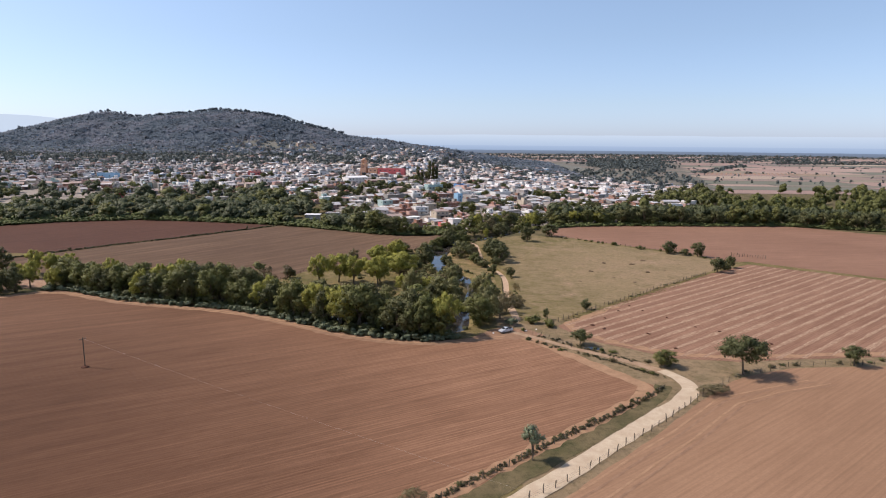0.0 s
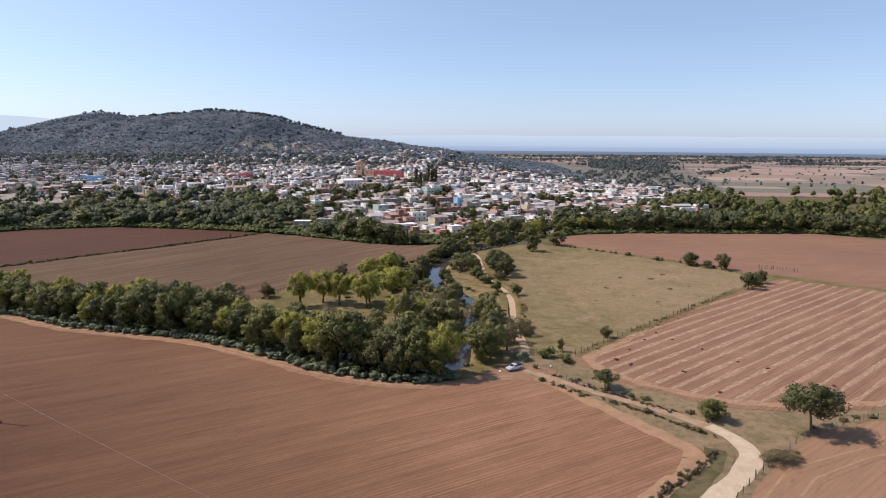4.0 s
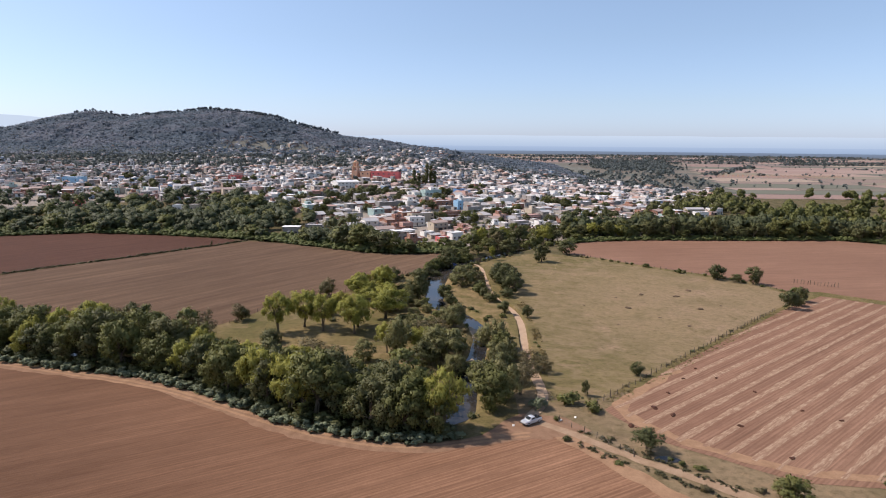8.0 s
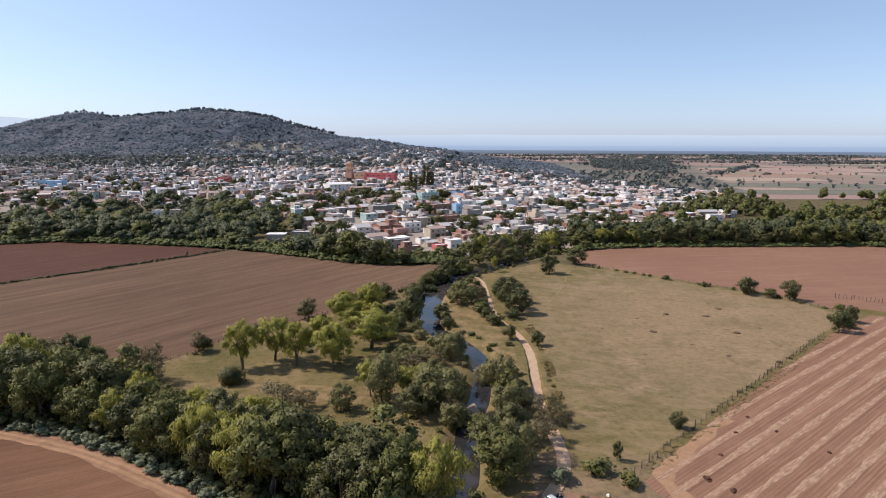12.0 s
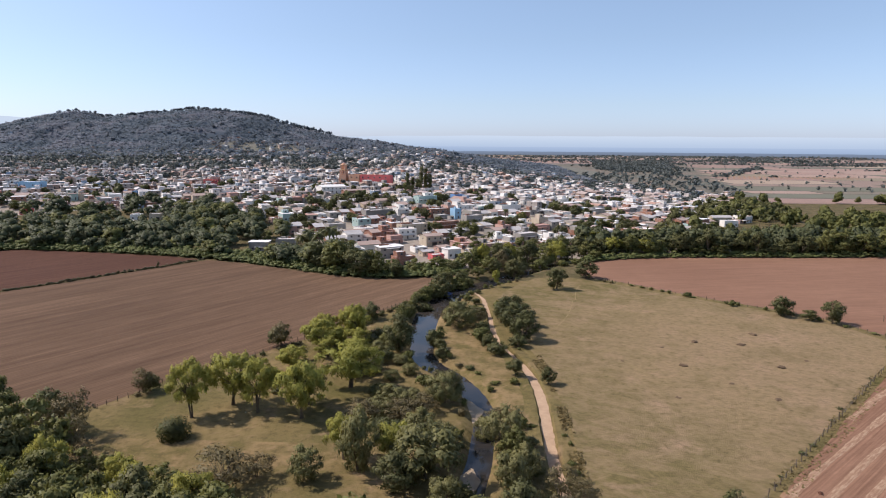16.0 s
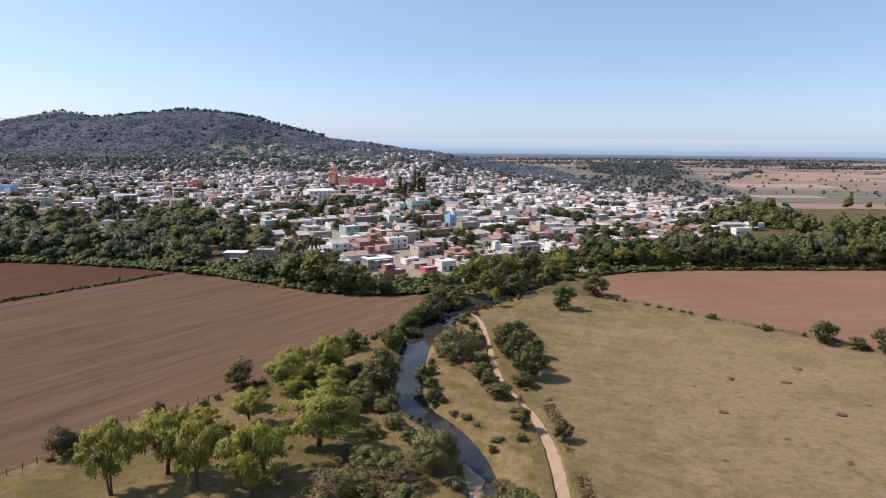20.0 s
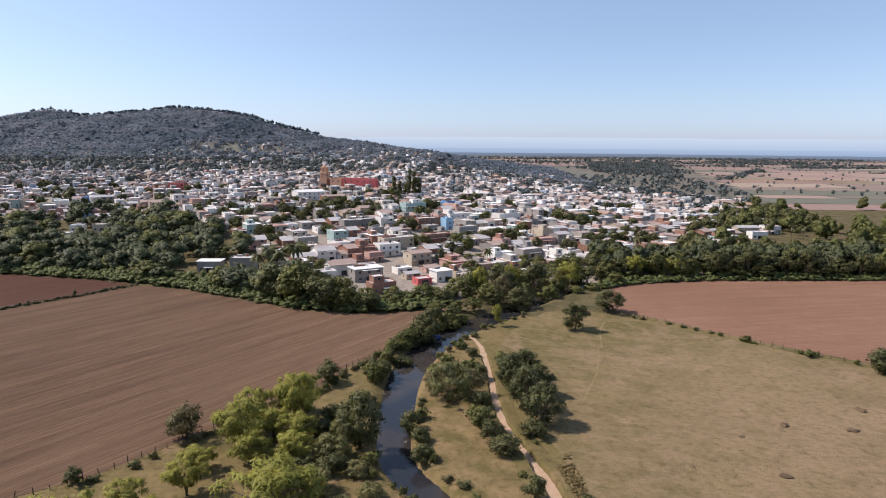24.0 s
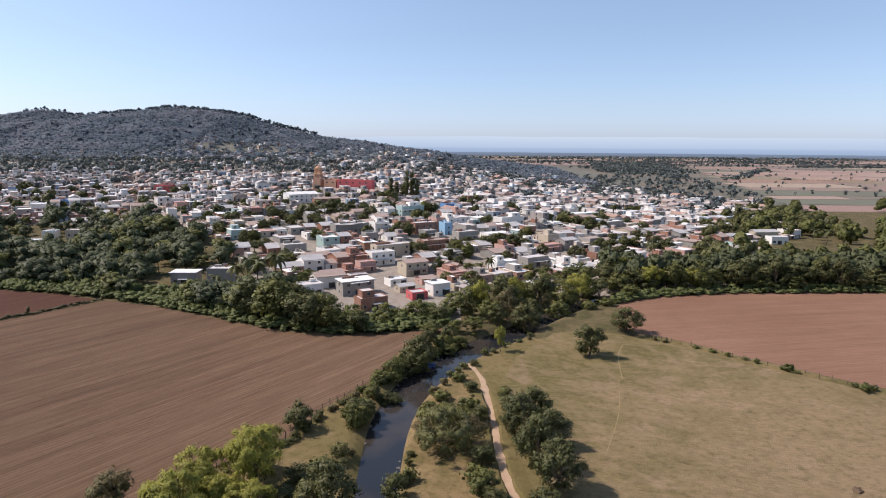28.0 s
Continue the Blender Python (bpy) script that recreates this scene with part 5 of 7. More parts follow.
scatter("undergrowth", under, LEAF_VINE, 95, (0.115, 0.13), "light green creepers and brush at the foot of the woods", 295, 0.0, category="undergrowth", lift=0.4)
scatter("edge_woods_green", left_woods[::5], LEAF_MID, 560, (0.055, 0.075), "lighter green trees at the town's western edge", 303, lift=0.5)
left_woods = [w for i, w in enumerate(left_woods) if i % 5]
scatter("edge_woods", left_woods, LEAF_EDGE, 600, (0.055, 0.075), "dense dark trees at the town's western edge", 297, lift=0.5)
scatter("back_woods", back_woods, LEAF_EDGE, 420, (0.09, 0.11), "green trees behind the riverside row", 299, lift=0.3)
# woods behind the riverside belt
pts = []
for i in range(760):
    x, y = rng.uniform(110, 520), rng.uniform(505, 860)
    if noise.noise((x * 0.012, y * 0.012, 2.2)) > -0.22 + 0.0012 * (y - 620) and x > 0.55 * (y - 520) + 118 and not (165 < x < 240 and 560 < y < 640) and not (300 < x < 420 and 690 < y < 790):
        h = rng.uniform(7, 14)
        pts.append((x, y, 0.0, h, h * rng.uniform(0.75, 1.1)))
scatter("riverside_woods", pts, LEAF_MID, 260, (0.14, 0.17), "green woods beyond the river", 301)
# the wooded hill
def quarter(x, y):
    """The lower eastern slope, where houses climb between the trees."""
    return smoothstep(-600, -470, x) * smoothstep(60, -60, x) * smoothstep(1475, 1400, y)


def canopy(name, x0, x1, y0, y1, step, label):
    """A sheet raised among the forest crowns to hide the shadows between them."""
    X, Y = np.meshgrid(np.arange(x0, x1, step), np.arange(y0, y1, step))
    H = np.array([noise.noise((x * 0.08, y * 0.08, 4.0)) for x, y in zip(X.ravel(), Y.ravel())])
    Z = ground_z(X.ravel(), Y.ravel()) - 2.5 + 7.4 * smoothstep(1180, 1330, Y.ravel()) * (1 - quarter(X.ravel(), Y.ravel())) + 2.2 * H - 1.5 * quarter(X.ravel(), Y.ravel())
    n, m = X.shape
    q = np.arange(n * m).reshape(n, m)
    f = np.stack([q[:-1, :-1], q[:-1, 1:], q[1:, 1:], q[1:, :-1]], -1).reshape(-1, 4)
    return tagged(new(name, mesh_of(name, np.stack([X.ravel(), Y.ravel(), Z], -1), f, CANOPY_HAZY, smooth=True)), label, "woods", kind="stuff")


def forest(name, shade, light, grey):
    """Dry forest seen from afar: crowns of several greens, with leafless grey stands; callers mix distance haze into
    the colours.
    """
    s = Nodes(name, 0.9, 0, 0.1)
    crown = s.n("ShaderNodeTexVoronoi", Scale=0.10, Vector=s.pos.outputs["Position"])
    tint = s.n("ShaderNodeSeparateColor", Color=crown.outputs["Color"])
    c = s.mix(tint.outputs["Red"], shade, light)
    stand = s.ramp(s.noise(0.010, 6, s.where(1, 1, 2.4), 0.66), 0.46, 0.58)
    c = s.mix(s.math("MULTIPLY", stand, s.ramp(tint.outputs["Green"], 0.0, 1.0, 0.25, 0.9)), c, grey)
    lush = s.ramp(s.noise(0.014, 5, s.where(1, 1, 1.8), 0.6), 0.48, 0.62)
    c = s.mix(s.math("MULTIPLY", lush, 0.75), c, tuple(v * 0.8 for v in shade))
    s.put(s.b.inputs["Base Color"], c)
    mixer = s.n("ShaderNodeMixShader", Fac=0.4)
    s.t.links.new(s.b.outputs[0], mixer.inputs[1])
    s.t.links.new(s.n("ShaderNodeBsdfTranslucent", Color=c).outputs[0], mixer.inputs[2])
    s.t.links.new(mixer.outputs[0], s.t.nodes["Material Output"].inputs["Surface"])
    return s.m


# both forest colours carry the blue haze of the distance as paint
CANOPY_HAZY = forest("hazy_crown_fill", (0.122, 0.154, 0.184), (0.160, 0.188, 0.214), (0.235, 0.236, 0.264))
CROWNS_HAZY = forest("hazy_forest_crowns", (0.130, 0.166, 0.198), (0.198, 0.230, 0.258), (0.290, 0.290, 0.322))
# fill sheet coloured as a mean of lit and shaded crowns in haze
canopy("hill_floor", -1560, 200, 1160, 1690, 6.5, "sheet filling between the hill's crowns, shade and haze painted in")
pts = []
for j in range(67):
    for i in range(212):
        x, y = -1500 + 8.2 * i + rng.uniform(-4, 4), 1150 + 7.8 * j + rng.uniform(-4, 4)
        if x > 215 or y > 1668 or noise.noise((x * 0.02, y * 0.02, 5.0)) < -0.55 or rng.random() < 0.5 * quarter(x, y):
            continue
        big = rng.random()
        pts.append((x, y, rng.uniform(6.0, 8.6) + 2.0 * (big > 0.94), rng.uniform(8, 12.5)))
zs = ground_z(np.array([p[0] for p in pts]), np.array([p[1] for p in pts]))
scatter("hill_woods", [(x, y, float(z) + 1.5 * float(smoothstep(1180, 1330, y) * (1 - quarter(x, y))) - 0.5, h, w) for (x, y, h, w), z in zip(pts, zs)], CROWNS_HAZY, 15, (0.30, 0.28), "dry forest covering the hill, blue-grey from painted haze", 311, 0.1, lift=1.7)
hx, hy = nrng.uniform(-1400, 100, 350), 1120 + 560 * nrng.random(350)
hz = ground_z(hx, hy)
scatter("hill_trees", [(x, y, z + 2.0, h, h * 1.2) for x, y, z, h in zip(hx, hy, hz, nrng.uniform(6.5, 10.0, 350))], CROWNS_HAZY, 16, (0.46, 0.42), "taller trees standing in the dry forest", 313, lift=1.2)
cxs = np.sort(nrng.uniform(-1010, -330, 300))
cxs = cxs[(cxs > -900) | (nrng.random(len(cxs)) < 0.3)]
cys = 1652 + nrng.uniform(-14, 10, len(cxs))
czs = ground_z(cxs, cys)
scatter("ridge_trees", [(x, y, z + 6.0, h, h * 1.15) for x, y, z, h in zip(cxs, cys, czs, nrng.uniform(5, 9.0, len(cxs)))], LEAF_HILL_HAZY, 40, (0.3, 0.26), "row of dark trees on the hill's ridge", 321)
tv, tf = [], []
for x, y, z in zip(cxs, cys, czs):
    b = len(tv)
    tv += [(x - 0.3, y, z - 1), (x + 0.3, y, z - 1), (x + 0.25, y, z + 9), (x - 0.25, y, z + 9), (x, y - 0.3, z - 1), (x, y + 0.3, z - 1), (x, y + 0.25, z + 9), (x, y - 0.25, z + 9)]
    tf += [(b, b + 1, b + 2, b + 3), (b + 4, b + 5, b + 6, b + 7)]
tagged(new("ridge_trunks", mesh_of("ridge_trunks", tv, tf, BARK)), "thin trunks of the ridge trees", "woods", kind="stuff")

# the far plain: fields, woods and hedgerows
SOIL_FAR = many("far_fields", [(0.33, 0.215, 0.17), (0.26, 0.185, 0.145), (0.36, 0.25, 0.195), (0.20, 0.165, 0.12), (0.25, 0.205, 0.14), (0.30, 0.195, 0.155), (0.37, 0.28, 0.205), (0.22, 0.16, 0.135), (0.15, 0.15, 0.105)], 0.95)
fv, ff = [], []
y = 830.0
while y < 4700:
    dy = rng.uniform(0.05, 0.11) * y
    x = 0.30 * y + 90 if y < 2400 else -1.0 * y
    while x < y * 0.95 + 120:
        dx = rng.uniform(0.10, 0.30) * y
        if not (300 < x < 420 and y < 800):
            b = len(fv)
            sk = rng.uniform(-0.05, 0.05) * dx
            zz = float(lie(x, y)) + 0.25
            fv += [(x + 3, y + 3 + sk, zz), (x + dx - 3, y + 3 - sk, zz), (x + dx - 3 + 0.05 * dy, y + dy - 3, zz), (x + 3 + 0.05 * dy, y + dy - 3, zz)]
            ff.append((b, b + 1, b + 2, b + 3))
        x += dx
    y += dy
# pale crop rows on one field of the plain
rows_v, rows_f = [], []
for k in range(26):
    x, b = 520 + 10.5 * k, len(rows_v)
    rows_v += [(x, 1395, 0.6), (x + 4.2, 1395, 0.6), (x + 54.2, 1515, 0.6), (x + 50, 1515, 0.6)]
    rows_f.append((b, b + 1, b + 2, b + 3))
tagged(new("crop_rows", mesh_of("crop_rows", rows_v, rows_f, STRAW)), "pale straw rows on a far field", "fields", kind="structure")
tagged(new("farmland", mesh_of("farmland", fv, ff, SOIL_FAR)), "patchwork of brown and tan fields on the plain", "fields", kind="structure")
pts = []
for (x0, y0, _), (x1, y1, _) in zip(fv[0::4], fv[1::4]):
    if y0 > 1300 and rng.random() < 0.45:
        a, e = sorted((x0 + (x1 - x0) * rng.random(), x0 + (x1 - x0) * rng.random()))
        x = a
        while x < e:
            h = rng.uniform(2.5, 5.5) * (0.9 + y0 / 7000)
            pts.append((x, y0 - 4 + rng.uniform(-3, 3), float(lie(x, y0)), h, h * rng.uniform(2.2, 3.4)))
            x += rng.choice((5, 6, 7, 9, 30))
def far_trees(x0, x1, y0, y1, n, lo, hi):
    for _ in range(n):
        xx, yy = rng.uniform(x0, x1), rng.uniform(y0, y1)
        h = rng.uniform(lo, hi)
        pts.append((xx, yy, float(lie(xx, yy)), h, h * rng.uniform(1.1, 1.7)))


# dense wood north-east of the town, long belts and a diagonal row beyond it
for k in range(14):
    yc = 1680 + 90 * k
    far_trees(0.185 * yc + 20, 0.30 * yc + 40 + 30 * math.sin(k), yc, yc + 100, 64, 6.5, 10.5)
far_trees(1120, 1700, 2900, 3150, 150, 9, 15)
far_trees(700, 1050, 3200, 3400, 70, 8, 13)
far_trees(-100, 560, 2650, 3000, 150, 8, 14)
far_trees(-300, 700, 3500, 3900, 170, 9, 15)
far_trees(800, 2400, 3900, 4300, 220, 9, 15)
for k in range(22):
    yc = rng.uniform(1900, 4400)
    xc = rng.uniform(0.02, 0.8) * yc
    far_trees(xc, xc + rng.uniform(0.06, 0.22) * yc, yc, yc + rng.uniform(30, 90), 42, 6, 12)
for k in range(60):
    t = rng.random()
    h = rng.uniform(6, 10)
    pts.append((515 + 380 * t + rng.uniform(-14, 14), 1420 + 660 * t + rng.uniform(-14, 14), 0.0, h, h * 1.6))
for i in range(60):
    yy = 2300 + 2300 * rng.random()
    xx, ln = rng.uniform(-0.2, 0.85) * yy, rng.uniform(0.05, 0.22) * yy
    tilt = rng.uniform(-0.12, 0.12)
    for k in range(int(ln / 11)):
        h = rng.uniform(3.5, 7.5)
        pts.append((xx + k * 11 + rng.uniform(-5, 5), yy + k * 11 * tilt + rng.uniform(-7, 7), 0.0, h, h * rng.uniform(1.8, 2.8)))
# single trees in the fields
for i in range(420):
    yy = 1000 + 3600 * rng.random() ** 1.2
    xx = rng.uniform(0.26, 0.95) * yy
    h = rng.uniform(4, 7.5)
    pts.append((xx, yy, float(lie(xx, yy)), h, h * rng.uniform(0.9, 1.4)))
for i in range(170):
    yy = rng.uniform(960, 1500)
    h = rng.uniform(5, 8)
    xx = 0.205 * yy + rng.uniform(-130, 10)
    pts.append((xx, yy, float(lie(xx, yy)), h, h * rng.uniform(1.2, 1.8)))
for i in range(240):
    yy = rng.uniform(1000, 1900)
    xx = 0.205 * yy + rng.uniform(-15, 150) + 20
    h = rng.uniform(6, 10)
    pts.append((xx, yy, float(lie(xx, yy)), h, h * rng.uniform(1.1, 1.6)))
scatter("far_woods", pts, LEAF_FAR_HAZY, 20, (0.34, 0.31), "dark hedgerows and woods across the plain", 331, lift=0.6)

# distance and haze
def arc(name, radius, z0, tops, mat, label):
    v, f = [], []
    n = 160
    for i in range(n + 1):
        a = radians(-50 + 100 * i / n)
        x, yy = radius * math.sin(a), 110 + radius * math.cos(a)
        v += [(x, yy, z0), (x, yy, float(tops(math.degrees(a))))]
        if i:
            f.append((2 * i - 2, 2 * i, 2 * i + 1, 2 * i - 1))
    return tagged(new(name, mesh_of(name, v, f, mat)), label, "distance", kind="structure")


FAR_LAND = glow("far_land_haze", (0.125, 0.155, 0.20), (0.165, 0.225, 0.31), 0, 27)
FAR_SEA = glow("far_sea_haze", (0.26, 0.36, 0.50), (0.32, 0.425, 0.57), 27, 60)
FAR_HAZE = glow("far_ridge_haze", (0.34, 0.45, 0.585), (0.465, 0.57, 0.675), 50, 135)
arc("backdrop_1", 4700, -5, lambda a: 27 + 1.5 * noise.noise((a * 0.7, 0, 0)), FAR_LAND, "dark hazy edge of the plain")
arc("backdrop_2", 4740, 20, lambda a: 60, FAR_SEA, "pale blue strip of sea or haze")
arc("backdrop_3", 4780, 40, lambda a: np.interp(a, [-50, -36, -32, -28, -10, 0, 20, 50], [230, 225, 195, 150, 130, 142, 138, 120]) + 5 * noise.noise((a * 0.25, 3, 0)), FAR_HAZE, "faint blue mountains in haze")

# ---- the town ----
def window_mesh(w, h):
    bm = bmesh.new()
    add_box(bm, -w / 2, w / 2, -0.07, 0.10, 0, h, 0)
    add_box(bm, -w / 2 + 0.1, -0.04, -0.085, -0.06, 0.1, h - 0.1, 1)
    add_box(bm, 0.04, w / 2 - 0.1, -0.085, -0.06, 0.1, h - 0.1, 1)
    return bm_mesh(bm, "window", [FRAME_M, GLASS])


def door_mesh(w, h, mat):
    bm = bmesh.new()
    add_box(bm, -w / 2, w / 2, -0.06, 0.10, 0, h, 0)
    add_box(bm, -w / 2 + 0.12, w / 2 - 0.12, -0.075, -0.05, 0.02, h - 0.12, 1)
    return bm_mesh(bm, "door", [FRAME_M, mat])


WINDOWS = [window_mesh(1.2, 1.2), window_mesh(1.7, 1.3), window_mesh(0.8, 0.9)]
DOORS = [door_mesh(1.0, 2.1, IRON), door_mesh(2.6, 2.3, IRON), door_mesh(1.0, 2.1, SHADE_AND_TANK), door_mesh(3.4, 2.4, SHADE_AND_TANK), door_mesh(2.8, 2.3, SHADE_AND_TANK)]


def tank_mesh():
    bm = bmesh.new()
    tube(bm, [(0, 0, 0), (0, 0, 0.15), (0, 0, 1.05), (0, 0, 1.25), (0, 0, 1.4)], [0.5, 0.55, 0.55, 0.35, 0.2], 10)
    return bm_mesh(bm, "water_tank", TANK)


TANK_ME = tank_mesh()


def body_mesh(w, d, h, mat, parapet=0.35, gable=0.0):
    """Walls with their thickness; open at the top for the roof slab, or rising to a gable."""
    bm = bmesh.new()
    t = 0.2
    if gable:
        add_box(bm, -w / 2, w / 2, -d / 2, d / 2, -1.5, h, 0)
        for x in (-w / 2, w / 2 - t):
            a = [bm.verts.new(p) for p in ((x, -d / 2, h), (x, d / 2, h), (x, 0, h + gable), (x + t, -d / 2, h), (x + t, d / 2, h), (x + t, 0, h + gable))]
            for q in ((0, 2, 1), (3, 4, 5), (0, 3, 5, 2), (1, 2, 5, 4)):
                bm.faces.new([a[i] for i in q])
    else:
        rings = []
        for k, z in ((0, -1.5), (0, h + parapet), (t, h + parapet), (t, h - 0.3)):
            rings.append([bm.verts.new((sx * (w / 2 - k), sy * (d / 2 - k), z)) for sx, sy in ((-1, -1), (1, -1), (1, 1), (-1, 1))])
        for r0, r1 in zip(rings, rings[1:]):
            for q in range(4):
                bm.faces.new((r0[q], r0[(q + 1) % 4], r1[(q + 1) % 4], r1[q]))
    return bm_mesh(bm, "wall", mat)


def roof_mesh(w, d, h, mat, gable=0.0, eave=0.0):
    bm = bmesh.new()
    if gable:
        o, t = 0.45, 0.16
        k = gable / (d / 2)
        for s in (-1, 1):
            y1, z1 = s * (d / 2 + o), h - k * o
            v = [bm.verts.new(p) for p in ((-w / 2 - o, 0, h + gable), (w / 2 + o, 0, h + gable), (w / 2 + o, y1, z1), (-w / 2 - o, y1, z1), (-w / 2 - o, 0, h + gable + t), (w / 2 + o, 0, h + gable + t), (w / 2 + o, y1, z1 + t), (-w / 2 - o, y1, z1 + t))]
            for q in ((0, 1, 2, 3), (4, 7, 6, 5), (2, 6, 7, 3), (0, 3, 7, 4), (1, 5, 6, 2)):
                f = bm.faces.new([v[i] for i in (q if s > 0 else q[::-1])])
        bmesh.ops.recalc_face_normals(bm, faces=bm.faces[:])
    elif eave:
        add_box(bm, -w / 2 - eave, w / 2 + eave, -d / 2 - eave, d / 2 + eave, h, h + 0.22, 0)
    else:
        add_box(bm, -w / 2 + 0.203, w / 2 - 0.203, -d / 2 + 0.203, d / 2 - 0.203, h - 0.25, h, 0)
    return bm_mesh(bm, "roof", mat)


WALL_WORDS = {WHITE.name: "white painted", CREAM.name: "cream painted", GREYP.name: "grey plastered", PINK.name: "pink painted", TEAL.name: "teal painted", BLUE.name: "deep blue painted", LIGHTBLUE.name: "light blue painted", ORANGE.name: "orange painted", OCHRE.name: "ochre painted", RED.name: "red painted", BRICK.name: "red brick", CONCRETE.name: "bare concrete"}
ROOF_WORDS = {ROOFW.name: "whitewashed flat roof", ROOFG.name: "grey flat roof", ROOFR.name: "red sealed flat roof", TILE.name: "terracotta roof", ASBESTOS.name: "corrugated grey roof"}
footprints = []


def house(x, y, w, d, h, yaw, wall, roof, gable=0.0, eave=0.0, upper=None, tank=False, label="", front_door=True, z=None, windows=True, category="house", size=0.8):
    """A house with walls, roof, windows, a door, and now and then an upper room or a tank."""
    r = random.Random(int(x * 31 + y * 17))
    w, d, h, gable = w * size, d * size, max(2.6, h * size), gable * size
    if upper:
        upper = tuple(v * size for v in upper[:4]) + (upper[4],)
    zz = float(lie(x, y)) if z is None else z
    root = new("house")
    root.matrix_basis = pose(x, y, zz, 0, 0, yaw)
    words = label or f"{WALL_WORDS[wall.name]} {'two-storey' if h > 5 else 'low'} house with a {ROOF_WORDS[roof.name]}"
    tagged(root, words, category, "houses of the town" if category == "house" else "")
    child("wall", body_mesh(w, d, h, wall, 0.25 if eave else 0.4, gable), root)
    child("roof", roof_mesh(w, d, h + (0.25 if eave else 0), roof, gable, eave), root)
    storeys = max(1, int(h / 2.7))
    if windows:
        n = max(1, int(w / 3.6))
        for s in range(storeys):
            for i in range(n):
                px = -w / 2 + w * (i + 0.5) / n + r.uniform(-0.3, 0.3)
                if s == 0 and i == n // 2 and front_door:
                    child("door", DOORS[r.randrange(5)], root, pose(px, -d / 2, 0.02))
                elif r.random() < 0.8:
                    child("window", WINDOWS[r.choice((0, 0, 1, 2))], root, pose(px, -d / 2, s * 2.8 + 1.0))
            for i in range(max(1, int(d / 4.5))):
                if r.random() < 0.6:
                    child("window", WINDOWS[r.choice((0, 2))], root, pose(-w / 2, -d / 2 + d * (i + 0.5) / max(1, int(d / 4.5)), s * 2.8 + 1.0, 0, 0, -90))
                if r.random() < 0.35:
                    child("window", WINDOWS[r.choice((0, 2))], root, pose(w / 2, -d / 2 + d * (i + 0.5) / max(1, int(d / 4.5)), s * 2.8 + 1.0, 0, 0, 90))
    if upper:
        uw, ud, ux, uy, umat = upper
        room = child("upper_room", body_mesh(uw, ud, 2.5, umat, 0.2), root, pose(ux, uy, h + 1.5))
        room.location.z = h
        child("roof", roof_mesh(uw, ud, 2.5, roof), room)
        child("window", WINDOWS[0], room, pose(0, -ud / 2, 0.9))
    if not gable and r.random() < 0.55:
        n = r.randint(1, 3)
        for i in range(n):
            child("roof_wall", box_mesh("roof_wall", r.uniform(0.8, w * 0.45), r.uniform(0.2, 1.6), r.uniform(0.5, 1.5), r.choice((wall, BRICK, GREYP))), root, pose(r.uniform(-w * 0.25, w * 0.25), r.uniform(0.1, 0.38) * d, h))
    if windows and r.random() < 0.5:
        aw = w * r.uniform(0.4, 0.95)
        child("porch_roof", box_mesh("porch_roof", aw, 1.8, 0.16, roof), root, pose(r.uniform(-0.5, 0.5) * (w - aw), -d / 2 - 0.9, 2.5 if h < 5 else r.choice((2.5, 5.3))))
    if tank:
        child("water_tank", TANK_ME, root, pose(w * 0.25, d * 0.25, h + 0.01), "round black plastic water tank")
    footprints.append((x, y, max(w, d) * 0.5))
    return root


# the houses nearest the river
house(-32, 441, 13.5, 8.5, 5.6, 31, BRICK, ROOFG, label="unfinished red brick house with open window holes", upper=(6, 6, -2, 1, BRICK))
house(-42, 465, 17, 10, 7.0, 31, GREYP, ROOFW, eave=0.5, label="grey two-storey house under a wide white roof")
house(-56, 478, 16, 11, 6.4, 31, WHITE, TILE, gable=1.8, label="tall white house with a faded red gable roof")
house(-16, 458, 8.5, 7.5, 3.4, 30, RED, ROOFG, label="red painted shop with a low grey roof")
house(-8, 466, 10, 9, 5.8, 32, WHITE, ROOFW, eave=0.4, label="white two-storey house beside the red shop")
house(-39, 522, 15.5, 11, 7.6, 33, WHITE, ROOFG, label="modern white house with deep balconies", tank=True)
house(-21, 503, 14.5, 11, 7.4, 33, CREAM, TILE, label="beige house with a tan tiled roof", gable=1.3)
house(-44, 507, 10, 8, 5.6, 33, PINK, ROOFR, label="pink painted house with a red roof")
house(-72, 523, 18, 11, 4.6, 33, CREAM, TILE, gable=1.5)
house(-79, 499, 15.5, 10, 4.8, 27, BRICK, ASBESTOS, gable=2.0, label="dark brick shed under a grey gable roof")
house(-36, 541, 24, 10, 7.4, 33, CREAM, ROOFG, label="long cream building with blank side wall")
house(-88, 541, 15, 11, 6.4, 33, GREYP, ROOFG)
house(-68, 601, 28, 12, 6.6, 33, CONCRETE, ROOFG, label="long bare concrete building with many windows", tank=True)
house(-65, 577, 10.5, 9, 5.0, 33, BRICK, ROOFW)
house(-52, 576, 9.5, 9, 6.2, 33, GREYP, ROOFG)
house(-70, 651, 14.5, 11, 5.4, 33, CREAM, TILE, gable=1.8, label="house with a bright orange tiled roof")
house(-35, 660, 22, 12, 9.6, 33, TEAL, ROOFW, label="pale teal and white three-storey building", upper=(10, 7, 3, 0, WHITE))
house(-22, 607, 21, 11, 8.0, 33, BRICK, ROOFG, label="brick building with a bright blue side wing", tank=True)
house(-8, 604, 7, 9, 9.0, 33, LIGHTBLUE, ROOFG)
house(-104, 483, 14, 10, 8.0, 4, CONCRETE, ROOFG, label="bare grey concrete block house among trees", windows=False)
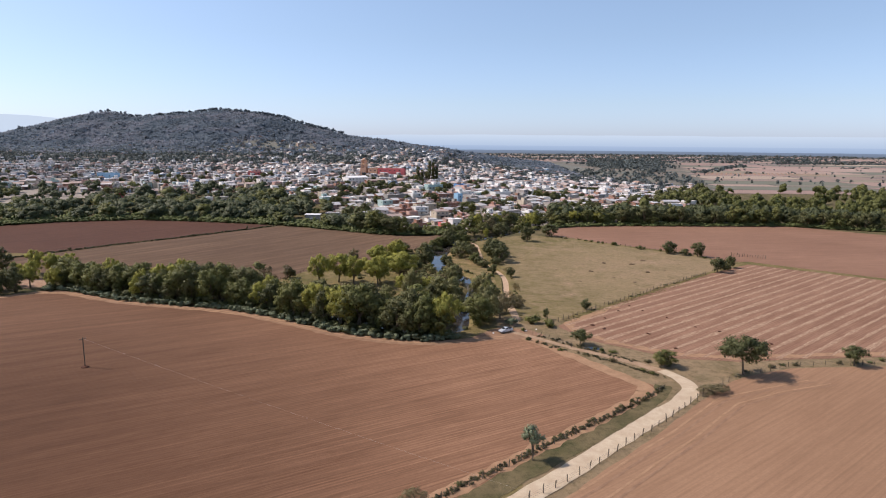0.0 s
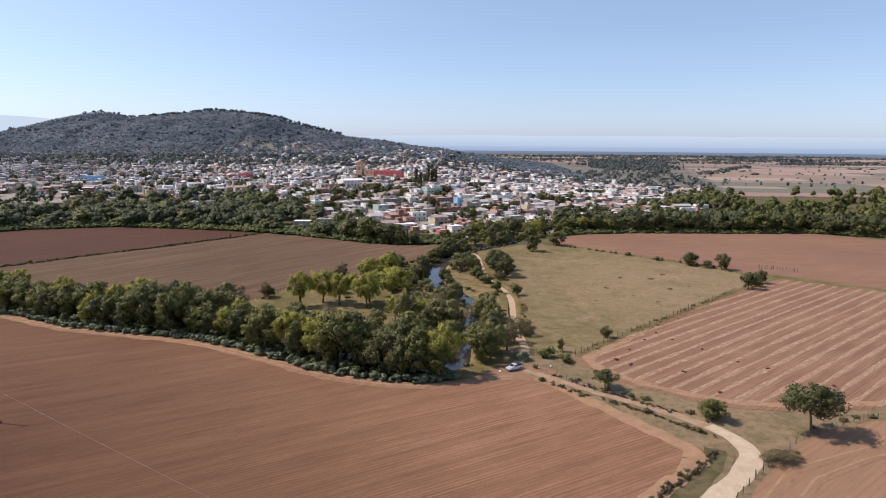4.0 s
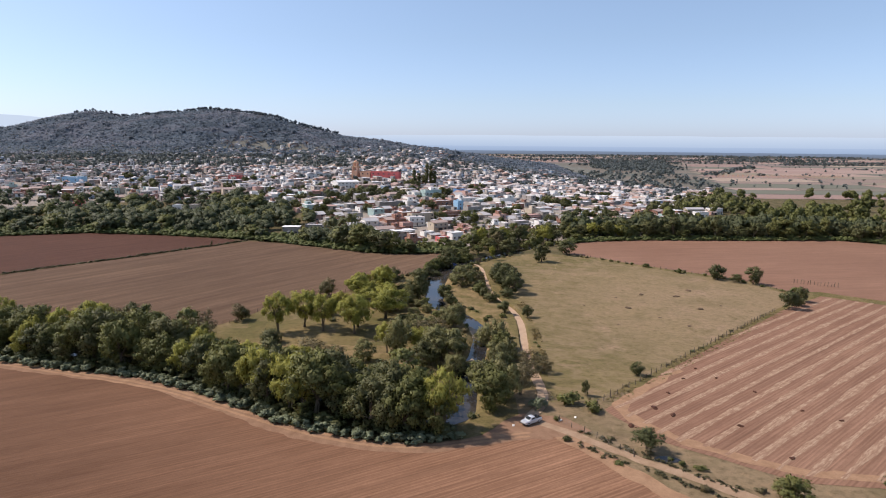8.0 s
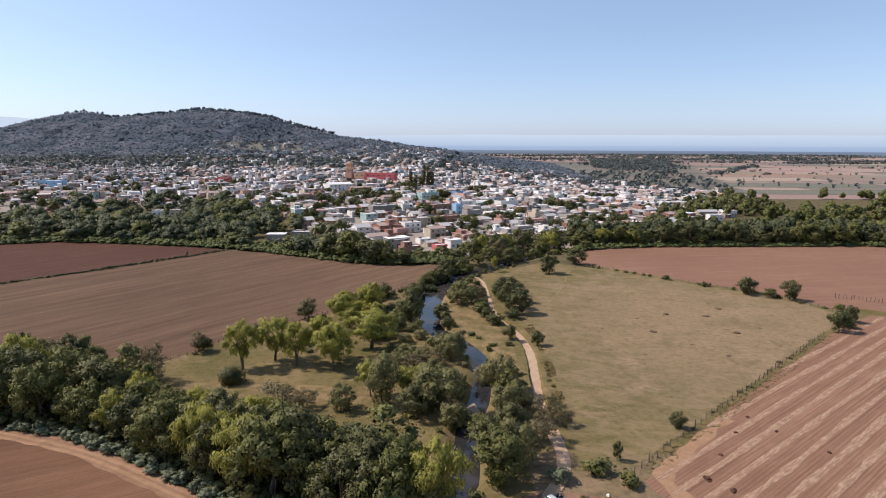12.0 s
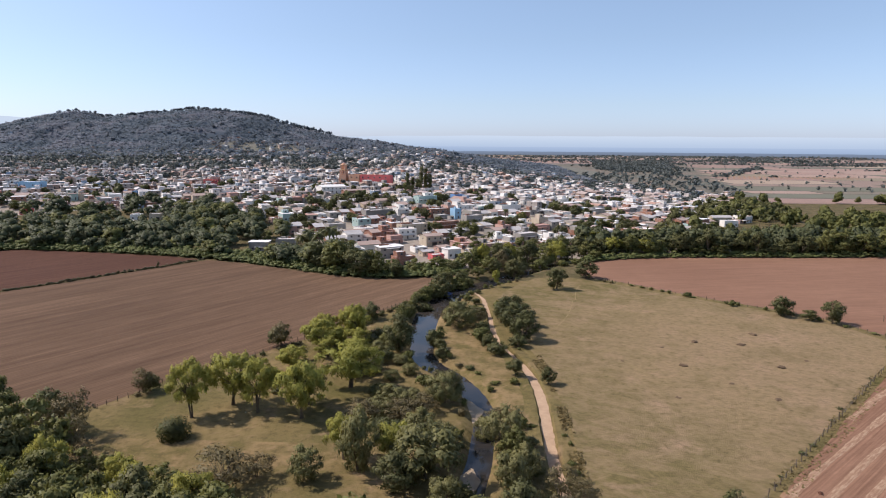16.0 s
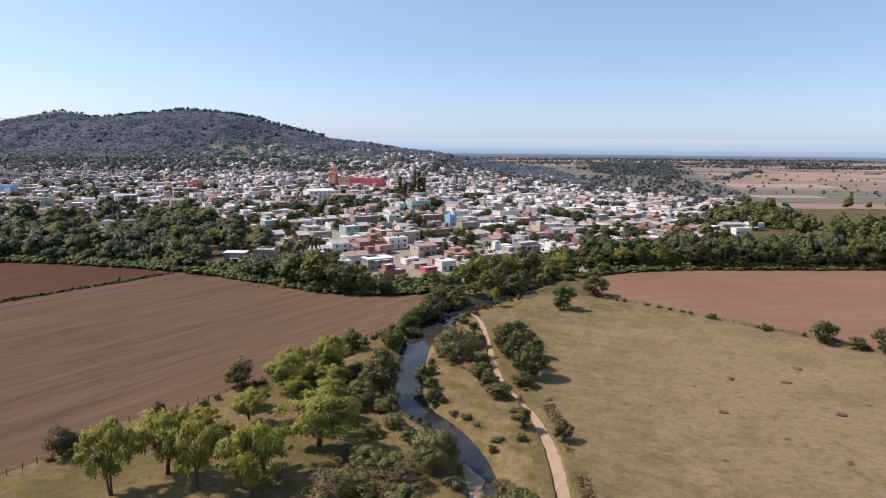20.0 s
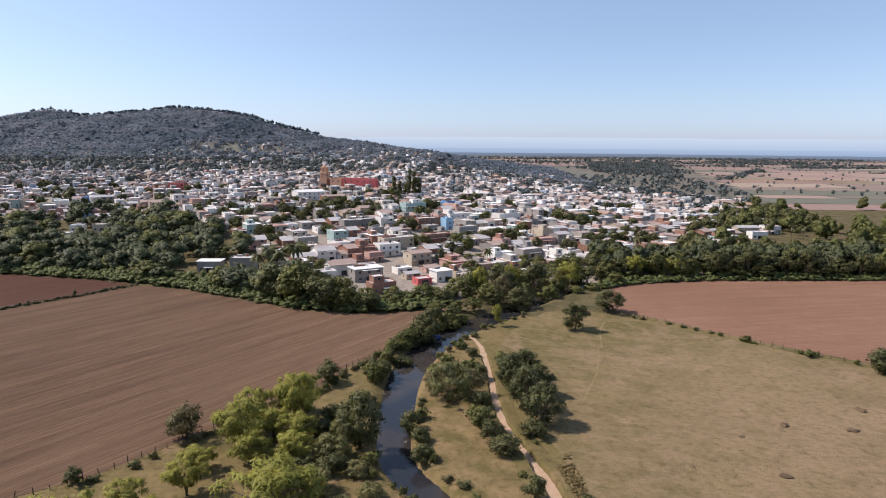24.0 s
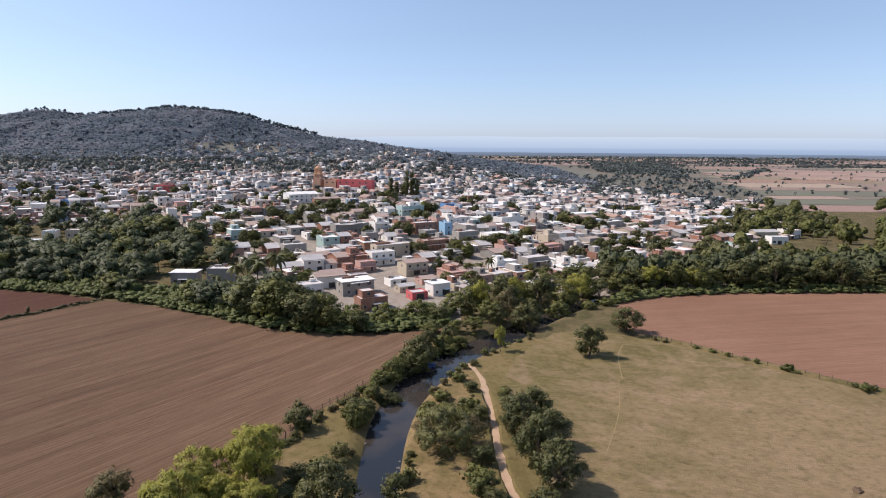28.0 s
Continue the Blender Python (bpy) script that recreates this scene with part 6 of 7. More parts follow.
house(-119, 480, 13.5, 9, 6.2, 4, GREYP, ROOFW, eave=0.5, label="rough shed with a pale sheet roof")
house(10, 507, 5.8, 6, 3.8, 35, OCHRE, ROOFG)
house(-22, 470, 9, 7, 3.2, 33, CREAM, ASBESTOS, gable=0.9, label="low house with a dusty tan sheet roof")
house(-27, 482, 10, 8, 3.4, 33, WHITE, ROOFW)
house(-14, 486, 9, 8, 3.2, 33, PINK, TILE, gable=1.0)
house(-60, 462, 11, 9, 5.6, 33, WHITE, ROOFG, label="tall white house with blank sunny side wall")
house(-58, 492, 12, 8, 3.8, 33, BRICK, TILE, gable=1.2)
house(22, 514, 16, 9, 5.2, 35, WHITE, ROOFW, label="white house with several small roof rooms", upper=(5, 5, -3, 1, WHITE))
house(38, 525, 17, 10, 5.4, 35, GREYP, ROOFG)
house(52, 519, 5.5, 7, 7.0, 35, WHITE, ROOFG)
house(61, 524, 10.5, 8, 5.0, 35, WHITE, ROOFG)
house(91, 520, 16.5, 9, 4.6, 35, WHITE, ROOFW, eave=0.8, label="white house with an open porch")
house(203, 614, 14, 9, 5.6, 8, WHITE, ROOFG)
house(204, 634, 20, 10, 6.4, 8, CREAM, ASBESTOS, gable=1.6)
house(-237, 554, 9.5, 8, 3.6, 10, WHITE, ROOFW)
house(-241, 574, 9, 9, 4.8, 10, WHITE, ROOFW)
house(-227, 575, 10, 9, 5.4, 10, CREAM, ROOFG)
house(-303, 684, 15, 11, 4.8, 4, BLUE, ROOFG, label="low deep blue building")
house(-261, 762, 18, 12, 7.4, 4, RED, ROOFR, label="tall red and pink building", upper=(10, 8, 4, 0, PINK))
house(259, 794, 15, 10, 8, 0, WHITE, ROOFW)
house(249, 887, 18, 12, 8.4, 0, WHITE, ROOFW)
house(78, 1036, 18, 12, 8, 0, WHITE, ROOFW)
house(94, 692, 32, 14, 6.4, 35, WHITE, ROOFW, label="wide white building with a shaded upper gallery", tank=True)
house(108, 656, 20, 11, 6.2, 35, GREYP, ROOFW)
house(35, 650, 25, 12, 6.4, 35, WHITE, ROOFW, upper=(9, 8, 5, 0, WHITE))
house(46, 819, 16, 10, 5, 35, PINK, ROOFR)
house(-8, 699, 13, 10, 6, 35, BLUE, ROOFG)
house(-14, 562, 20.5, 10, 5.8, 33, BRICK, TILE, label="long brown brick house with a pale roof")
house(4, 589, 17, 10, 6.2, 33, GREYP, ROOFG)
house(-2, 541, 15, 10, 4.2, 29, GREYP, ASBESTOS, gable=1.4)
house(57, 609, 19.5, 10, 3.6, 35, CREAM, TILE)
house(51, 564, 17.5, 10, 4.4, 35, PINK, ROOFR)
house(-418, 716, 26, 14, 9, 2, LIGHTBLUE, ROOFW, label="long light blue and white building")
house(-335, 590, 9, 8, 5, 2, RED, ROOFR)
house(-330, 562, 12, 9, 4.5, 2, WHITE, ROOFG)
house(-127, 712, 30, 18, 7.6, 35, WHITE, ROOFW, gable=2.0, label="large hall with a broad white roof")
house(-104, 700, 26, 8, 5.4, 35, BRICK, TILE, gable=1.2)

# the church
zc = float(lie(-112, 792))
church = tagged(new("church"), "orange church with an arched bell tower and red flank", "church")
church.matrix_basis = pose(-112, 792, zc + 1.2, 0, 0, -14)
child("nave", body_mesh(34, 13, 7.6, ORANGE, 0.6), church, pose(4, 4, 0))
child("roof", roof_mesh(34, 13, 7.6, ROOFR), church, pose(4, 4, 0))
child("flank_wall", body_mesh(34, 7, 8.0, RED, 0.5), church, pose(20, -6.1, 0), "long bright red side wall")
child("flank_roof", roof_mesh(34, 7, 8.0, ROOFR), church, pose(20, -6.1, 0))
child("front_wing", body_mesh(12, 7, 7.4, ORANGE, 0.5), church, pose(-4, -6.1, 0))
child("wing_roof", roof_mesh(12, 7, 7.4, ROOFR), church, pose(-4, -6.1, 0))
tower = child("bell_tower", body_mesh(7.4, 7.4, 8.2, ORANGE, 0.3), church, pose(-17.2, -6, 0))
for s, zb in ((3.3, 8.5), (2.7, 13.6)):
    for i in (-1, 1):
        for j in (-1, 1):
            child("pillar", box_mesh("pillar", 1.5, 1.5, 4.2, ORANGE, 0.08), tower, pose(i * (s - 0.75), j * (s - 0.75), zb))
    child("cornice", box_mesh("cornice", s * 2 + 0.6, s * 2 + 0.6, 0.9, OCHRE, 0.1), tower, pose(0, 0, zb + 4.2))
bm = bmesh.new()
tube(bm, [(0, 0, 0), (0, 0, 0.8), (0, 0, 1.6), (0, 0, 2.1)], [2.4, 2.1, 1.2, 0.15], 12)
child("cupola", bm_mesh(bm, "cupola", ORANGE), tower, pose(0, 0, 18.7))
for i in range(5):
    child("window", WINDOWS[1], church, pose(6 + i * 6.4, -9.6, 5.2))
for x in (-7, -1):
    child("window", WINDOWS[1], church, pose(x, -9.6, 5.0))
footprints += [(-128, 786, 10), (-112, 792, 12), (-96, 790, 12), (-82, 788, 12)]

# the rest of the houses, wall to wall round the blocks of a street grid
NEAR_WALLS = [WHITE, WHITE, WHITE, CREAM, GREYP, CREAM, BRICK, GREYP, CONCRETE, WHITE, PINK, CREAM, BRICK, GREYP, BRICK, WHITE, CONCRETE, PINK, TEAL]
NEAR_ROOFS = [ROOFW, ROOFG, ROOFW, ROOFR, TILE, ASBESTOS, ROOFW, ROOFG, TILE, ASBESTOS, ROOFG]
STREET = radians(33)
# squares and gardens with tall trees
GARDENS = [(-91, 670), (-59, 724), (26, 566), (-34, 594), (3, 541), (-121, 630), (150, 752), (113, 562), (79, 656), (-104, 640), (-74, 662), (41, 702), (94, 643), (-115, 563), (-21, 676)]
footprints += [(x, y, 6.0) for x, y in GARDENS]
far_boxes = []
trees_in_town = []
lots = []


def town_edge(y):
    """West and east ends of the town at a distance."""
    return (float(np.interp(y, [450, 490, 520, 560, 600, 622, 650, 690], [-45, -90, -110, -125, -180, -410, -560, -1200])),
            float(np.interp(y, [450, 500, 560, 640, 760, 900, 1050, 1200], [5, 60, 150, 225, 285, 320, 290, 180])))


def taken(x, y, r):
    return any((x - a) ** 2 + (y - b) ** 2 < (q + r) ** 2 for a, b, q in footprints)


def built_up(x, y):
    """How likely a lot has a house: gardens and woods take over up the slope."""
    if y > 925 and x < -0.2 * (y - 65):
        return 0.3 if y < 1000 else 0.13
    c = 0.92 if y < 720 else 0.88 if y < 925 else 0.5 if y < 1080 else 0.32
    return c * (0.72 if x > 180 else 1)


for bu in range(-14, 14):
    for bv in range(-8, 30):
        shift = 17.0 * (bv % 3)
        u0, v0 = bu * 88.0 + shift, bv * 46.0
        for side in (0, 1):
            u = u0
            while u < u0 + 78:
                w = rng.uniform(5.5, 10.0)
                d = rng.uniform(8.0, 15.0)
                v = v0 + (1.2 * rng.random() + d / 2 if side == 0 else 38 - 1.2 * rng.random() - d / 2)
                uc = u + w / 2
                u += w + rng.choice((0.05, 0.05, 0.05, 0.6, 2.5))
                x, y = uc * math.cos(STREET) - v * math.sin(STREET), 600 + uc * math.sin(STREET) + v * math.cos(STREET)
                lo, hi = town_edge(y)
                if not 452 < y < 1330 or not lo < x < hi or (x < -120 and y < 560) or (y < 484 and -40 < x < -5) or x < -0.95 * y + 20:
                    continue
                if taken(x, y, max(w, d) * 0.42):
                    continue
                yard = v + (1 if side == 0 else -1) * (d / 2 + 4)
                gx_, gy_ = uc * math.cos(STREET) - yard * math.sin(STREET), 600 + uc * math.sin(STREET) + yard * math.cos(STREET)
                if rng.random() > built_up(x, y):
                    trees_in_town += [(x, y)] + ([(gx_, gy_)] if rng.random() < 0.5 else [])
                    continue
                if rng.random() < 0.24 and not taken(gx_, gy_, 3):
                    trees_in_town.append((gx_, gy_))
                elif rng.random() < 0.75 and not taken(gx_, gy_, 3):
                    far_boxes.append((gx_, gy_, w * rng.uniform(0.5, 0.9), rng.uniform(3, 5.5), rng.uniform(2.2, 2.9), STREET, rng.uniform(0.5, 1)))
                lots.append((y, x, w, d))
lots.sort()
for made, (y, x, w, d) in enumerate(lots):
    h = rng.choice((2.7, 2.9, 3.0, 3.2, 3.4, 5.2, 5.6, 3.0, 3.1, 2.8, 5.8, 4.0)) if y < 1000 else rng.choice((2.7, 3.0, 3.4, 4.0, 5.8))
    if made < 290:
        wall, roof = rng.choice(NEAR_WALLS), rng.choice(NEAR_ROOFS)
        g = rng.uniform(1.0, 1.7) if roof in (TILE, ASBESTOS) and rng.random() < 0.8 else 0.0
        up = (w * 0.45, d * 0.5, rng.uniform(-1.0, 1.0), 1.0, rng.choice((wall, GREYP, BRICK))) if g == 0 and rng.random() < 0.35 else None
        house(x, y, w, d, h, 33 + rng.uniform(-2, 2), wall, roof, g, 0.0 if g or rng.random() < 0.75 else 0.35, up, rng.random() < 0.25, size=1.0)
    else:
        far_boxes.append((x, y, w, d, h, STREET + radians(rng.uniform(-3, 3)), rng.random()))


def far_town(name, boxes, label):
    """Far houses, each with walls, parapet, roof and openings as boxes painted shade-dark, joined."""
    v, f, m = [], [], []

    def add(c, s, z, w0, w1, d0, d1, z0, z1, mat):
        b = len(v)
        for zq in (z0, z1):
            for px, py in ((w0, d0), (w1, d0), (w1, d1), (w0, d1)):
                v.append((c[0] + px * s[0] - py * s[1], c[1] + px * s[1] + py * s[0], z + zq))
        for q in ((4, 5, 6, 7), (0, 1, 5, 4), (1, 2, 6, 5), (2, 3, 7, 6), (3, 0, 4, 7)):
            f.append(tuple(b + i for i in q))
            m.append(mat)

    zs = ground_z(np.array([b[0] for b in boxes]), np.array([b[1] for b in boxes]))
    for (x, y, w, d, h, a, q), z in zip(boxes, zs):
        cs = (math.cos(a), math.sin(a))
        z = float(z)
        add((x, y), cs, z, -w / 2, w / 2, -d / 2, d / 2, -3, h, 0)
        if 0.5 < q < 0.78:
            # two tiled slopes meeting in a ridge
            b = len(v)
            rise = 0.22 * w
            for px, py, pz in ((-w / 2 - 0.4, -d / 2 - 0.4, h - 0.1), (0, -d / 2 - 0.4, h + rise), (w / 2 + 0.4, -d / 2 - 0.4, h - 0.1), (-w / 2 - 0.4, d / 2 + 0.4, h - 0.1), (0, d / 2 + 0.4, h + rise), (w / 2 + 0.4, d / 2 + 0.4, h - 0.1)):
                v.append((x + px * cs[0] - py * cs[1], y + px * cs[1] + py * cs[0], z + pz))
            for fq in ((0, 1, 4, 3), (1, 2, 5, 4), (0, 2, 1), (3, 4, 5)):
                f.append(tuple(b + i for i in fq))
                m.append(3)
        else:
            o = 0.3 if q < 0.3 else -0.22
            add((x, y), cs, z, -w / 2 - o, w / 2 + o, -d / 2 - o, d / 2 + o, h, h + (0.25 if o > 0 else 0.05), 1)
            if o < 0:
                for e0, e1, g0, g1 in ((-w / 2, w / 2, -d / 2, -d / 2 + 0.2), (-w / 2, w / 2, d / 2 - 0.2, d / 2), (-w / 2, -w / 2 + 0.2, -d / 2 + 0.2, d / 2 - 0.2), (w / 2 - 0.2, w / 2, -d / 2 + 0.2, d / 2 - 0.2)):
                    add((x, y), cs, z, e0, e1, g0, g1, h, h + 0.45, 0)
        if q < 0.26 or q > 0.93:
            add((x, y), cs, z, -w * 0.1, w * 0.4, -d * 0.3, d * 0.35, h + 0.3, h + 2.8, 0)
            add((x, y), cs, z, -w * 0.12, w * 0.42, -d * 0.32, d * 0.37, h + 2.8, h + 3.0, 1)
        if 0.12 < q < 0.4:
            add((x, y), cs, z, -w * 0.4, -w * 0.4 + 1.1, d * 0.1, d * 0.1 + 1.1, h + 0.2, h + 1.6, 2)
        if 0.3 < q < 0.62:
            add((x, y), cs, z, -w * 0.45, w * 0.3, -d / 2 - 1.8, -d / 2 - 0.05, min(h, 2.5), min(h, 2.5) + 0.15, 1)
        n = max(1, int(w / 3.5))
        for s in range(max(1, int(h / 2.8))):
            for i in range(n):
                px = -w / 2 + w * (i + 0.5) / n
                ww = 0.5 + 0.45 * ((q * 97 + i * 3 + s) % 1)
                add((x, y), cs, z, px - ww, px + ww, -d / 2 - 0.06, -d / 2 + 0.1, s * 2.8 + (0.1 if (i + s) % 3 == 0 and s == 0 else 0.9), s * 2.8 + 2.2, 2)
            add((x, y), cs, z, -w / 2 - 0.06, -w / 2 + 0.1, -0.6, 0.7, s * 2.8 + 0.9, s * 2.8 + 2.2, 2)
    return tagged(new(name, mesh_of(name, v, f, [WALLS_FAR, ROOFS_FAR, SHADE_AND_TANK, TILES_FAR], m)), label, "houses", kind="stuff")


for i in range(420):
    x = rng.uniform(-1000, 40)
    y = rng.uniform(1150, 1440)
    if rng.random() < (1.0 if -500 < x < -40 else 0.14):
        far_boxes.append((x, y, rng.uniform(7, 12), rng.uniform(7, 11), rng.uniform(3.5, 6.5), radians(rng.uniform(-10, 40)), rng.random()))
for x, y, w in ((-683, 1390, 11), (-470, 1480, 9), (-455, 1500, 8), (-500, 1470, 10), (-430, 1490, 9), (-480, 1440, 12), (-410, 1430, 10), (-350, 1490, 9), (-990, 1420, 14), (-1010, 1400, 12), (-960, 1430, 9), (-330, 1410, 10)):
    far_boxes.append((x, y, w, 9, 4.5, 0.1, 0.2))
far_town("town_houses", far_boxes, "pale flat-roofed houses crowding the town and lower hillside")

# trees and palms among the houses
def palm_meshes(seed):
    r = random.Random(seed)
    bm = bmesh.new()
    bend = r.uniform(-0.8, 0.8)
    tube(bm, [(0, 0, -0.5), (bend * 0.3, 0, 3.5), (bend, 0.2, 7.5), (bend * 1.2, 0.2, 9.0)], [0.26, 0.2, 0.16, 0.13], 7)
    trunk = bm_mesh(bm, "trunk", BARK)
    v, f = [], []
    for k in range(17):
        a, lift = k * 2.39996, r.uniform(-0.25, 1.1)
        ln = r.uniform(2.8, 3.9)
        prev = None
        for i in range(7):
            t = i / 6
            rr = ln * (t - 0.12 * t * t * (lift < 0.3))
            z = 9.0 + lift * ln * t * 0.75 - ln * 0.62 * t * t * (1.5 - lift * 0.5)
            x, y = bend * 1.2 + math.cos(a) * rr, 0.2 + math.sin(a) * rr
            wd = 0.55 * math.sin(math.pi * min(1, t * 0.85 + 0.12)) + 0.04
            b = len(v)
            v += [(x - math.sin(a) * wd, y + math.cos(a) * wd, z - wd * 0.5), (x, y, z), (x + math.sin(a) * wd, y - math.cos(a) * wd, z - wd * 0.5)]
            if prev is not None:
                f += [(prev, b, b + 1, prev + 1), (prev + 1, b + 1, b + 2, prev + 2)]
            prev = b
    return trunk, mesh_of("fronds", v, f, LEAF_DARK)


PALMS = [palm_meshes(s) for s in (1, 2)]


def palm(x, y, h):
    root = tagged(new("palm_tree"), "coconut palm with arching dark fronds", "palm", "palms of the town")
    t, fr = PALMS[rng.randrange(2)]
    root.matrix_basis = pose(x, y, float(lie(x, y)), 0, 0, rng.uniform(0, 360)) @ Matrix.Diagonal((h / 9.5, h / 9.5, h / 9.5, 1))
    child("trunk", t, root)
    child("fronds", fr, root)


for x, y, h in ((-86, 468, 14), (-90, 462, 12), (-81, 460, 13), (-77, 470, 15), (-84, 452, 9), (-73, 458, 9), (-128, 500, 10), (-116, 512, 10), (-96, 455, 9), (-140, 498, 9), (10, 492, 8), (14, 498, 9), (101, 537, 10), (106, 530, 8), (-100, 632, 12), (-106, 636, 11), (-92, 640, 11), (30, 600, 9), (232, 610, 10), (228, 618, 9), (-58, 640, 10), (120, 700, 12)):
    palm(x, y, h)
CYPRESS = [make_tree("cypress", 401, 20, 4.6, 0.03, LEAF_DARK, 1500, (0.5, 0.9), 0.8, 0.3, 26, 1, "tall dark cypress behind the houses")]
KINDS["cypress"] = CYPRESS
for x, y, h, w in ((-58, 748, 20, 5), (-45, 748, 28, 5), (-40.5, 752, 26, 5.5), (-36.5, 750, 20, 5), (-54, 756, 15, 5), (-49, 754, 13, 6)):
    plant("cypress", x, y, h, w, "cypresses by the church", z=float(lie(x, y)))
for k, x, y, h, w in (("dark", -62, 648, 9, 12), ("mid", -30, 640, 9, 8), ("dark", -100, 640, 9, 14), ("dark", -88, 645, 8, 12), ("dark", -20, 578, 6, 8), ("mid", 5, 500, 7, 9), ("dark", 15, 565, 8, 12), ("dark", 27, 570, 8, 11), ("dark", 38, 566, 7, 10), ("mid", 75, 510, 8, 11), ("dark", 84, 505, 9, 11), ("dark", 62, 545, 7, 10), ("mid", -5, 488, 5, 7), ("dark", 110, 530, 9, 11), ("mid", 122, 520, 9, 10), ("dark", -95, 500, 9, 11), ("dark", -70, 480, 8, 10), ("mid", -65, 470, 9, 10)):
    plant(k, x, y, h, w, "trees among the houses", z=float(lie(x, y)))
for x, y in GARDENS:
    for k in range(4):
        tx, ty = x + rng.uniform(-6, 6), y + rng.uniform(-4, 4)
        plant(rng.choice(("dark", "dark", "mid")), tx, ty, rng.uniform(6.5, 10), rng.uniform(8, 11), "trees among the houses", z=float(lie(tx, ty)))
near_t = [p for p in trees_in_town if p[1] < 640][:80]
far_t = [p for p in trees_in_town if p not in near_t]
for x, y in near_t:
    plant(rng.choice(("dark", "open", "mid")), x, y, rng.uniform(5, 9), rng.uniform(7, 11), "trees among the houses", z=float(lie(x, y)))
for i in range(230):
    x, y = rng.uniform(-950, 300), rng.uniform(560, 1000)
    if x < 0.26 * y + 60 and noise.noise((x * 0.02, y * 0.02, 8.0)) > -0.1:
        far_t.append((x, y))
for i in range(1150):
    x, y = rng.uniform(-1050, 120), rng.uniform(970, 1340)
    if rng.random() < (1.0 if x < -0.30 * (y - 65) or y > 1100 else 0.45):
        far_t.append((x, y))
fz = ground_z(np.array([p[0] for p in far_t]), np.array([p[1] for p in far_t]))
town_t = [(x, y, float(z), h, h * 1.25) for (x, y), z, h in zip(far_t, fz, nrng.uniform(4.5, 8.5, len(far_t)))]
scatter("town_trees", [t for t in town_t if t[1] < 760], LEAF_DARK, 70, (0.23, 0.23), "dark green trees between the houses", 341)
# upper trees use the leaf colour with haze painted in
scatter("upper_town_trees", [t for t in town_t if t[1] >= 760], LEAF_FAR_HAZY, 26, (0.32, 0.32), "green trees in the upper town, paled by painted haze", 343, lift=0.5)
pts = []
for i in range(260):
    x = rng.uniform(120, 300)
    y = 500 + (x - 110) * 1.5 + rng.gauss(0, 38)
    if y > 500 and not any((x - a) ** 2 + (y - b) ** 2 < (r + 4) ** 2 for a, b, r in footprints) and not (165 < x < 240 and 560 < y < 650):
        h = rng.uniform(6, 12)
        pts.append((x, y, float(lie(x, y)), h, h * rng.uniform(0.9, 1.2)))
scatter("town_side_woods", pts, LEAF_DARK, 240, (0.14, 0.17), "dark woods beside the town", 351)


# ---- fences ----
def post_mesh(h, seed):
    r = random.Random(seed)
    bm = bmesh.new()
    tube(bm, [(0, 0, -0.3), (r.uniform(-0.04, 0.04), 0.02, h * 0.5), (r.uniform(-0.1, 0.1), r.uniform(-0.06, 0.06), h)], [0.11, 0.095, 0.08], 6)
    return bm_mesh(bm, "post", POST)


POSTS = [post_mesh(h, i) for i, h in enumerate((1.35, 1.5, 1.6, 1.25))]
WIRE_M = paint("fence_wire", (0.18, 0.17, 0.16), 0.6, 0.3, metal=0.5)


def fence(line, step, label, wires=True, scale=1.0):
    root = tagged(new("fence"), label, "fence", "wire fences between the fields")
    x0, y0 = line[0]
    root.location = (x0, y0, 0)
    pts = along(line, step)
    for x, y, a in pts:
        child("post", POSTS[rng.randrange(4)], root, pose(x - x0 + rng.uniform(-0.15, 0.15), y - y0 + rng.uniform(-0.15, 0.15), 0, rng.uniform(-5, 5), rng.uniform(-5, 5), rng.uniform(0, 360)) @ Matrix.Scale(scale * rng.uniform(0.85, 1.15), 4))
    for hgt in (0.45, 0.85, 1.2) if wires else ():
        bm = bmesh.new()
        tube(bm, [(x - x0, y - y0, hgt + rng.uniform(-0.04, 0.04)) for x, y, a in pts], [0.013] * len(pts), 3)
        child("wire", bm_mesh(bm, "wire", WIRE_M), root)
    return root


fence([(-2, 85), (13.5, 99), (22, 106.5), (34, 119), (43, 128), (55, 141.5), (60.5, 147.5)], 3.3, "leaning wooden posts along the gravel road", scale=1.15)
fence([(-12, 88), (0, 100), (10, 109.5), (17, 116.5), (31, 129.5), (46, 144), (51, 150)], 3.4, "wooden fence posts in the weedy verge", scale=1.05)
fence([(31, 206), (53, 230), (81, 260), (116, 297)], 3.0, "wire fence between pasture and harvested field", scale=1.1)
fence([(-85, 260.5), (-78.5, 270), (-75, 284), (-67, 290), (-57, 304), (-47, 318), (-34, 335), (-31, 347), (-22, 365), (-18, 381)], 2.6, "wooden fence along the fallow field", scale=1.05)
fence([(135, 326), (129, 344), (117, 357), (101, 371), (92, 380), (82, 389), (73, 400), (62, 409), (53, 416)], 3.2, "wire fence between pasture and red field")
fence([(64, 150), (70, 156.5), (78, 162), (91, 168.5), (118, 171.5), (160, 175)], 3.6, "wire fence beside the shade tree")
fence([(148, 347), (155, 344), (163, 339)], 1.3, "short pen of close-set posts", wires=False, scale=1.3)
fence([(33, 181), (26, 190), (20, 196)], 3.2, "wire fence beside the dirt track")

# ---- the pole in the ploughed field and its line ----
CABLE = paint("bare_aluminium_cable", (0.42, 0.36, 0.31), 0.6, 0.1)
pole = tagged(new("utility_pole"), "dark wooden utility pole in the ploughed field", "pole")
pole.matrix_basis = pose(-100, 155.5, 0.05, 0, 0, -30)
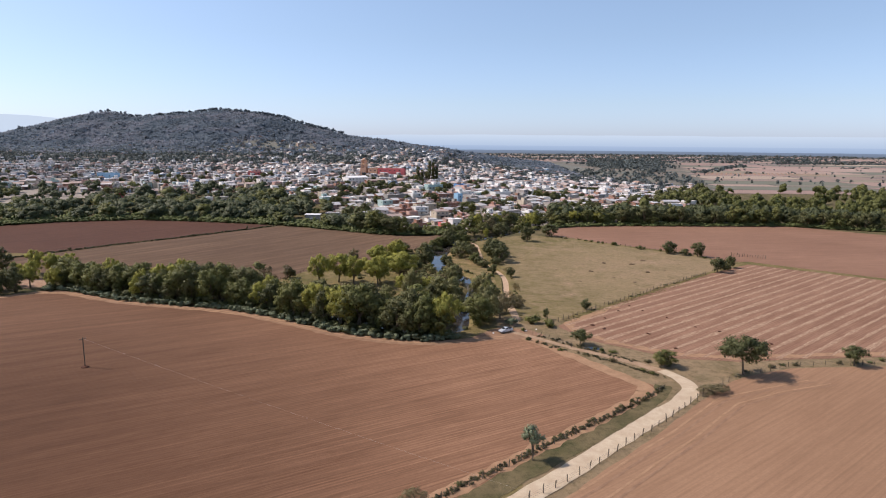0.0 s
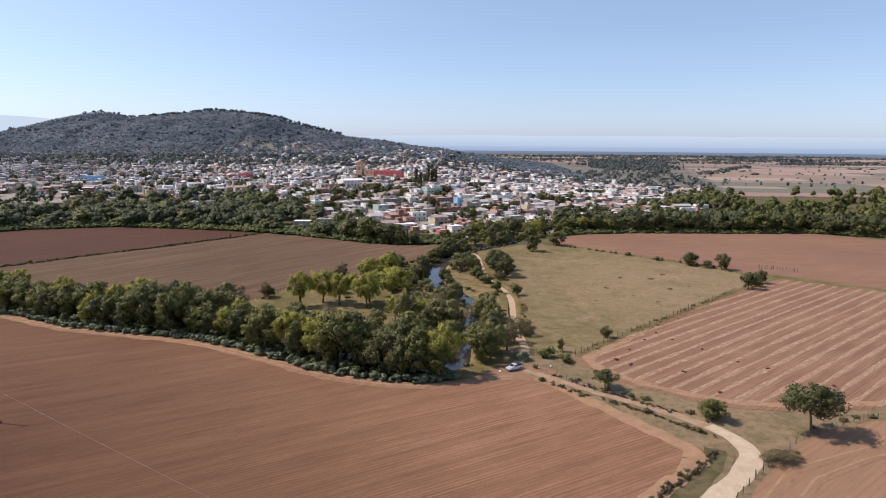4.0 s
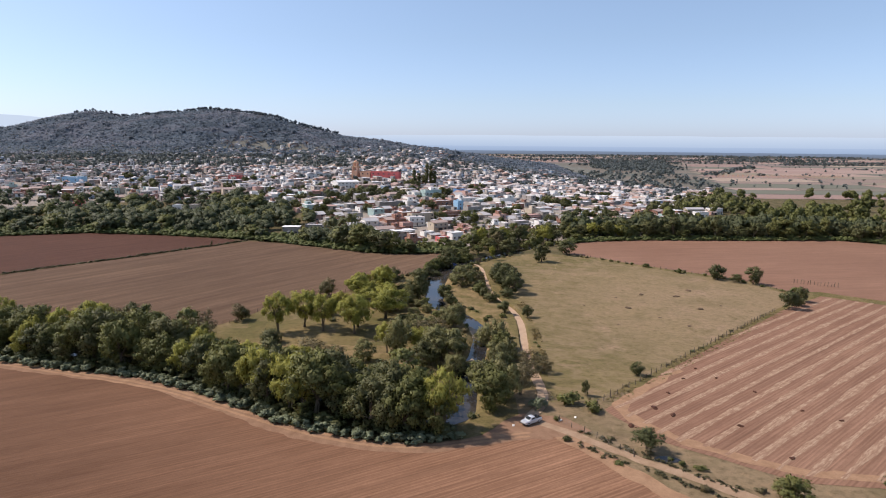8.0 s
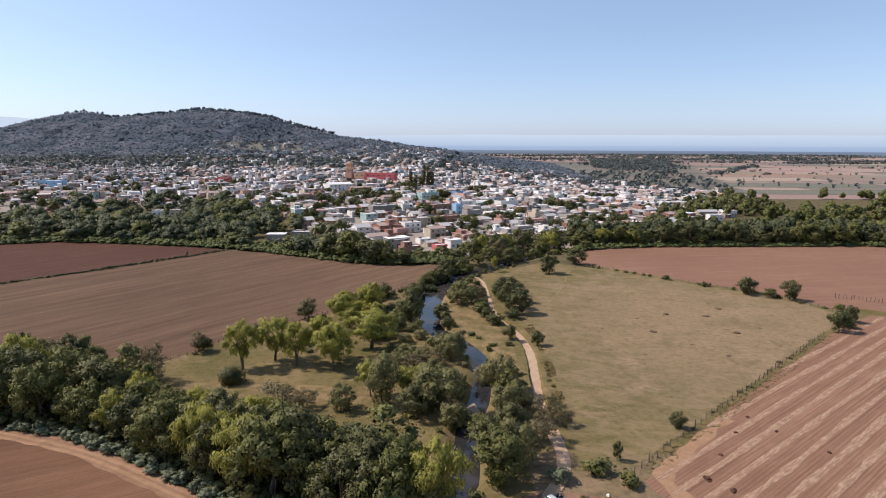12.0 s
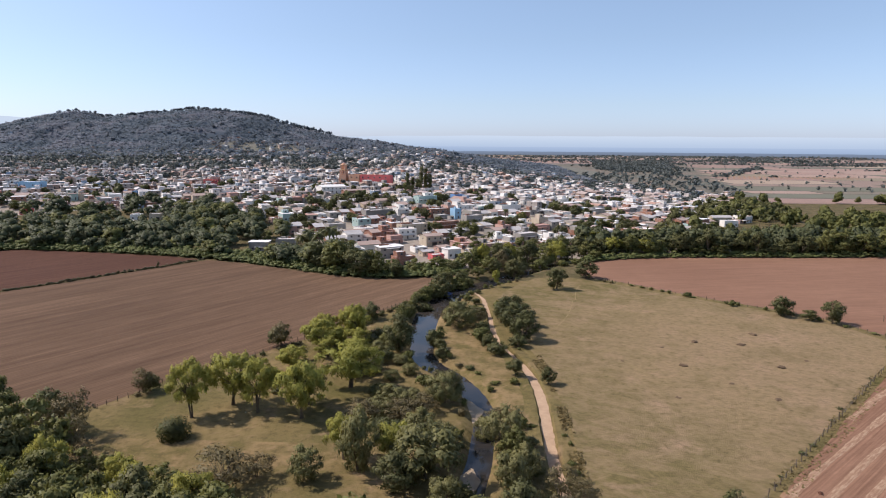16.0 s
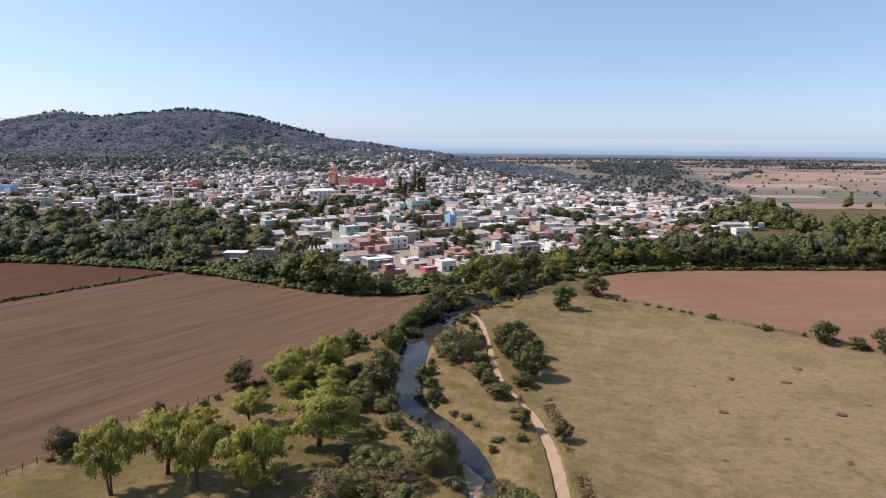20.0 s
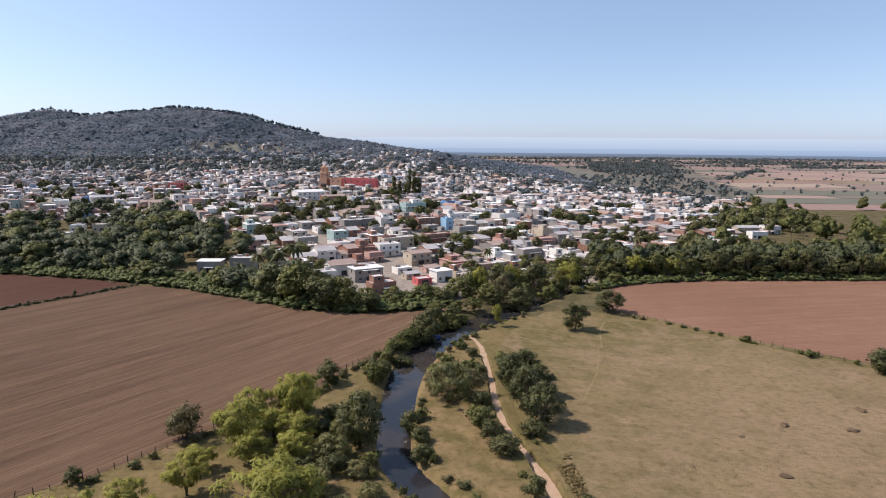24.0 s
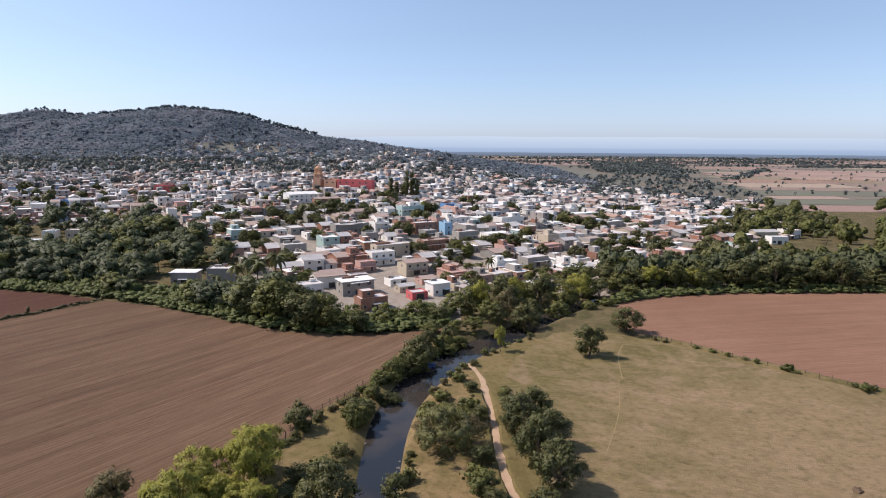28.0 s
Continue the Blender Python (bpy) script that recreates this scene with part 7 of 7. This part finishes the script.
bm = bmesh.new()
tube(bm, [(0, 0, -0.6), (0, 0, 4), (0.03, 0, 8.3)], [0.17, 0.15, 0.12], 8)
child("shaft", bm_mesh(bm, "shaft", POST), pole)
bm = bmesh.new()
add_box(bm, -0.06, 0.06, -0.95, 0.95, 7.7, 7.85, 0, 0.015)
child("crossarm", bm_mesh(bm, "crossarm", POST), pole)
for s in (-0.8, 0.8):
    bm = bmesh.new()
    tube(bm, [(0, s, 7.85), (0, s, 7.95), (0, s, 8.1)], [0.05, 0.08, 0.04], 6)
    child("insulator", bm_mesh(bm, "insulator", CONCRETE), pole)
bm = bmesh.new()
mound = bmesh.ops.create_icosphere(bm, subdivisions=2, radius=1.0)
for v in bm.verts:
    v.co = Vector((v.co.x * 1.1, v.co.y * 1.0, max(-0.1, v.co.z * 0.45 + 0.1 * noise.noise(v.co * 2.0))))
child("earth_mound", bm_mesh(bm, "earth_mound", SOIL_D), pole, None, "small heap of dark earth at the foot")
bm = bmesh.new()
line = [(-100 + 200 * t, 155.5 - 118 * t, 8.0 - 6.0 * t * (1 - t)) for t in [i / 40 for i in range(41)]]
tube(bm, line, [0.012] * len(line), 3)
tagged(new("power_line", bm_mesh(bm, "power_line", CABLE)), "thin power line crossing the ploughed field", "cable")


# ---- the cars ----
def car(x, y, z, yaw, paint_mat, label, pickup=True):
    root = tagged(new("pickup_truck" if pickup else "jeep"), label, "car")
    root.matrix_basis = pose(x, y, z, 0, 0, yaw)

    def loft(name, secs, mat, parent, lab=""):
        """Sections along the car: x, half width, z low, z high."""
        bm = bmesh.new()
        rings = []
        for sx, hw, z0, z1 in secs:
            c = min(0.14, (z1 - z0) * 0.3)
            rings.append([bm.verts.new((sx, yy_, zz_)) for yy_, zz_ in ((-hw, z0), (-hw, z1 - c), (-hw + c, z1), (hw - c, z1), (hw, z1 - c), (hw, z0))])
        for a, b in zip(rings, rings[1:]):
            for i in range(6):
                bm.faces.new((a[i], a[(i + 1) % 6], b[(i + 1) % 6], b[i]))
        bm.faces.new(rings[0])
        bm.faces.new(rings[-1][::-1])
        bmesh.ops.recalc_face_normals(bm, faces=bm.faces[:])
        return child(name, bm_mesh(bm, name, mat), parent, None, lab)

    body = loft("body", [(-2.5, 0.86, 0.45, 1.02), (-2.4, 0.9, 0.4, 1.08), (0.3, 0.92, 0.38, 1.08), (1.2, 0.91, 0.38, 1.06), (2.1, 0.88, 0.42, 0.98), (2.45, 0.8, 0.48, 0.86)], paint_mat, root)
    loft("cabin", [(-0.75, 0.8, 1.06, 1.12), (-0.5, 0.74, 1.06, 1.62), (0.3, 0.74, 1.06, 1.66), (0.45, 0.74, 1.06, 1.62), (1.2, 0.8, 1.04, 1.10)], paint_mat, root)
    bm = bmesh.new()
    q = [bm.verts.new(p) for p in ((1.12, -0.66, 1.16), (1.12, 0.66, 1.16), (0.54, 0.6, 1.59), (0.54, -0.6, 1.59))]
    bm.faces.new(q)
    child("windscreen", bm_mesh(bm, "windscreen", GLASS), root, pose(0.03, 0, 0.03))
    bm = bmesh.new()
    q = [bm.verts.new(p) for p in ((-0.72, 0.6, 1.16), (-0.72, -0.6, 1.16), (-0.54, -0.58, 1.56), (-0.54, 0.58, 1.56))]
    bm.faces.new(q)
    child("rear_window", bm_mesh(bm, "rear_window", GLASS), root, pose(-0.03, 0, 0.01))
    for s in (-1, 1):
        bm = bmesh.new()
        add_box(bm, -0.45, 0.55, s * 0.755 - 0.02, s * 0.755 + 0.02, 1.14, 1.52, 0)
        child("side_window", bm_mesh(bm, "side_window", GLASS), root)
        bm = bmesh.new()
        add_box(bm, 2.34, 2.44, s * 0.62 - 0.16, s * 0.62 + 0.16, 0.66, 0.82, 0, 0.02)
        child("headlight", bm_mesh(bm, "headlight", GLASS), root)
        bm = bmesh.new()
        add_box(bm, 0.8, 0.95, s * 0.98 - 0.09, s * 0.98 + 0.09, 1.08, 1.22, 0, 0.02)
        child("mirror", bm_mesh(bm, "mirror", paint_mat), root)
        for wx in (-1.55, 1.5):
            bm = bmesh.new()
            tube(bm, [(wx, s * 0.72, 0.36), (wx, s * 0.74, 0.36), (wx, s * 0.92, 0.36), (wx, s * 0.94, 0.36)], [0.3, 0.36, 0.36, 0.3], 14)
            wheel = child("wheel", bm_mesh(bm, "wheel", RUBBER), root)
            bm = bmesh.new()
            tube(bm, [(wx, s * 0.93, 0.36), (wx, s * 0.955, 0.36)], [0.2, 0.17], 10)
            child("rim", bm_mesh(bm, "rim", SILVER), wheel)
    bm = bmesh.new()
    add_box(bm, 2.4, 2.55, -0.8, 0.8, 0.42, 0.6, 0, 0.03)
    child("bumper", bm_mesh(bm, "bumper", IRON), root)
    bm = bmesh.new()
    add_box(bm, -2.38, -0.85, -0.76, 0.76, 1.085, 1.09, 0)
    child("load_bed", bm_mesh(bm, "load_bed", RUBBER), root, None, "dark open load bed")
    if pickup:
        for i, (bx, by, bw) in enumerate(((-1.9, 0.2, 0.5), (-1.2, -0.25, 0.45), (-1.6, -0.3, 0.35))):
            child("sack", box_mesh("sack", bw, bw * 0.8, 0.35, TANK, 0.08), root, pose(bx, by, 1.09, 0, 0, 20 * i))
    return root


car(14.2, 195.0, 0.09, 218, SILVER, "silver pickup truck parked at the field's corner")
car(-7.2, 381.5, -1.5, 60, NAVY, "blue off-road car standing in the shallow river", False)


# ---- small things on the ground ----
def lump(x, y, w, d, h, mat, name, label, category, seed):
    r = random.Random(seed)
    bm = bmesh.new()
    bmesh.ops.create_icosphere(bm, subdivisions=2, radius=1.0)
    for v in bm.verts:
        k = 1 + 0.6 * noise.noise(v.co * 1.9 + Vector((seed, 0, 0)))
        v.co = Vector((v.co.x * w / 2 * k, v.co.y * d / 2 * k, max(-0.1, v.co.z * h * k)))
    ob = tagged(new(name, bm_mesh(bm, name, mat)), label, category)
    ob.matrix_basis = pose(x, y, lz(x, y) + 0.05, 0, 0, r.uniform(0, 180))
    return ob


for i, (x, y, w) in enumerate(((61, 297, 2.2), (85.5, 317, 2.4), (88, 297, 2.2), (60, 313, 1.4), (72, 319, 2.2), (94, 328, 2.6), (52, 274, 1.4), (76, 274, 1.8), (69, 284, 1.5), (98, 303, 1.4), (45, 300, 1.2))):
    tagged(lump(x, y, w * 1.15, w * 0.8, 0.5 if w > 2 else 0.2, MOUND, "earth_mound", "low brown mound on the pasture", "mound", i), group="mounds on the pasture")
for i, (x, y, w) in enumerate(((44, 205, 2.4), (47, 201, 1.8), (50, 214, 1.2), (57, 224, 1.0), (63, 232, 1.3), (66, 225, 1.0), (60, 196, 1.5), (36, 195, 2.0), (72, 216, 1.1), (84, 200, 1.4), (95, 188, 1.6), (64, 182, 1.5), (78, 205, 1.0))):
    tagged(lump(x, y, w, w * 0.6, 0.35, SOIL_D, "clod_heap", "dark heap of straw and earth between straw rows", "heap", 40 + i), group="heaps on the harvested field")
for i in range(14):
    y = rng.uniform(290, 378)
    s = rng.choice((-1, 1))
    half = float(np.interp(y, [r[0] for r in RIVER_HALF], [r[1] for r in RIVER_HALF]))
    k = int(np.argmin(np.abs(RIV[:, 1] - y)))
    w = rng.uniform(0.5, 1.3)
    ob = lump(RIV[k, 0] + s * (half - rng.uniform(-0.6, 0.8)), y, w, w * 0.8, w * 0.4, BOULDER, "boulder", "grey boulder at the water's edge", "rock", 70 + i)
    ob.location.z = -1.5
    tagged(ob, group="boulders in the river")
for x, y, w, d, a in ((1.6, 266, 5.5, 15, 8), (0.6, 234, 4.5, 12, -6)):
    ob = lump(x, y, w, d, 0.75, SAND, "sand_bar", "pale sand bar beside the river", "sand bar", int(y))
    ob.matrix_basis = pose(x, y, -1.45, 0, 0, a)
for i, (x, y) in enumerate(((10.2, 193.5), (21, 196.8), (24.5, 198.5))):
    lump(x, y, 0.9, 0.6, 0.3, WHITE, "rubbish_bag", "pale rubbish bag on the ground", "rubbish", 120 + i)
# worn paths on the pasture
for line, wd in (([(44, 372), (47, 390), (52, 402)], 0.14), ([(30, 330), (38, 350), (43, 372)], 0.10)):
    ribbon("footpath", rounded(line, 2), wd, FOOTPATH, 0.065, "faint trodden path across the pasture", "path", 0.15)

# tufts of grass
def tufts(name, poly, n, mat, h, label, seed):
    rand = np.random.default_rng(seed)
    xs = [p[0] for p in poly]
    ys = [p[1] for p in poly]
    pts = [(x, y) for x, y in zip(rand.uniform(min(xs), max(xs), n), rand.uniform(min(ys), max(ys), n)) if inside(x, y, poly) and noise.noise((x * 0.09, y * 0.09, seed)) + 0.4 * noise.noise((x * 0.5, y * 0.5, seed)) > -0.05]
    p = np.array(pts)
    m = len(p)
    z = land(p[:, 0], p[:, 1]) + 0.03
    t = rand.uniform(0, 6.28, m)
    hw, hh_ = rand.uniform(0.10, 0.34, m), h * rand.uniform(0.5, 1.4, m)
    dx, dy = np.cos(t) * hw, np.sin(t) * hw
    lean = np.stack([-np.sin(t), np.cos(t)], 1) * (rand.uniform(0.25, 0.8, m) * hw * 2.2)[:, None]
    v = np.stack([np.stack([p[:, 0] - dx, p[:, 1] - dy, z], 1), np.stack([p[:, 0] + dx, p[:, 1] + dy, z], 1), np.stack([p[:, 0] + dx * 1.2 + lean[:, 0], p[:, 1] + dy * 1.2 + lean[:, 1], z + hh_], 1), np.stack([p[:, 0] - dx * 1.2 + lean[:, 0], p[:, 1] - dy * 1.2 + lean[:, 1], z + hh_ * 0.8], 1)], 1).reshape(-1, 3)
    return tagged(new(name, mesh_of(name, v, np.arange(4 * m).reshape(m, 4), mat)), label, "grass", kind="stuff")


TUFT_OLIVE = leaf("tuft_olive", (0.145, 0.115, 0.040), (0.25, 0.19, 0.075), (0.27, 0.19, 0.085), 0.35)
tufts("fence_grass", [(29, 206), (52, 231), (80, 261), (115, 298), (118, 294), (83, 257), (55, 227), (32, 203)], 16000, TUFT_OLIVE, 0.16, "strip of green grass along the fence", 10)
tufts("lane_grass", [(20, 228), (20.5, 250), (21.5, 275), (20.5, 290), (18, 302), (22, 304), (24, 280), (23.5, 250), (23, 228)], 7000, TUFT_OLIVE, 0.25, "long grass between lane and pasture", 12)

for name in list(KINDS):
    for src in KINDS[name]:
        for ob in list(src.children_recursive) + [src]:
            bpy.data.objects.remove(ob)
